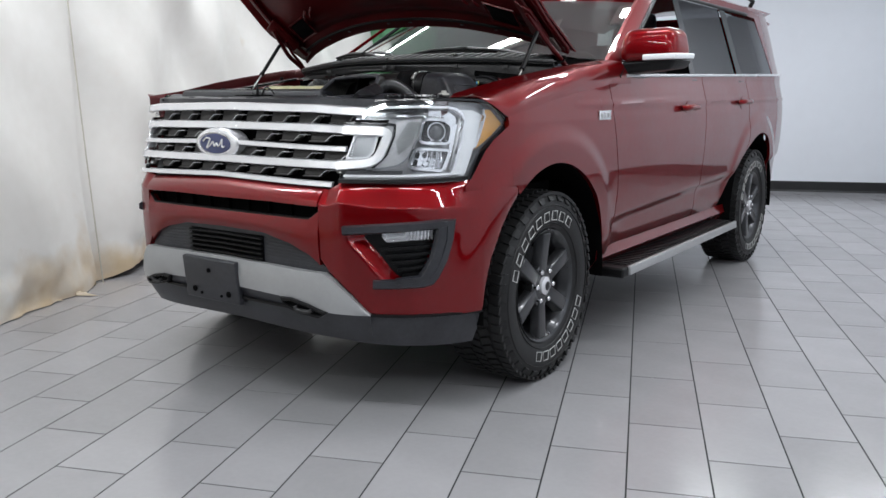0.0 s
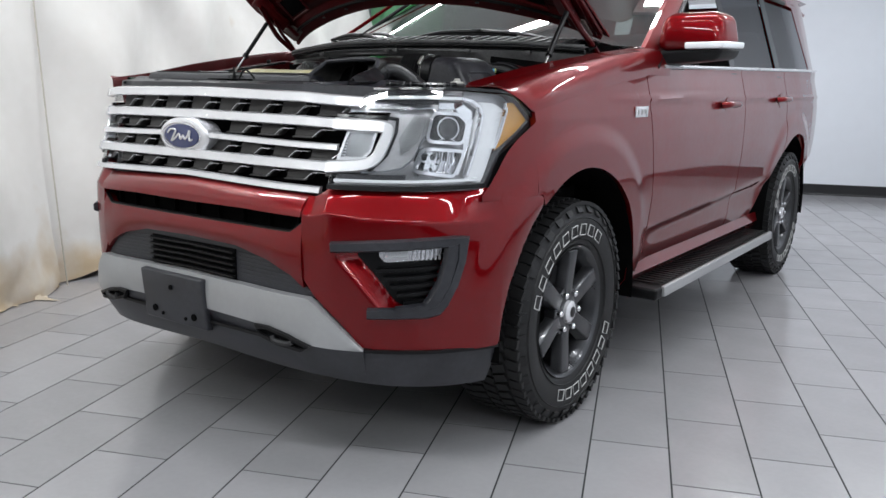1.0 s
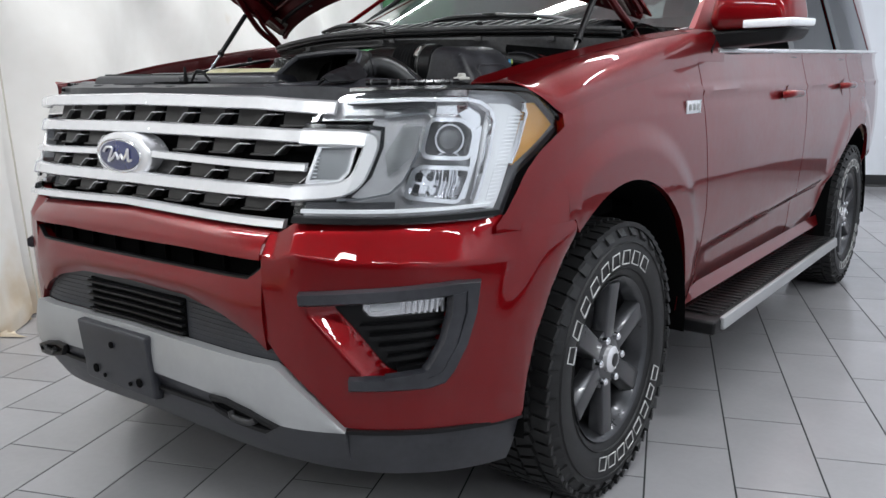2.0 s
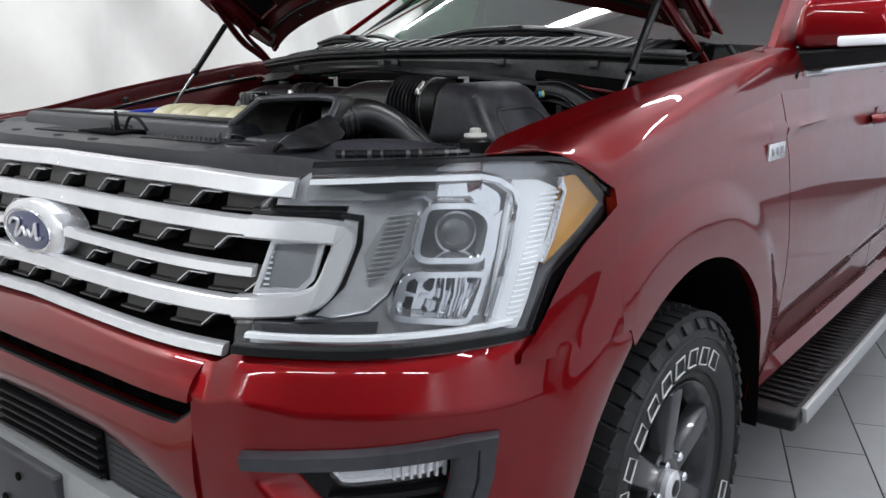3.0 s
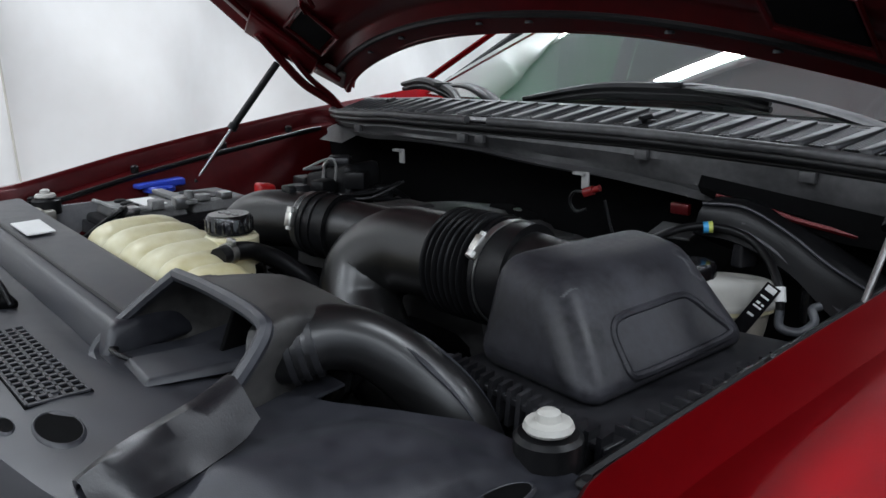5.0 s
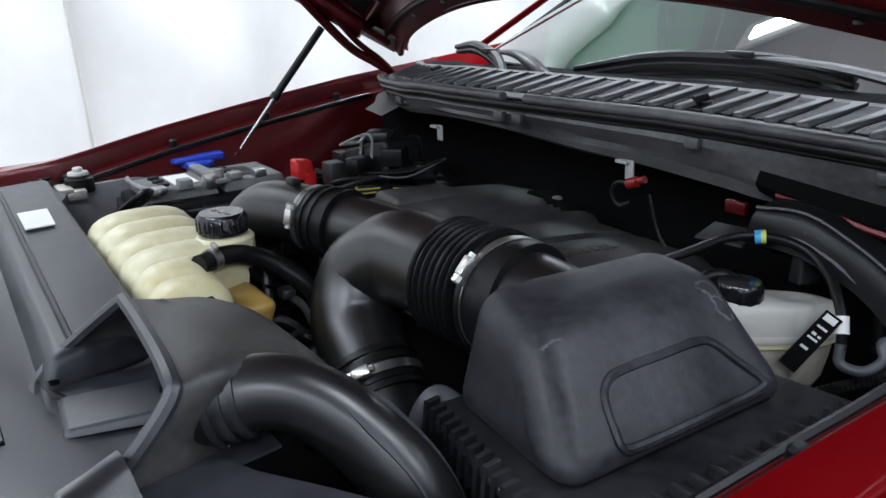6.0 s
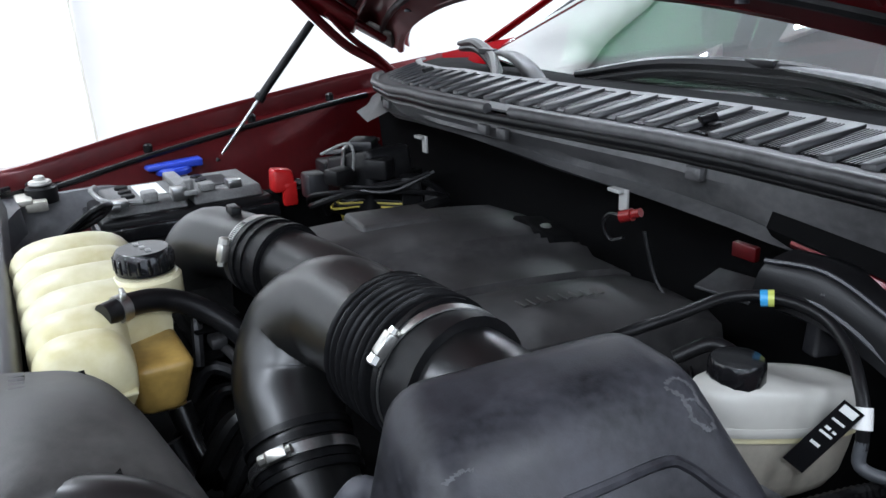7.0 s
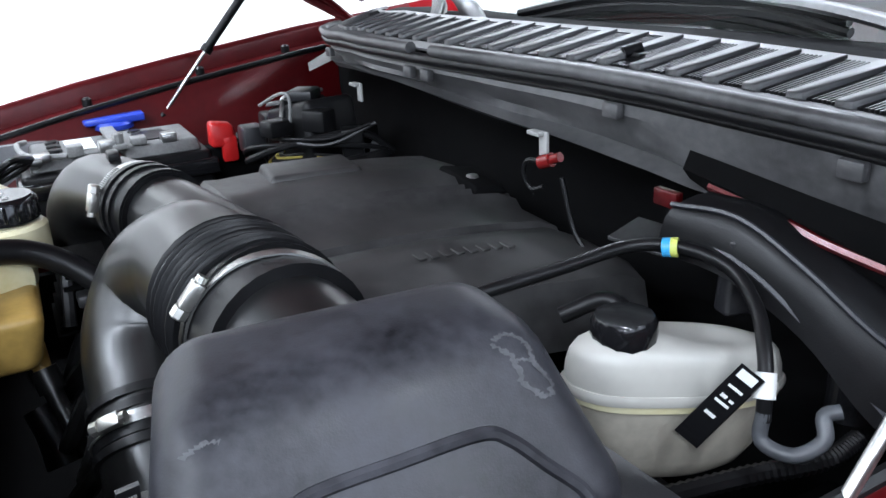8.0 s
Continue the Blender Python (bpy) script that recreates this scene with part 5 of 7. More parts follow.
# radiator cover across the front, with louvred grids, holes and a raised beam
def cover_y(x):
    a = abs(x - side_shift(x - .1))
    f = float(np.interp(a, _nx[:-8], _ny[:-8])) + lean(1.2) + .012 + float(np.interp(a, [.3, .56, .64, .73], [.044, .052, .050, .022]))
    b = float(np.interp(x, [-.84, -.62, -.45, -.3, .25, .42, .55, .66, .84], [-.46, -.45, -.50, -.60, -.60, -.56, -.50, -.42, -.40]))
    return min(f, b - .01), b


def step_(v, a, b):
    k = min(1, max(0, (v - a) / (b - a)))
    return k * k * (3 - 2 * k)


def cover_z(x, k):
    z = 1.196 + .010 * math.sin(math.pi * min(k * 1.2, 1)) - .012 * max(0, abs(x) - .6) / .2
    a = abs(x)
    z += .011 * step_(a, .585, .635) * (1 - step_(a, .71, .74)) * step_(k, .20, .34) * (1 - step_(k, .80, .92))
    z -= .006 * step_(a, .655, .665) * (1 - step_(a, .695, .705)) * step_(k, .42, .48) * (1 - step_(k, .66, .72))
    z -= .006 * step_(a, .735, .745) * (1 - step_(a, .775, .785))
    z += .003 * noise.noise(Vector((x * 7, k * 3, 2)))
    return z - .034 * (1 - step_(k, .002, .028))


xs_ = list(np.linspace(-.83, .83, 120))
rows = []
for x in xs_:
    f, b = cover_y(x)
    rows.append([(x, f + (b - f) * k, cover_z(x, k)) for k in [0, .003, .028, .05] + list(np.linspace(.08, 1, 26))] + [(x, b + .004, cover_z(x, 1) - .05)])
def cover_at(x, y):
    f, b = cover_y(x)
    return cover_z(x, (y - f) / (b - f))


cover = part("radiator_cover", sheet(rows, .003), GREYP, car, "dusty dark grey plastic radiator cover")
for x0, x1, y0, y1 in ((.155, .395, -.722, -.667), (-.285, -.045, -.722, -.667)):
    # solid near-black pad: shade of the vent openings as colour
    part("vent_field", box(((x0 + x1) / 2, (y0 + y1) / 2, 1.2040), (x1 - x0 + .006, y1 - y0 + .006, .005), .001), DARK, cover)
    for i in range(17):
        part("vent_bar", box((x0 + (x1 - x0) * i / 16, (y0 + y1) / 2, 1.2056), (.0045, y1 - y0, .005)), GREYP, cover, smooth=0)
    for j in range(6):
        part("vent_bar", box(((x0 + x1) / 2, y0 + (y1 - y0) * j / 5, 1.2056), (x1 - x0, .0035, .005)), GREYP, cover, smooth=0)
# holes are solid near-black discs, their shade given by the colour
for x, y, rx, ry in ((.455, -.712, .036, .017), (.413, -.746, .018, .007), (.03, -.755, .018, .007), (-.12, -.752, .018, .007), (.762, -.482, .012, .030), (-.35, -.735, .02, .008), (-.762, -.482, .012, .030)):
    h = disc((0, 0, 0), 1, .0035, "Z", 24)
    bmesh.ops.scale(h, vec=(rx, ry, 1), verts=h.verts)
    bmesh.ops.translate(h, vec=(x, y, cover_at(x, y) - .002), verts=h.verts)
    part("cover_hole", h, DARK, cover)
    ring = lathe([(.0028, 1.0), (.0036, 1.05), (.0030, 1.10), (0, 1.18)], (0, 0, 0), "Z", 24)
    bmesh.ops.scale(ring, vec=(rx, ry, 1), verts=ring.verts)
    bmesh.ops.translate(ring, vec=(x, y, cover_at(x, y) - .0015), verts=ring.verts)
    part("hole_rim", ring, GREYP, cover)
beam = part("cover_beam", hexa([(-.62, -.605, 1.19), (.30, -.625, 1.19), (.27, -.50, 1.19), (-.62, -.47, 1.19), (-.60, -.592, 1.232), (.285, -.608, 1.228), (.258, -.505, 1.232), (-.60, -.482, 1.236)], .010, 4), GREYP, cover)
part("beam_groove", tube([(-.58, -.57, 1.234), (.27, -.585, 1.231)], .004, 1, 6, True, False), BLACK, cover)
part("beam_sticker", hexa([(-.33, -.565, 1.2355), (-.215, -.567, 1.2355), (-.215, -.525, 1.2365), (-.33, -.520, 1.2365), (-.33, -.565, 1.2375), (-.215, -.567, 1.2375), (-.215, -.525, 1.2385), (-.33, -.520, 1.2385)], 0), LABEL, cover, "pale sticker")
for sg in (1, -1):
    ws = [N(sg * q, 1.205, -.030) for q in np.linspace(.735, .955, 22)]
    part("lamp_seal", tube(ws, .0065, 1, 8), BLACKG, cover)
    for q in range(1, 20, 2):
        part("seal_clip", tube([ws[q], ws[q].lerp(ws[q + 1], .25 + .2 * (q % 3))], .0072, 1, 8, True, False), CLEARP if q % 3 else BLACK, cover)
# hood latch in its well
latch = part("hood_latch", box((-.02, -.685, 1.206), (.15, .075, .012), .004), DARK, car, "black hood latch and striker")
part("latch_plate", hexa([(-.002, -.692, 1.2), (.004, -.692, 1.2), (.004, -.676, 1.2), (-.002, -.676, 1.2), (.0, -.688, 1.252), (.003, -.688, 1.252), (.003, -.682, 1.252), (.0, -.682, 1.252)], .001), BLACK, latch)
part("latch_lever", tube([(.02, -.68, 1.21), (.035, -.672, 1.24), (.055, -.665, 1.235), (.075, -.66, 1.212)], .0035), BLACK, latch)
part("latch_spring", tube([(-.05 + .006 * k, -.67 + .008 * math.sin(k * 2.2), 1.216 + .008 * math.cos(k * 2.2)) for k in range(14)], .002, 2, 6), METALD, latch)
# corner fixings
for sg in (1, -1):
    bt = part("cover_bolt", lathe([(0, .0), (0, .020), (.003, .022), (.008, .020), (.009, .011), (.016, .010), (.018, .007), (.018, 0)], (sg * .738, -.405, 1.207), "Z", 20), WTANK, car, "pale plastic adjusting bolt")
    part("bolt_seat", disc((sg * .738, -.405, 1.172), .03, .033, "Z", 20, .004), BLACK, bt)
# rubber flap beside the scoop
FLAP_U = [(.580, -.735, 1.216), (.582, -.716, 1.228), (.580, -.692, 1.236), (.578, -.668, 1.242), (.572, -.636, 1.248), (.560, -.600, 1.256)]
FLAP_L = [(.600, -.732, 1.208), (.628, -.702, 1.210), (.626, -.678, 1.211), (.621, -.655, 1.213), (.606, -.615, 1.217), (.592, -.592, 1.224)]


def flap_rows():
    """A wavy rubber sheet, curling down from its upper edge."""
    up, lo = smooth_line(FLAP_U, 5), smooth_line(FLAP_L, 5)
    out = []
    for i, (a, b) in enumerate(zip(up, lo)):
        w = .0016 * math.sin(i * .5)
        out.append([a + Vector((-.022, .004, -.016)), a + Vector((-.006, 0, -.002)), a.lerp(b, .15) + Vector((0, 0, .003 + w)), a.lerp(b, .45) + Vector((0, 0, .004 - w)), a.lerp(b, .75) + Vector((0, 0, .001 + w)), b])
    return out


part("rubber_flap", sheet(flap_rows(), .004), DUSTY, car)

# intake scoop: open mouth, body and bent duct
R0 = [(.292, -.534, 1.273), (.40, -.540, 1.280), (.51, -.548, 1.281), (.534, -.556, 1.268), (.538, -.60, 1.222), (.525, -.622, 1.196), (.40, -.632, 1.190), (.285, -.628, 1.190), (.262, -.612, 1.206), (.272, -.572, 1.24)]
scoop = part("intake_scoop", loft([R0,
                                   [(.285, -.495, 1.262), (.40, -.497, 1.284), (.505, -.502, 1.284), (.528, -.51, 1.266), (.512, -.53, 1.22), (.50, -.54, 1.185), (.40, -.54, 1.18), (.29, -.54, 1.18), (.262, -.53, 1.20), (.268, -.51, 1.24)],
                                   [(.31, -.456, 1.262), (.40, -.450, 1.277), (.490, -.450, 1.268), (.512, -.452, 1.250), (.488, -.46, 1.21), (.475, -.46, 1.18), (.40, -.455, 1.16), (.30, -.46, 1.16), (.285, -.46, 1.18), (.29, -.455, 1.23)],
                                   [(.35, -.430, 1.255), (.41, -.422, 1.258), (.505, -.412, 1.246), (.538, -.412, 1.232), (.510, -.42, 1.20), (.48, -.42, 1.18), (.42, -.41, 1.16), (.35, -.415, 1.16), (.335, -.42, 1.18), (.34, -.42, 1.22)],
                                   [(.39, -.412, 1.232), (.43, -.408, 1.236), (.510, -.396, 1.226), (.545, -.394, 1.216), (.53, -.398, 1.195), (.50, -.40, 1.185), (.43, -.395, 1.18), (.39, -.40, 1.18), (.385, -.405, 1.19), (.39, -.405, 1.21)]], 5, 4, .005), DUSTLAY, car, "dusty black air intake scoop with open mouth")
part("mouth_rim", tube(R0 + R0[:1], .0075, 5, 8), GREYP, scoop)
# near-black sheet added in the mouth to stand for the shade inside
part("mouth_shade", hexa([(.275, -.47, 1.19), (.53, -.47, 1.19), (.53, -.465, 1.19), (.275, -.465, 1.19), (.31, -.455, 1.262), (.54, -.455, 1.268), (.54, -.45, 1.268), (.31, -.45, 1.262)], 0), DARK, scoop)
part("mouth_floor", sheet([[(.28, -.622, 1.198), (.40, -.626, 1.198), (.52, -.616, 1.200)], [(.285, -.53, 1.193), (.40, -.53, 1.192), (.53, -.53, 1.193)], [(.285, -.47, 1.20), (.40, -.47, 1.20), (.53, -.47, 1.20)]], .003), GREYP, scoop)
part("mouth_step", hexa([(.33, -.615, 1.199), (.41, -.622, 1.199), (.44, -.50, 1.199), (.36, -.50, 1.199), (.335, -.61, 1.206), (.405, -.616, 1.206), (.435, -.50, 1.212), (.365, -.50, 1.212)], .003), GREYP, scoop)
part("mouth_hook", tube([(.292, -.607, 1.203), (.305, -.617, 1.209), (.325, -.617, 1.209), (.335, -.607, 1.203)], .003, 4, 6), BLACK, scoop)
part("mouth_divider", hexa([(.385, -.54, 1.19), (.393, -.54, 1.19), (.393, -.47, 1.19), (.385, -.47, 1.19), (.392, -.51, 1.272), (.40, -.51, 1.272), (.40, -.46, 1.272), (.392, -.46, 1.272)], .002), DARK, scoop)
for i in range(15):
    k = i / 14
    p = Vector((.300, -.500, 1.268)).lerp(Vector((.505, -.505, 1.284)), k) + Vector((0, 0, .007 * math.sin(math.pi * k)))
    part("scoop_rib", hexa([p + Vector(v) for v in ((-.0036, -.010, -.006), (.0036, -.010, -.006), (.0036, .006, -.007), (-.0036, .006, -.007), (-.0026, -.008, -.0004), (.0026, -.008, -.0004), (.0026, .004, -.0012), (-.0026, .004, -.0012))], 0), DUSTY, scoop)
DUCT = [(.478, -.524, 1.231), (.500, -.510, 1.238), (.515, -.478, 1.246), (.534, -.445, 1.237), (.563, -.410, 1.204), (.598, -.38, 1.15), (.62, -.36, 1.05)]
duct = part("intake_duct", tube(DUCT, [.033, .033, .032, .032, .034, .037, .038], 8, 26), SHEEN, car, "bent black intake duct")
for k in range(3):
    c = Vector((.497, -.512, 1.2372)) + Vector((.0060, .0095, .0026)) * k
    part("duct_collar", tube([c, c + Vector((.0032, .0050, .0014))], .0370 - .0010 * k, 1, 28, True, False), DUSTY, duct)
# the duct's flattened upper face, in a lighter grey plastic
facet, line = [], smooth_line(DUCT, 8)
for k in range(24, 45):
    d = (line[k + 1] - line[k - 1]).normalized()
    n = Vector((.42, .10, .9))
    n = (n - d * n.dot(d)).normalized()
    w = .021 * math.sin(math.pi * min(1, (k - 24) / 9 + .03) / 2)
    r = .0325 + .004 * (k - 24) / 20
    facet.append([line[k] + n * r * .93 + d.cross(n) * q * w - n * .002 * q * q for q in (-1, -.5, 0, .5, 1)])
part("duct_face", sheet(facet, .002), GREYP, duct)
# airbox
AB = [(.508, -.290, 1.165), (.718, -.326, 1.180), (.715, -.015, 1.180), (.512, -.02, 1.165), (.530, -.272, 1.302), (.632, -.284, 1.292), (.634, -.058, 1.298), (.552, -.055, 1.304)]
from mathutils.bvhtree import BVHTree
airbox_bm = hexa(AB, .032, 7)
skin = BVHTree.FromBMesh(airbox_bm)
airbox = part("airbox", airbox_bm, SCUFFED, car, "large dusty black plastic air filter box")
part("airbox_base", hexa([(.50, -.30, 1.02), (.75, -.35, 1.02), (.75, 0, 1.02), (.50, 0, 1.02), (.50, -.30, 1.163), (.755, -.352, 1.182), (.755, -.005, 1.182), (.50, 0, 1.163)], .008), BLACK, airbox)


def on_face(a, b, off=0.0):
    """On the box's sloping outer face: a from front to back, b from foot to top (0..1)."""
    p, q, r, s = (Vector(AB[i]) for i in (1, 2, 6, 5))
    w = p.lerp(q, a).lerp(s.lerp(r, a), b)
    n = (q - p).cross(s - p).normalized()
    return w + n * off


def on_skin(a, b, off=0.0005):
    """The same, on the box's rounded skin."""
    p = on_face(a, b, .12)
    n = p - on_face(a, b, 0)
    at, nn, _, _ = skin.ray_cast(p, -n.normalized())
    return (at + nn * off) if at else on_face(a, b, off)


def scuff(line, width, seed):
    """A ragged chalky streak along places on the box."""
    rnd = random.Random(seed)
    pts = [(a, b) for a, b, _ in smooth_line([(a, b, 0) for a, b in line], 9)]
    rows = []
    for i, (a, b) in enumerate(pts):
        a2, b2 = pts[min(i + 1, len(pts) - 1)]
        a1, b1 = pts[max(i - 1, 0)]
        d = Vector((a2 - a1, b2 - b1)).normalized()
        w = width * rnd.uniform(.25, 1.0)
        j = rnd.uniform(-.5, .5) * width
        rows.append([on_skin(a - d.y * (w + j), b + d.x * (w + j)), on_skin(a + d.y * (w - j), b - d.x * (w - j))])
    return sheet(rows)


part("chalk_mark", scuff([(.84, .92), (.87, .84), (.86, .74), (.88, .66), (.91, .64), (.935, .70), (.92, .80), (.935, .88), (.90, .94), (.85, .93)], .012, 3), CHALK, airbox)
part("chalk_mark", scuff([(.86, .80), (.885, .82), (.93, .79)], .008, 4), CHALK, airbox)
part("chalk_mark", scuff([(.05, .86), (.09, .89), (.13, .88)], .014, 20), CHALK, airbox)
part("embossed_frame", tube([on_face(a, b - .035, -.001) for a, b in ((.235, .30), (.23, .50), (.26, .59), (.32, .625), (.50, .625), (.70, .62), (.76, .56), (.81, .42), (.86, .26), (.83, .20), (.60, .185), (.30, .185), (.245, .22), (.235, .30))], .0048, 5, 8), SCUFFED, airbox)
for i in range(16):
    k = i / 15
    a, b = Vector((.50, -.30, 1.167)), Vector((.757, -.352, 1.184))
    p = a.lerp(b, k)
    part("flange_rib", hexa([p + Vector((-.003, -.014, -.03)), p + Vector((.003, -.014, -.03)), p + Vector((.003, .004, -.03)), p + Vector((-.003, .004, -.03)), p + Vector((-.003, -.010, .008)), p + Vector((.003, -.010, .008)), p + Vector((.003, .006, .010)), p + Vector((-.003, .006, .010))], 0), DUSTY, airbox)
for i in range(15):
    y = -.33 + i * .022
    part("flange_rib", box((.762, y, 1.178), (.024, .005, .03), .001), DUSTY, airbox)
part("flange", hexa([(.494, -.308, 1.158), (.764, -.362, 1.176), (.764, .004, 1.176), (.494, .006, 1.158), (.494, -.308, 1.166), (.764, -.362, 1.184), (.764, .004, 1.184), (.494, .006, 1.166)], .002), DUSTY, airbox)
part("clip_tab", box((.775, -.03, 1.178), (.03, .03, .012), .003), WTANK, airbox)

# air pipes
pipe = part("air_pipe", tube([(.59, -.158, 1.232), (.525, -.168, 1.240), (.47, -.178, 1.243), (.33, -.190, 1.243), (.265, -.198, 1.238), (.220, -.222, 1.208), (.232, -.247, 1.163), (.272, -.257, 1.128), (.312, -.262, 1.096), (.37, -.268, 1.04)], [.050, .054, .058, .060, .062, .062, .060, .056, .053, .051], 10, 28), SHEEN, car, "smooth black air intake pipe with corrugated sleeve")
pl = []
for k in range(73):
    f = k / 72
    pl.append((Vector((.448 - .074 * f, -.180 - .0064 * f, 1.243)), .0655 + .0060 * math.cos(f * 2 * math.pi * 7)))
part("pleated_sleeve", tube([q for q, _ in pl], [r for _, r in pl], 1, 32, True, False), BLACK, pipe)
part("sleeve", tube([(.452, -.1795, 1.243), (.495, -.174, 1.243)], .0655, 1, 30, True, False), BLACK, pipe)
part("collar_lip", tube([(.448, -.180, 1.243), (.454, -.179, 1.243)], .069, 1, 30, True, False), BLACK, pipe)


def clamp_at(p, d, r, towards, parent):
    """A worm-drive band round a pipe: centre, direction, radius, which way its screw lies."""
    d, p, w = Vector(d).normalized(), Vector(p), Vector(towards)
    w = (w - d * w.dot(d)).normalized()
    t = d.cross(w)
    q = Matrix((w, t, d)).transposed().to_4x4()
    band_ = lathe([(-.0055, r), (-.0055, r + .0015), (.0055, r + .0015), (.0055, r)], (0, 0, 0), "Z", 44, True)
    bmesh.ops.transform(band_, matrix=Matrix.Translation(p) @ q, verts=band_.verts)
    c = part("hose_clamp", band_, STEEL, parent, "bright steel hose clamp")
    m = Matrix.Translation(p) @ q @ Matrix.Translation((r + .006, 0, 0))
    both = join(box((0, 0, 0), (.010, .022, .013), .002), disc((0, .011, 0), .0066, .009, "Y", 8, .0015), disc((0, -.016, 0), .0045, .006, "Y", 8, .001))
    bmesh.ops.transform(both, matrix=m, verts=both.verts)
    part("clamp_screw", both, ZINC, c)
    for k in range(14):
        a = .26 + .05 * k
        sl = box((r + .0017, 0, 0), (.0006, .0016, .007))
        bmesh.ops.transform(sl, matrix=Matrix.Translation(p) @ q @ Matrix.Rotation(a, 4, "Z"), verts=sl.verts)
        part("band_slot", sl, METALD, c)
    return c


clamp_at((.468, -.1778, 1.243), (1, -.09, 0), .0662, (.30, -1, .80), pipe)
pipe2 = part("air_pipe", tube([(.28, -.150, 1.236), (.16, -.178, 1.243), (.07, -.205, 1.246), (-.01, -.228, 1.247), (-.065, -.245, 1.237), (-.095, -.258, 1.205), (-.10, -.262, 1.15), (-.10, -.265, 1.05)], [.043, .044, .045, .046, .048, .050, .048, .046], 8, 24), SHEEN, car, "smooth black turbo air pipe")
on_pipe = lambda x: Vector((x, -.2107 + .2875 * (x - .05), 1.2465 - .03 * (x - .05)))
part("cuff", tube([on_pipe(.046), on_pipe(.112)], .0495, 1, 30, True, False), BLACK, pipe2)
for q in (.062, .078, .104):
    part("cuff_ridge", tube([on_pipe(q), on_pipe(q + .007)], .0525, 1, 30, True, False), BLACK, pipe2)
clamp_at((.052, -.2105, 1.2465), (-1, -.28, .01), .0485, (.3, -1, .30), pipe2)
part("pipe_clip", box((.005, -.225, 1.296), (.028, .014, .012), .003), BLACK, pipe2)
lowc, lowd = Vector((.304, -.261, 1.103)), Vector((.76, -.07, -.64)).normalized()
for q, r in ((-.024, .0585), (-.012, .0565), (.012, .0565), (.022, .058)):
    part("cuff", tube([lowc + lowd * q, lowc + lowd * (q + .008)], r, 1, 28, True, False), BLACK, pipe)
clamp_at(lowc + lowd * .006, lowd, .0572, (.55, -.6, .6), pipe)

# engine cover: ribs and panels run along the engine, lettering area left as plain bars
PRO = [(-.155, 1.11), (-.138, 1.195), (-.118, 1.216), (-.02, 1.223), (.046, 1.221), (.062, 1.210), (.069, 1.216), (.078, 1.208), (.086, 1.214), (.096, 1.206), (.104, 1.211), (.118, 1.200), (.196, 1.198), (.204, 1.188), (.214, 1.195), (.245, 1.198), (.33, 1.195), (.358, 1.182), (.375, 1.11)]
def cover_row(y, drop, f=1.0):
    return [(x * f + .16 * y, y, z - drop) for x, z in PRO]


ec = part("engine_cover", sheet([cover_row(-.125, .09, .97), cover_row(-.118, .02), cover_row(-.10, .004)] + [cover_row(y, .012 * ((y - .05) / .2) ** 2) for y in np.linspace(-.08, .22, 12)] + [cover_row(.245, .02), cover_row(.258, .09)], .004), ENGINEP, car, "dusty black ribbed engine cover")
for k in range(8):
    y = .035 + k * .0145
    part("letter_bar", box((.272 + .16 * y, y, 1.198 - .012 * ((y - .05) / .2) ** 2), (.020, .009, .0022), .0008, seg=1), ENGINEP, ec)
part("cover_pocket", hexa([(.03, .185, 1.205), (.13, .19, 1.200), (.14, .238, 1.198), (.05, .236, 1.204), (.035, .19, 1.2235), (.125, .195, 1.212), (.135, .232, 1.208), (.055, .230, 1.2205)], .004), DARK, ec)
part("pocket_bolt", disc((.09, .21, 1.206), .009, .012, "Z", 8, .002), STEEL, ec)
part("cover_step", hexa([(-.13, -.03, 1.19), (-.02, -.04, 1.2), (.0, .10, 1.2), (-.11, .11, 1.19), (-.125, -.02, 1.226), (-.03, -.03, 1.229), (-.01, .09, 1.229), (-.105, .10, 1.226)], .006), ENGINEP, ec)
part("end_boss", lathe([(-.03, .0), (-.03, .045), (.02, .05), (.03, .03), (.03, 0)], (-.135, .0, 1.17), "Z", 24), BLACK, ec)

# coolant bottle: ribbed yellowed tank with a taller end
def lump_tank():
    rows = []
    n = 84
    for i in range(n + 1):
        k = i / n
        x = -.205 + .430 * k
        bump_ = abs(math.sin(math.pi * k * 6.0)) ** .5
        h = .036 + .018 * bump_ - .006 * k
        w = .058 + .014 * bump_ - .004 * k
        if k < .03 or k > .97:
            e = (k / .03 if k < .03 else (1 - k) / .03)
            h, w = h * (.55 + .45 * e), w * (.55 + .45 * e)
        yf, yr = -.482 - .010 * bump_, float(np.interp(k, [0, .68, .74, 1], [-.340, -.338, -.398, -.405])) + .010 * bump_
        yc, zc = (yf + yr) / 2, 1.198
        w = (yr - yf) / 2 * min(1, w / .05)
        row = []
        for t in np.linspace(0, 2 * math.pi, 28, endpoint=False):
            c, s = math.cos(t), math.sin(t)
            row.append((x, yc + w * math.copysign(abs(c) ** .7, c), zc + h * math.copysign(abs(s) ** .75, s)))
        rows.append(row)
    bm = sheet(rows, closed=True)
    bm.verts.ensure_lookup_table()
    bm.faces.new([bm.verts[i] for i in range(28)])
    bm.faces.new([bm.verts[n * 28 + i] for i in range(28)])
    return recalc(bm)


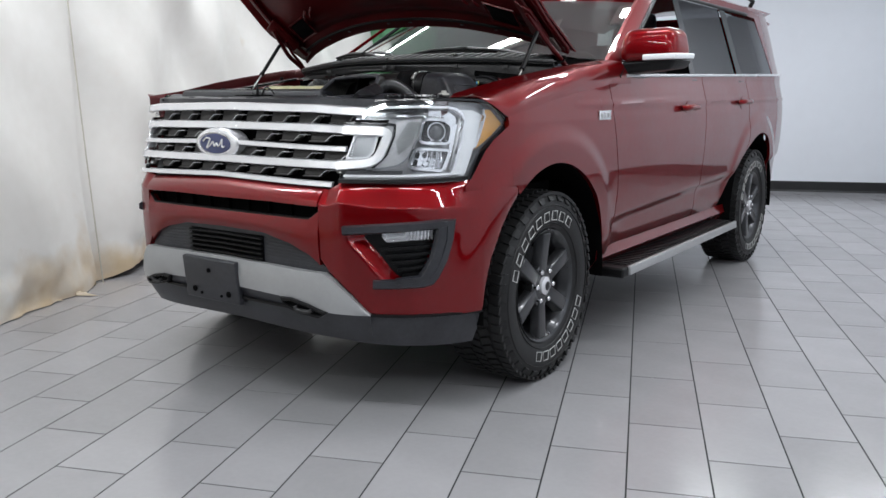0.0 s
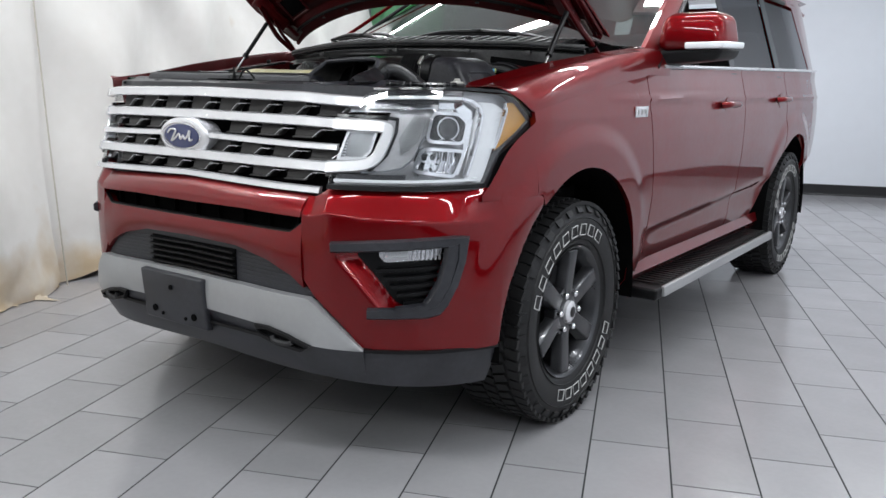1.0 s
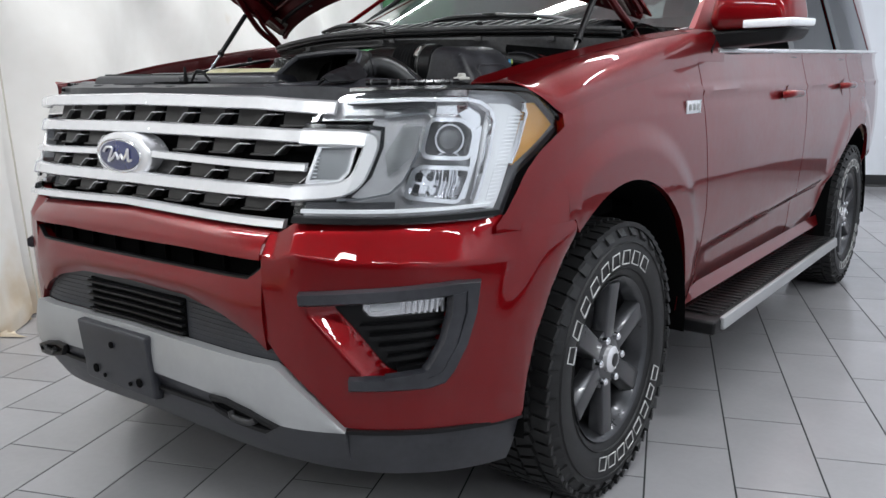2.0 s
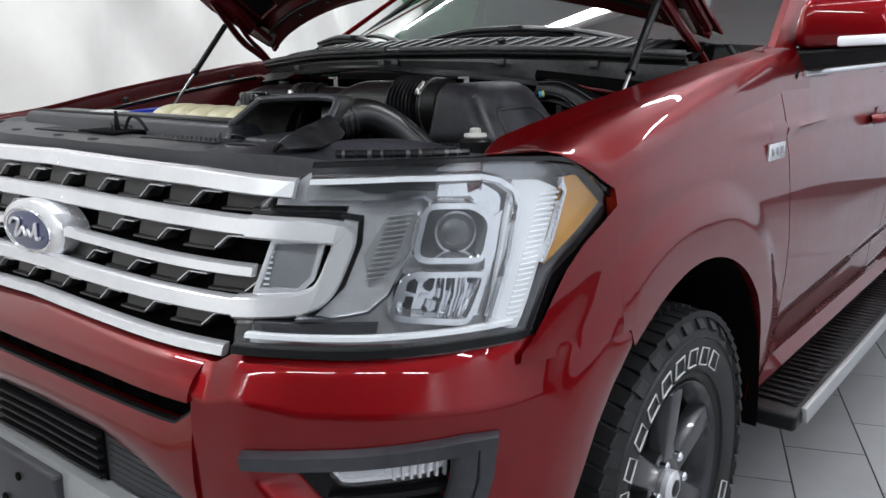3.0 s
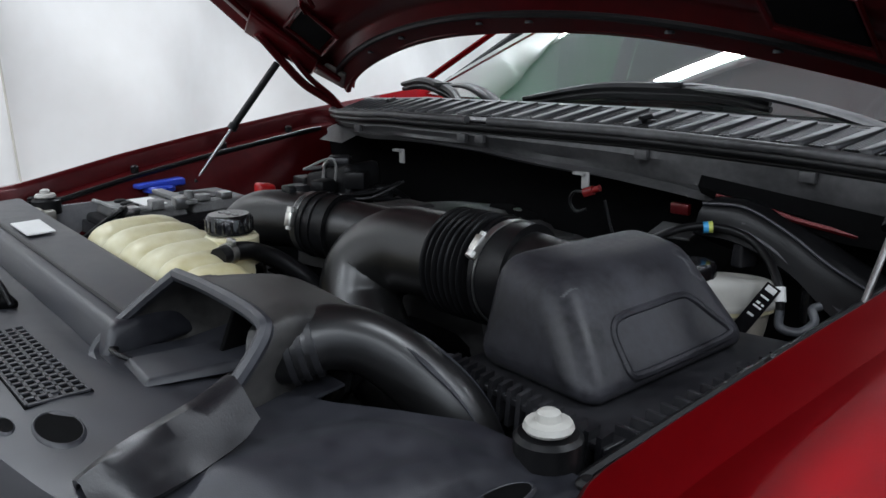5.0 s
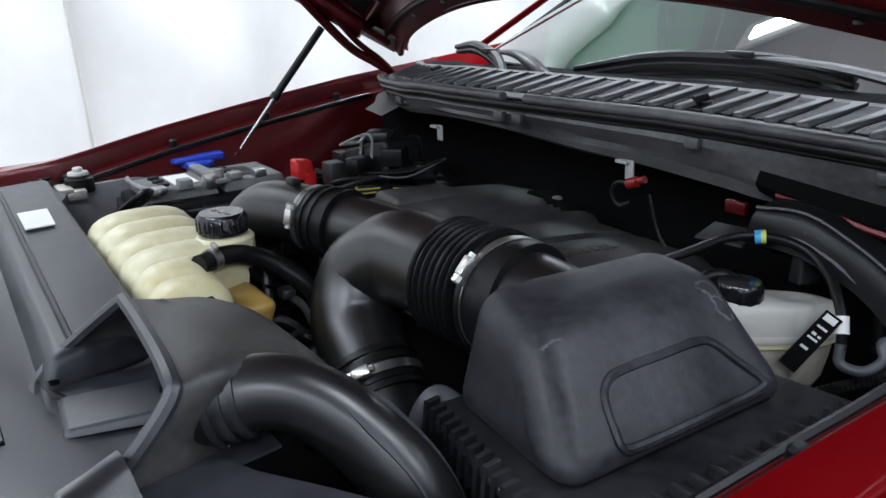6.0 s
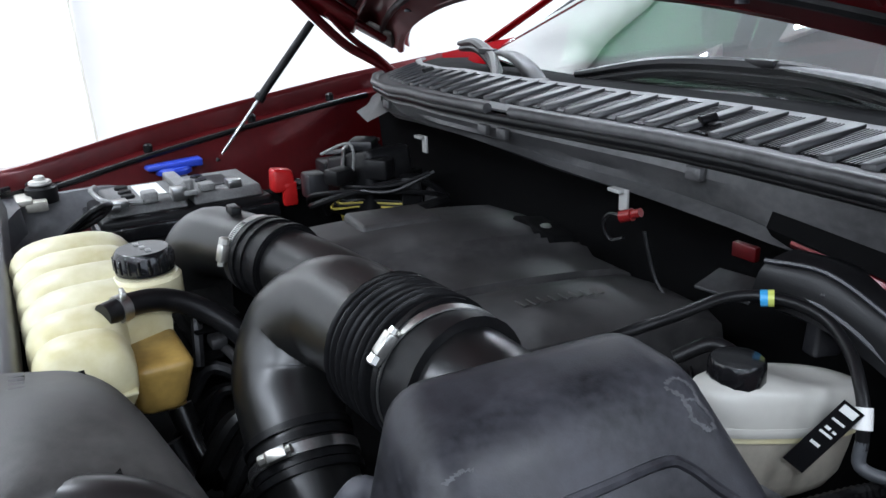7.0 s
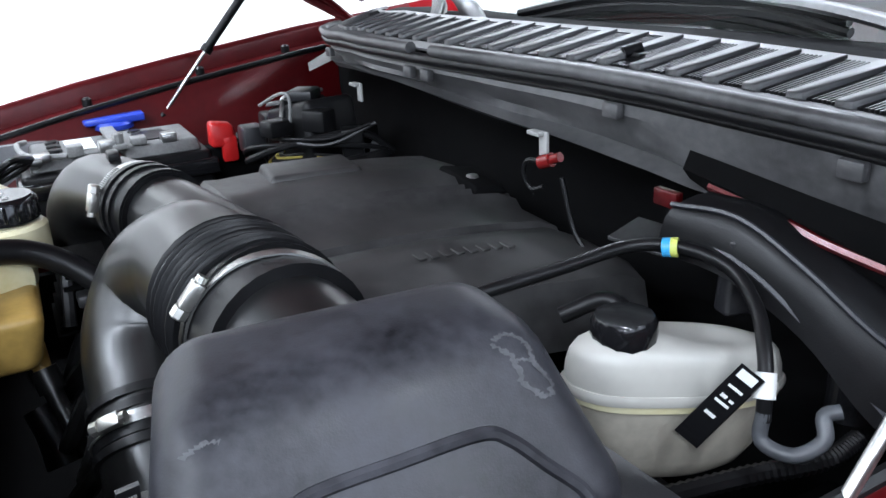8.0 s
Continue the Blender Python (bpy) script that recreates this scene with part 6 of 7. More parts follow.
deg = part("coolant_bottle", lump_tank(), TANK, car, "yellowed ribbed plastic coolant bottle")
part("bottle_seam", hexa([(-.208, -.488, 1.186), (.228, -.484, 1.184), (.228, -.400, 1.184), (-.208, -.342, 1.186), (-.208, -.488, 1.190), (.228, -.484, 1.188), (.228, -.400, 1.188), (-.208, -.342, 1.190)], .0015), TANK, deg)
part("bottle_front", hexa([(.145, -.475, 1.10), (.205, -.475, 1.10), (.205, -.41, 1.10), (.145, -.41, 1.10), (.14, -.478, 1.185), (.21, -.476, 1.185), (.21, -.41, 1.185), (.14, -.41, 1.185)], .012, 3), TANK, deg)
part("bottle_low", hexa([(.035, -.40, 1.118), (.170, -.395, 1.124), (.170, -.345, 1.124), (.035, -.338, 1.118), (.00, -.41, 1.19), (.190, -.40, 1.192), (.190, -.330, 1.192), (.0, -.33, 1.19)], .014, 4), COOL, deg)
part("bottle_neck", tube([(.110, -.352, 1.126), (.122, -.345, 1.100)], [.014, .0085], 2, 14), COOL, deg)
part("drain_coupling", join(tube([(.120, -.346, 1.104), (.130, -.341, 1.080)], .0145, 1, 14, True, False), tube([(.128, -.342, 1.084), (.138, -.337, 1.060)], .010, 1, 12, True, False), tube([(.138, -.337, 1.060), (.150, -.330, 1.035), (.150, -.320, 1.0)], .008, 4, 10)), SHEEN, deg)
part("bottle_neck", disc((.045, -.348, 1.205), .040, .044, "Z", 32, .004), TANK, deg)
capc = part("bottle_cap", lathe([(0, 0), (0, .034), (.022, .034), (.027, .030), (.027, 0)], (.040, -.348, 1.252), "Z", 36), BLACKG, deg, "black screw cap")
for k in range(18):
    a = 2 * math.pi * k / 18
    part("cap_grip", box((.040 + .0335 * math.cos(a), -.348 + .0335 * math.sin(a), 1.264), (.004, .004, .018), .001, seg=1), BLACKG, deg)
for k in range(3):
    part("cap_mark", box((.024 + k * .015, -.352 + .004 * k, 1.2795), (.010, .006, .0012)), CLIPG, deg)
part("bottle_hose", tube([(.134, -.412, 1.240), (.116, -.378, 1.240), (.100, -.338, 1.230), (.104, -.298, 1.208), (.125, -.262, 1.172), (.13, -.25, 1.12)], .0135, 8, 14), BLACK, car, "black rubber coolant hose")
part("hose_clip", join(tube([(.125, -.396, 1.240), (.120, -.386, 1.240)], .0158, 1, 16, True, False), box((.128, -.388, 1.258), (.020, .006, .010), .002)), STEEL, car)
part("tank_outlet", tube([(.12, -.36, 1.06), (.135, -.35, 1.03), (.15, -.345, 1.0)], [.016, .018, .02], 4, 14), BLACK, car)

GREYC = mat("grey_moulding", (.20, .20, .195), .5, var=.4, scale=30)
# battery with red terminal cover, washer filler
bat = part("battery", hexa([(-.73, -.33, 1.0), (-.53, -.33, 1.0), (-.53, .0, 1.0), (-.73, .0, 1.0), (-.73, -.33, 1.165), (-.535, -.33, 1.165), (-.535, .0, 1.165), (-.73, .0, 1.165)], .010), BLACK, car, "black battery with dusty grey lid")
part("battery_lid", join(hexa([(-.72, -.31, 1.164), (-.545, -.31, 1.164), (-.545, -.165, 1.164), (-.72, -.165, 1.164), (-.715, -.305, 1.186), (-.555, -.305, 1.186), (-.555, -.17, 1.186), (-.715, -.17, 1.186)], .006),
                         hexa([(-.72, -.155, 1.164), (-.545, -.155, 1.164), (-.545, -.015, 1.164), (-.72, -.015, 1.164), (-.715, -.15, 1.188), (-.555, -.15, 1.188), (-.555, -.02, 1.188), (-.715, -.02, 1.188)], .006)), mat("dusty_grey_plastic", (.13, .13, .128), .6, var=.4, scale=22), bat)
rnd = random.Random(8)
for k in range(6):
    part("cell_cap", disc((-.685 + .04 * (k % 3), -.265 + .15 * (k // 3), 1.186), .013, .006, "Z", 14, .002), BLACK, bat)
part("hold_down", join(box((-.637, -.160, 1.192), (.20, .026, .010), .003), disc((-.555, -.160, 1.19), .010, .026, "Z", 8, .002)), GREYC, bat)
part("vent_tube", tube([(-.72, -.31, 1.19), (-.64, -.325, 1.20), (-.56, -.31, 1.195), (-.54, -.25, 1.19)], .005, 6, 8), GREYC, bat)
for k in range(5):
    part("terminal_strip", box((-.545 - .006 * k, -.29 + .055 * k, 1.192 + .004 * (k % 2)), (.030, .028, .014 + .006 * (k % 3)), .003), GREYC if k % 2 else STEEL, bat)
part("battery_skirt", hexa([(-.735, -.34, 1.12), (-.522, -.34, 1.12), (-.522, .01, 1.12), (-.735, .01, 1.12), (-.733, -.338, 1.150), (-.525, -.338, 1.150), (-.525, .008, 1.150), (-.733, .008, 1.150)], .004), BLACKG, bat)
part("battery_label", box((-.64, -.22, 1.1875), (.10, .05, .0015)), LABEL, bat)
part("battery_label", box((-.63, -.09, 1.1895), (.09, .05, .0015)), DUSTY, bat)
part("terminal_cover", join(hexa([(-.568, .0, 1.165), (-.53, .0, 1.165), (-.53, .05, 1.165), (-.568, .05, 1.165), (-.566, .002, 1.215), (-.535, .002, 1.215), (-.535, .045, 1.208), (-.566, .045, 1.208)], .008), box((-.54, .035, 1.16), (.018, .03, .05), .005)), REDC, bat, "red terminal cover")
part("terminal", join(disc((-.56, -.30, 1.165), .012, .03, "Z", 12), box((-.55, -.305, 1.188), (.05, .03, .012), .003)), STEEL, bat)
for k in range(3):
    part("battery_cable", tube([(-.55, -.30, 1.19), (-.50 + .02 * k, -.34, 1.18 + .015 * k), (-.52, -.40, 1.15), (-.60, -.43, 1.10)], .006, 6, 8), BLACK, bat)
part("battery_cable", tube([(-.545, .05, 1.18), (-.53, .09, 1.165), (-.55, .12, 1.10)], .009, 6, 8), BLACK, bat)
wf = part("washer_filler", tube([(-.775, -.14, 1.08), (-.775, -.14, 1.185)], .026, 1, 18, True, False), WTANK, car, "white washer filler neck with blue cap")
part("washer_cap", join(disc((-.775, -.14, 1.185), .038, .014, "Z", 28, .005), hexa([(-.80, -.20, 1.195), (-.76, -.195, 1.195), (-.755, -.08, 1.195), (-.795, -.08, 1.195), (-.80, -.20, 1.206), (-.76, -.195, 1.206), (-.755, -.08, 1.212), (-.795, -.08, 1.212)], .004)), BLUEC, wf, "blue cap")
part("apron_bracket", join(box((-.72, -.44, 1.185), (.07, .03, .012), .003), box((-.70, -.42, 1.175), (.03, .04, .02), .003)), mat("cast_zinc", (.5, .48, .42), .5, .6, var=.3), car)
# relay box and harness behind the battery
rb_ = part("relay_box", hexa([(-.50, .09, 1.12), (-.36, .13, 1.12), (-.38, .25, 1.12), (-.52, .22, 1.12), (-.495, .10, 1.235), (-.375, .14, 1.262), (-.39, .24, 1.262), (-.51, .21, 1.235)], .012), BLACK, car, "black relay box with wire looms")
part("box_lid", hexa([(-.50, .10, 1.236), (-.44, .12, 1.246), (-.455, .21, 1.246), (-.51, .20, 1.236), (-.495, .105, 1.246), (-.445, .122, 1.254), (-.458, .205, 1.254), (-.505, .195, 1.246)], .003), DUSTY, rb_)
part("box_strap", tube([(-.435, .105, 1.16), (-.437, .115, 1.24), (-.435, .125, 1.262), (-.45, .20, 1.264)], .004, 4, 6), STEEL, rb_)
for k in range(4):
    part("wire", tube([(-.47 + .01 * k, .115, 1.165), (-.42, .10 - .008 * k, 1.16 - .004 * k), (-.38 - .004 * k, .13, 1.165 - .005 * k), (-.34, .19, 1.16 - .004 * k)], .0028, 6, 6), YELLOW if k % 2 else BLACK, rb_)
part("cable_tag", hexa([(-.475, .12, 1.10), (-.462, .122, 1.10), (-.462, .127, 1.10), (-.475, .125, 1.10), (-.50, .10, 1.185), (-.487, .102, 1.185), (-.487, .107, 1.185), (-.50, .105, 1.185)], .001), YELLOW, rb_)
for k, r in enumerate((.007, .005)):
    part("loom", tube([(-.50, .08 - .02 * k, 1.14), (-.42, .04, 1.16 + .02 * k), (-.36, .10, 1.19), (-.33 + .02 * k, .22, 1.20 - .02 * k), (-.32, .28, 1.16)], r, 6, 8), BLACK, rb_)
for k, (x, y, z, a, b, c) in enumerate(((-.46, .06, 1.19, .05, .04, .05), (-.40, .09, 1.215, .04, .05, .03), (-.37, .16, 1.225, .05, .04, .04), (-.44, .16, 1.262, .05, .06, .02), (-.34, .21, 1.18, .04, .04, .06), (-.53, .12, 1.19, .04, .06, .06))):
    part("plug", box((x, y, z), (a, b, c), .006, m=Matrix.Rotation(.3 * k, 3, "Z").to_4x4()), BLACK if k % 3 else DUSTY, rb_)
part("box_frame", tube([(-.475, .085, 1.245), (-.40, .105, 1.275), (-.385, .115, 1.262), (-.392, .112, 1.205)], .003, 3, 6), GREYC, rb_)
for k in range(2):
    part("wire", tube([(-.43, .09 + .006 * k, 1.19), (-.36, .10 + .004 * k, 1.20 - .006 * k), (-.32, .16, 1.20 - .01 * k), (-.30, .23 + .01 * k, 1.22)], .0032, 6, 6), (BLACK, METALD)[k % 2], rb_)
part("connector", join(tube([(-.36, .27, 1.165), (-.34, .255, 1.145)], .016, 1, 12, True, False), tube([(-.34, .255, 1.145), (-.325, .245, 1.125)], .019, 1, 12, True, False)), mat("grey_connector", (.32, .33, .34), .5), rb_)
# added near-black sheet hiding the apron: shade given as a solid piece
part("shade_panel", hexa([(-.585, -.02, .90), (-.56, -.02, .90), (-.56, .36, .90), (-.585, .36, .90), (-.585, -.02, 1.165), (-.56, -.02, 1.160), (-.56, .36, 1.160), (-.585, .36, 1.160)], .004), DARK, car)
part("dark_loom", tube([(-.30, -.16, 1.14), (-.20, -.12, 1.17), (-.16, -.02, 1.18), (-.2, .12, 1.18), (-.26, .24, 1.17)], .012, 6, 8), BLACK, car)
for k in range(9):
    part("hose_small", tube([(-.02 + .035 * k, -.32 - .01 * (k % 3), 1.02), (.0 + .035 * k, -.29, 1.08 + .02 * (k % 2)), (.02 + .03 * k, -.24, 1.07)], .007 + .002 * (k % 3), 5, 8), (BLACK, METALD, SHEEN)[k % 3], car)
for k in range(6):
    part("bracket_fin", box((-.02 + .012 * k, -.30 + .004 * k, 1.10 + .018 * k), (.11, .05, .004), .001), DARK, car)
part("bracket_steel", join(tube([(.06, -.30, 1.20), (.085, -.31, 1.13)], .007, 1, 8, True, False), tube([(.10, -.285, 1.16), (.13, -.275, 1.148), (.15, -.27, 1.12)], .006, 4, 8), box((.10, -.288, 1.165), (.025, .02, .014), .003)), METALD, car)
part("grey_hose", tube([(.40, -.262, 1.09), (.415, -.255, 1.12), (.42, -.24, 1.125), (.44, -.22, 1.10), (.45, -.21, 1.06)], .013, 6, 12), mat("grey_rubber", (.11, .11, .125), .5), car)

# brake fluid reservoir
RES = [(.512, .062), (.520, .040), (.545, .032), (.572, .048), (.592, .088), (.608, .138), (.612, .195), (.596, .230), (.562, .226), (.532, .185), (.510, .115)]


def reservoir(levels):
    """Rounded body round one outline: (height, growth) from foot to top."""
    c = Vector((.562, .128, 0))
    ol = smooth_line([(x, y, 0) for x, y in RES + RES[:1]], 4)[:-1]
    rows = [[(c.x + (p.x - c.x) * f, c.y + (p.y - c.y) * f, z - .12 * (p.y - .1) * (1 if z > 1.13 else .4)) for p in ol] for z, f in levels]
    bm = sheet(rows, closed=True)
    bm.verts.ensure_lookup_table()
    n = len(ol)
    bm.faces.new([bm.verts[i] for i in range(n)])
    bm.faces.new([bm.verts[(len(rows) - 1) * n + i] for i in range(n)])
    return recalc(bm)


SEAT = Matrix.Translation((.575, .118, 1.165)) @ Matrix.Scale(.92, 4) @ Matrix.Translation((-.562, -.128, -1.158))
res = part("brake_reservoir", reservoir([(1.164, 1.0), (1.170, 1.0), (1.180, .99), (1.192, .955), (1.200, .89), (1.2045, .79), (1.207, .6), (1.208, .3)]), WTANK, car, "white brake fluid reservoir with black cap")
part("reservoir_seam", reservoir([(1.157, 1.03), (1.160, 1.045), (1.164, 1.045), (1.167, 1.02)]), WTANK, res)
part("reservoir_line", reservoir([(1.150, .99), (1.1575, 1.0)]), TANK, res)
part("reservoir_low", reservoir([(1.070, .5), (1.078, .68), (1.092, .80), (1.118, .87), (1.151, .92)]), WTANK2, res)
part("reservoir_cap", lathe([(0, 0), (0, .0285), (.004, .0295), (.022, .029), (.027, .026), (.028, 0)], (.549, .082, 1.204), "Z", 14), BLACKG, res, "black screw cap")
part("reservoir_neck", disc((.549, .082, 1.185), .032, .018, "Z", 24), WTANK, res)
part("reservoir_foot", hexa([(.53, -.02, 1.03), (.64, -.02, 1.03), (.64, .14, 1.03), (.53, .14, 1.03), (.55, .0, 1.06), (.63, .0, 1.06), (.63, .12, 1.06), (.55, .12, 1.06)], .01), METALD, res)
SEAT = Matrix.Identity(4)
# vacuum hose with its coloured ring, quick coupling and tag
vh = part("vacuum_hose", tube([(.44, -.06, 1.215), (.475, .0, 1.238), (.488, .07, 1.248), (.500, .13, 1.258), (.535, .158, 1.262), (.575, .176, 1.252), (.612, .168, 1.232), (.638, .150, 1.212), (.652, .138, 1.192), (.657, .133, 1.165)], .0060, 8, 12), BLACK, car, "black vacuum hose with blue ring")
part("hose_ring", tube([(.524, .149, 1.2607), (.5295, .1534, 1.2615)], .0086, 1, 16, True, False), mat("ring_blue", (.05, .32, .62), .4), vh)
part("hose_ring", tube([(.5295, .1534, 1.2615), (.534, .157, 1.262)], .0086, 1, 16, True, False), mat("ring_yellow", (.5, .55, .12), .4), vh)
part("hose_tag", hexa([(.612, .088, 1.148), (.626, .098, 1.136), (.625, .100, 1.134), (.611, .090, 1.146), (.642, .122, 1.211), (.656, .132, 1.199), (.655, .134, 1.197), (.641, .124, 1.209)], 0), BLACKG, vh, "black tag with white marks")
def on_tag(u, v):
    a = Vector((.612, .088, 1.148)).lerp(Vector((.626, .098, 1.136)), v)
    b = Vector((.642, .122, 1.211)).lerp(Vector((.656, .132, 1.199)), v)
    return a.lerp(b, u)


for u0, u1, v0, v1 in ((.36, .40, .25, .7), (.53, .56, .2, .8), (.60, .64, .25, .5), (.60, .63, .62, .8), (.73, .76, .2, .8), (.86, .96, .15, .85)):
    part("tag_bar", hexa([on_tag(u, v) + Vector((.0004, -.0004, .0004)) * k for k in (0, 1.6) for u, v in ((u0, v0), (u1, v0), (u1, v1), (u0, v1))], 0), LABEL, vh)
part("tag_sleeve", tube([(.648, .142, 1.200), (.654, .136, 1.182)], .0082, 1, 12, True, False), LABEL, vh)
part("coupling", tube([(.656, .134, 1.172), (.660, .130, 1.150), (.682, .140, 1.146), (.692, .158, 1.158), (.684, .166, 1.172), (.690, .176, 1.176)], .0060, 5, 12), mat("grey_coupling", (.09, .095, .105), .45, var=.4), vh)
lr = [(.622, .06, 1.10), (.650, .13, 1.112), (.676, .185, 1.122), (.678, .222, 1.130)]
part("loom_ribbed", tube(smooth_line(lr, 22), [.0075 + .0012 * (k % 2) for k in range(67)], 1, 8, True, False), BLACK, car)
part("loom_low", tube([(.66, -.02, 1.13), (.67, .06, 1.10), (.70, .14, 1.10), (.74, .2, 1.11)], .010, 6, 8), BLACK, car)
part("loop_hose", tube([(.50, .06, 1.21), (.52, .09, 1.225), (.545, .10, 1.215), (.55, .105, 1.18)], .0075, 6, 10), BLACK, car)
# moulded channel by the firewall on the driver's side
ch = part("cable_channel", loft([[(.497, .165, 1.245), (.505, .175, 1.286), (.515, .222, 1.292), (.50, .24, 1.22)],
                                 [(.562, .182, 1.238), (.560, .197, 1.284), (.567, .240, 1.284), (.565, .256, 1.20)],
                                 [(.632, .198, 1.205), (.622, .210, 1.254), (.632, .262, 1.255), (.63, .28, 1.17)],
                                 [(.692, .215, 1.150), (.676, .228, 1.214), (.692, .285, 1.218), (.69, .30, 1.13)],
                                 [(.765, .25, 1.10), (.742, .262, 1.17), (.755, .31, 1.18), (.76, .33, 1.10)]], 5, 4, cap=True), BLACK, car, "black moulded cable channel")
part("channel_edge", tube([(.505, .174, 1.290), (.560, .196, 1.288), (.622, .209, 1.258), (.676, .227, 1.218), (.742, .261, 1.174)], .0026, 5, 6), GREYP, ch)
part("channel_edge", tube([(.545, .186, 1.262), (.60, .196, 1.238), (.66, .212, 1.19), (.70, .225, 1.155)], .0035, 5, 6), GREYP, ch)
part("channel_post", hexa([(.545, .190, 1.20), (.565, .186, 1.20), (.575, .215, 1.20), (.555, .22, 1.20), (.55, .19, 1.27), (.565, .188, 1.27), (.575, .215, 1.27), (.558, .218, 1.27)], .004), DUSTY, ch)
part("brake_sensor", join(disc((.650, .246, 1.13), .021, .050, "Z", 18, .004), disc((.650, .246, 1.18), .018, .020, "Z", 18, .004), box((.675, .258, 1.172), (.05, .018, .018), .004), box((.705, .272, 1.165), (.045, .022, .022), .004)), BLACKG, ch)
part("sensor_pin", box((.728, .274, 1.165), (.012, .010, .008), .002), mat("copper_pin", (.5, .28, .16), .4, .7), ch)
part("bare_bracket", hexa([(.40, .19, 1.222), (.47, .20, 1.222), (.47, .24, 1.235), (.40, .23, 1.235), (.40, .19, 1.226), (.47, .20, 1.226), (.47, .24, 1.239), (.40, .23, 1.239)], .001), METALD, ch)
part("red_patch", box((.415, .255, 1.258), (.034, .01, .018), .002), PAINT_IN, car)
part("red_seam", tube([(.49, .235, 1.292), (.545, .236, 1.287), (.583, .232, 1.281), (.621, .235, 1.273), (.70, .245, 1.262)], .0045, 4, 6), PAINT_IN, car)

# ---------------------------------------------------------------- cowl
def cy(x):
    """The cowl's front line, bowed back at its ends."""
    return float(np.interp(x, [-.82, -.75, -.6, -.4, -.2, 0, .2, .4, .6, .75, .86], [.40, .345, .27, .205, .185, .186, .212, .238, .248, .262, .30]))


def cz(x):
    return float(np.interp(x, [-.82, -.6, -.3, 0, .3, .6, .86], [1.345, 1.356, 1.374, 1.378, 1.377, 1.368, 1.352]))


CX = np.linspace(-.80, .84, 60)
skirt = lambda x: float(np.interp(x, [-.8, -.5, -.3, 0, .25, .45, .8], [.50, .60, .68, .74, .95, 1.2, 1.3]))
cowl = part("cowl_panel", sheet([[(x, cy(x) + .012, cz(x) - .010), (x, cy(x) + .006, cz(x) - .010 - .026 * skirt(x)), (x, cy(x) + .016, cz(x) - .010 - .042 * skirt(x)), (x, cy(x) + .020 + .006 * math.sin(x * 9), cz(x) - .007 - .056 * skirt(x)), (x, cy(x) + .026, cz(x) - .004 - .069 * skirt(x) - .003 * math.sin(x * 13)), (x, cy(x) + .004, cz(x) - .077 * skirt(x) - .004 * math.sin(x * 7)), (x, cy(x) + .012, cz(x) - .083 * skirt(x) - .004 * math.sin(x * 11))] for x in CX], .004), COWLP, car, "weathered grey plastic cowl panel")
for o, d, r, gap in ((.000, -.012, .0075, 0), (-.003, .001, .0085, 1), (.012, -.024, .005, 0)):
    part("cowl_seal", tube([(x, cy(x) + o, cz(x) + d) for x in CX if x < .004 or not gap], r, 1, 10), COWLP if gap else BLACK, cowl)
    if gap:
        part("cowl_seal", tube([(x, cy(x) + o, cz(x) + d) for x in CX if x > .012], r, 1, 10), COWLP, cowl)
part("cowl_ledge", sheet([[(x, cy(x) + .004, cz(x) + .001), (x, cy(x) + .018, cz(x) + .003), (x, cy(x) + .034, cz(x) + .004)] for x in CX], .003), COWLP, cowl)
# louvre well and cowl top take near-black, with their shade in the colour
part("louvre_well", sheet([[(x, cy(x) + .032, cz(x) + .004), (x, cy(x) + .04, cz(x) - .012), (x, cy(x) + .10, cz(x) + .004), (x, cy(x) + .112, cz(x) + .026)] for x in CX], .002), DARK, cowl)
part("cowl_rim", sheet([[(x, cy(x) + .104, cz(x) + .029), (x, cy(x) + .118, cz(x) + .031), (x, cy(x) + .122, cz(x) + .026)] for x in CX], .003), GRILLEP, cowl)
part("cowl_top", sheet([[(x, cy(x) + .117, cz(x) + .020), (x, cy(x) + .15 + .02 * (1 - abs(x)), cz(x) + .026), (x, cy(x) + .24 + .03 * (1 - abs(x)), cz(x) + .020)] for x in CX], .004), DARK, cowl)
for i in range(31):
    x = -.70 + i * .0475
    a, b = cy(x) + .034, cy(x + .034) + .108
    z0, z1 = cz(x) + .0045, cz(x) + .027
    s = .034
    part("louvre_bar", hexa([(x - .009, a, z0 - .018), (x + .009, a, z0 - .018), (x + .009 + s, b, z1 - .014), (x - .009 + s, b, z1 - .014), (x - .0085, a, z0 + .005), (x + .0085, a, z0 + .005), (x + .0085 + s, b, z1 + .005), (x - .0085 + s, b, z1 + .005)], .0008, 1), GRILLEP, cowl)
    for k in range(6):
        o = .0115 + k * .0048
        part("louvre_slat", hexa([(x + o, a + .003, z0 - .010), (x + o + .0022, a + .003, z0 - .010), (x + o + s + .0022, b - .003, z1 - .010), (x + o + s, b - .003, z1 - .010), (x + o, a + .003, z0 + .001), (x + o + .0022, a + .003, z0 + .001), (x + o + s + .0022, b - .003, z1 + .001), (x + o + s, b - .003, z1 + .001)], 0), BLACK, cowl)
for x in (-.24, .245):
    part("cowl_clip", join(box((x, cy(x) + .002, 1.288), (.016, .004, .030), .001), box((x - .010, cy(x) - .002, 1.300), (.024, .012, .005), .001)), CLIPG, cowl)
for x in (-.04, .01, .35, -.45, .62):
    part("cowl_tab", box((x, cy(x) + .002, cz(x) - .034), (.024, .010, .016), .002), COWLP, cowl)
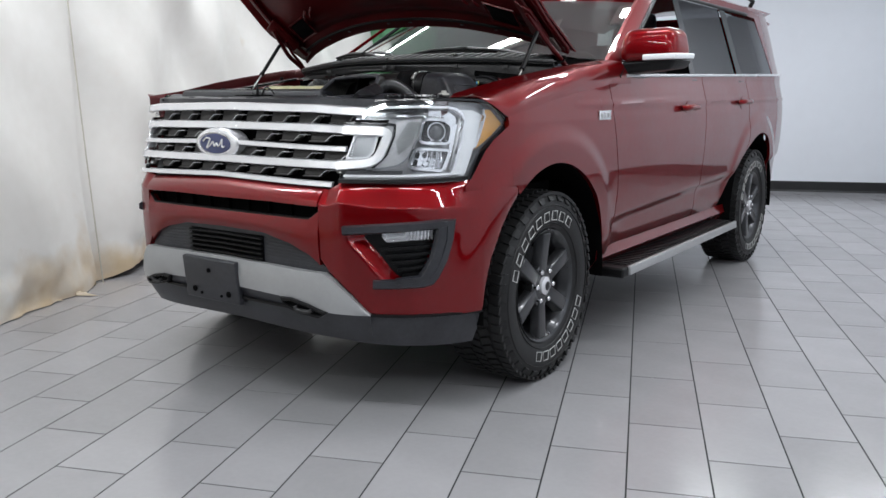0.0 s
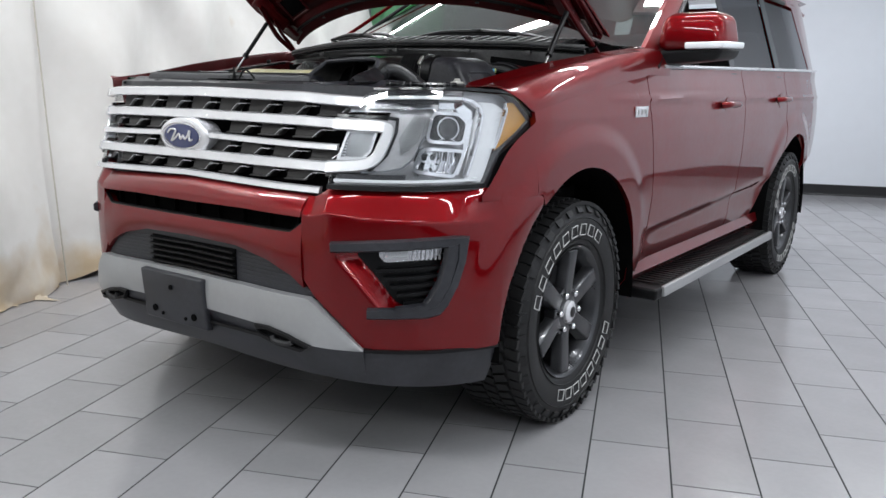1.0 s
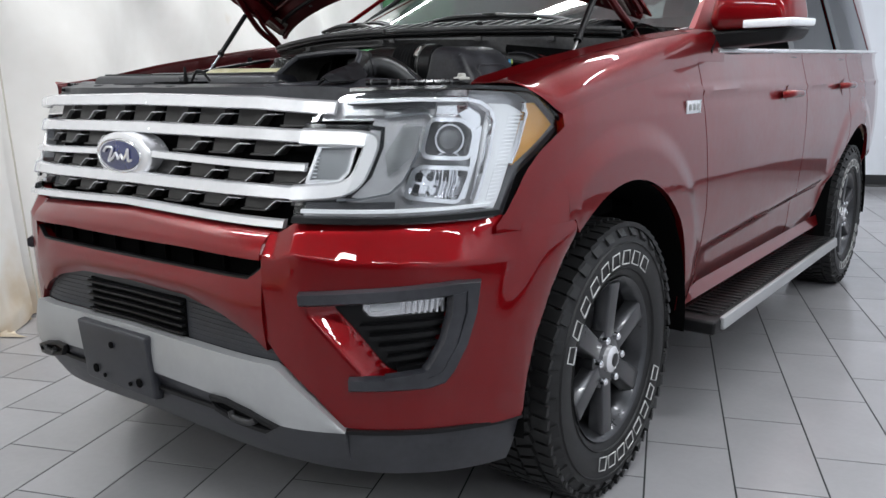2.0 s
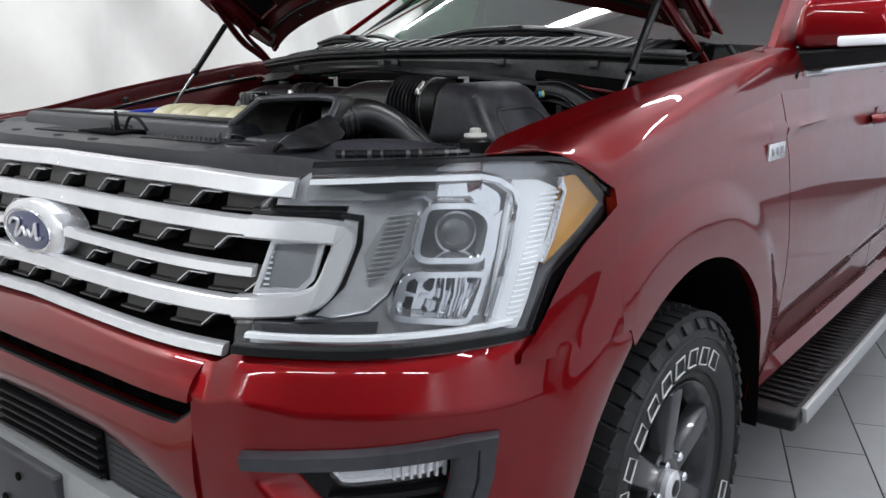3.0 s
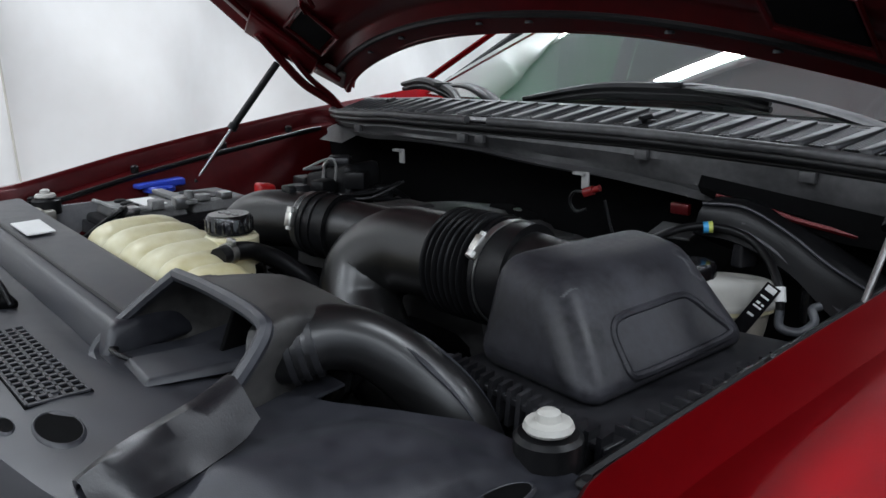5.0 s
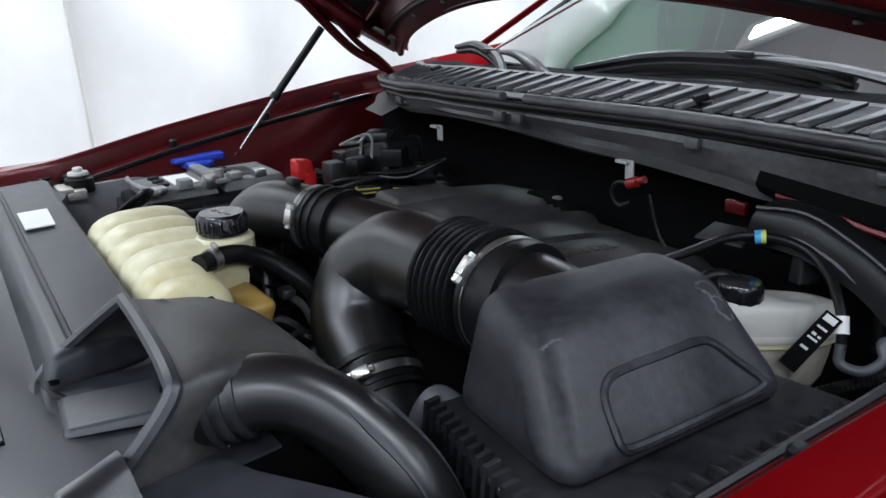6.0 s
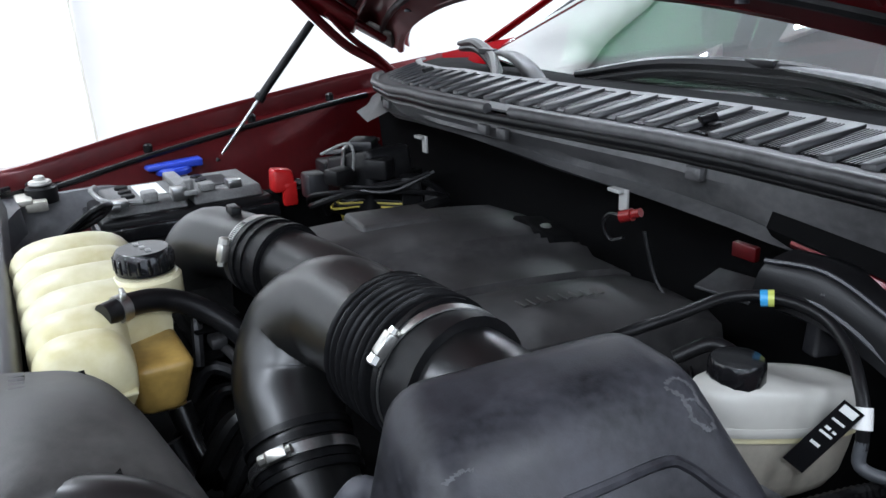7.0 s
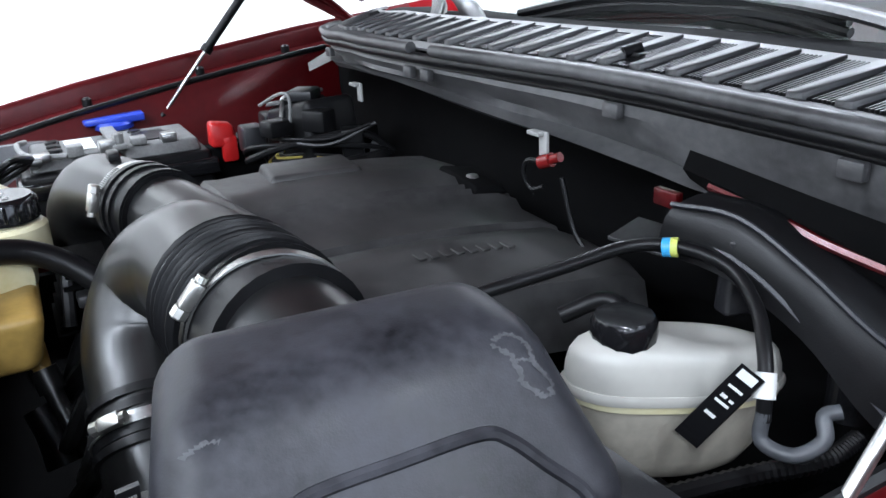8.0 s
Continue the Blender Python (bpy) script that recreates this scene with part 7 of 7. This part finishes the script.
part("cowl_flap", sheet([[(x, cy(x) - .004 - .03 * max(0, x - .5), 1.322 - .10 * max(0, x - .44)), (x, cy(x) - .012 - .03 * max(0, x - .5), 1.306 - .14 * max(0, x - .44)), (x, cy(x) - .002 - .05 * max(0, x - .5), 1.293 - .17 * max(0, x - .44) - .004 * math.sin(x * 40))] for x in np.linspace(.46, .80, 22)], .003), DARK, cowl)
part("washer_nozzle", join(tube([(.312, .278, 1.392), (.320, .296, 1.398)], [.0075, .006], 3, 12), box((.320, .29, 1.390), (.026, .016, .006), .002)), BLACK, cowl)
part("washer_nozzle", join(tube([(-.43, .30, 1.385), (-.428, .318, 1.392)], [.011, .008], 3, 12)), BLACK, cowl)
part("red_connector", join(tube([(.250, .212, 1.268), (.266, .216, 1.274)], .0085, 1, 12, True, False), tube([(.265, .216, 1.274), (.278, .219, 1.279)], .006, 1, 10, True, False)), mat("dark_red_plastic", (.16, .008, .008), .25), cowl)
part("wire_loop", tube([(.252, .21, 1.27), (.232, .205, 1.268), (.224, .205, 1.250), (.236, .208, 1.234), (.255, .212, 1.24)], .0028, 6, 6), BLACK, cowl)
part("cowl_wire", tube([(.30, .205, 1.262), (.32, .21, 1.20), (.36, .215, 1.16), (.42, .18, 1.10)], .0028, 6, 6), BLACK, car)

# wipers lying at the foot of the windscreen
def wiper(pivot, tip, elbow, lab):
    pv, tp, el = Vector(pivot), Vector(tip), Vector(elbow)
    w = part("wiper", tube([pv, pv.lerp(el, .25) + Vector((0, .005, .016)), pv.lerp(el, .6) + Vector((0, .006, .018)), el], [.020, .019, .016, .008], 6, 10, flat=.45), COWLP if pv.x > .3 else BLACK, car, lab)
    b0, b1 = tp, tp + (el - tp) * 1.62 + Vector((0, -.05, -.045))
    mid = el + Vector((0, -.004, -.004))
    arc = [b0, b0.lerp(mid, .5) + Vector((0, .006, .012)), mid, mid.lerp(b1, .5) + Vector((0, .006, .006)), b1]
    part("blade", tube([q + Vector((0, .004, -.012)) for q in arc], [.006, .011, .012, .011, .006], 6, 8), BLACK, w)
    part("blade_frame", tube(arc, [.006, .010, .012, .010, .006], 6, 8), BLACK, w)
    part("blade_joint", box(mid + Vector((0, -.004, .006)), (.05, .016, .012), .003), BLACK, w)
    part("pivot_cap", disc(pv + Vector((0, 0, -.014)), .022, .03, "Z", 18, .008), BLACK, w)
    return w


wiper((.69, .455, 1.365), (-.088, .405, 1.404), (.23, .487, 1.438), "black wiper arm and blade at rest")
wiper((-.08, .325, 1.388), (-.67, .525, 1.415), (-.34, .40, 1.425), "black wiper arm and blade at rest")

# ---------------------------------------------------------------- floor tiles, last
TW, TL = .264, .534
TU, TV = Vector((1.287, .225, 0)).dot(RU), Vector((1.287, .225, 0)).dot(RV)
floor = tagged(part("floor", hexa([room(U0, V0, -.1), room(U1, V0, -.1), room(U1, V1, -.1), room(U0, V1, -.1),
                                   room(U0, V0, -.0014), room(U1, V0, -.0014), room(U1, V1, -.0014), room(U0, V1, -.0014)], 0), GROUT, smooth=0), kind="structure")
tile_bm = hexa([(.0025, .0025, -.006), (TW - .0025, .0025, -.006), (TW - .0025, TL - .0025, -.006), (.0025, TL - .0025, -.006),
                (.0029, .0029, 0), (TW - .0029, .0029, 0), (TW - .0029, TL - .0029, 0), (.0029, TL - .0029, 0)], 0)
tile_me = bpy.data.meshes.new("tile")
tile_bm.to_mesh(tile_me)
tile_bm.free()
tile_me.materials.append(TILE)
spots = []
for i in range(-18, 16):
    for j in range(-19, 17):
        u, v = TU + i * TW, TV + j * TL + (TL / 2 if i % 2 else 0)
        if U0 - TW < u < U1 and V0 - TL < v < V1:
            c = room(u + TW / 2, v + TL / 2)
            spots.append(((c - Vector((1.1, -.9, 0))).length, u, v))
spots.sort()
for _, u, v in spots[:300]:
    t = new("tile", tile_me)
    t.parent = floor
    t.matrix_world = Matrix.Translation(room(u, v)) @ Matrix.Rotation(radians(ROOM), 4, "Z")
rest_v, rest_f = [], []
for _, u, v in spots[300:]:
    m = Matrix.Translation(room(u, v)) @ Matrix.Rotation(radians(ROOM), 4, "Z")
    k = len(rest_v)
    rest_v += [m @ q.co for q in tile_me.vertices]
    rest_f += [[k + i for i in p.vertices] for p in tile_me.polygons]
rest = bpy.data.meshes.new("far_tiles")
rest.from_pydata(rest_v, [], rest_f)
rest.materials.append(TILE)
ro = new("far_tiles", rest)
ro.parent = floor
tagged(ro, kind="stuff")
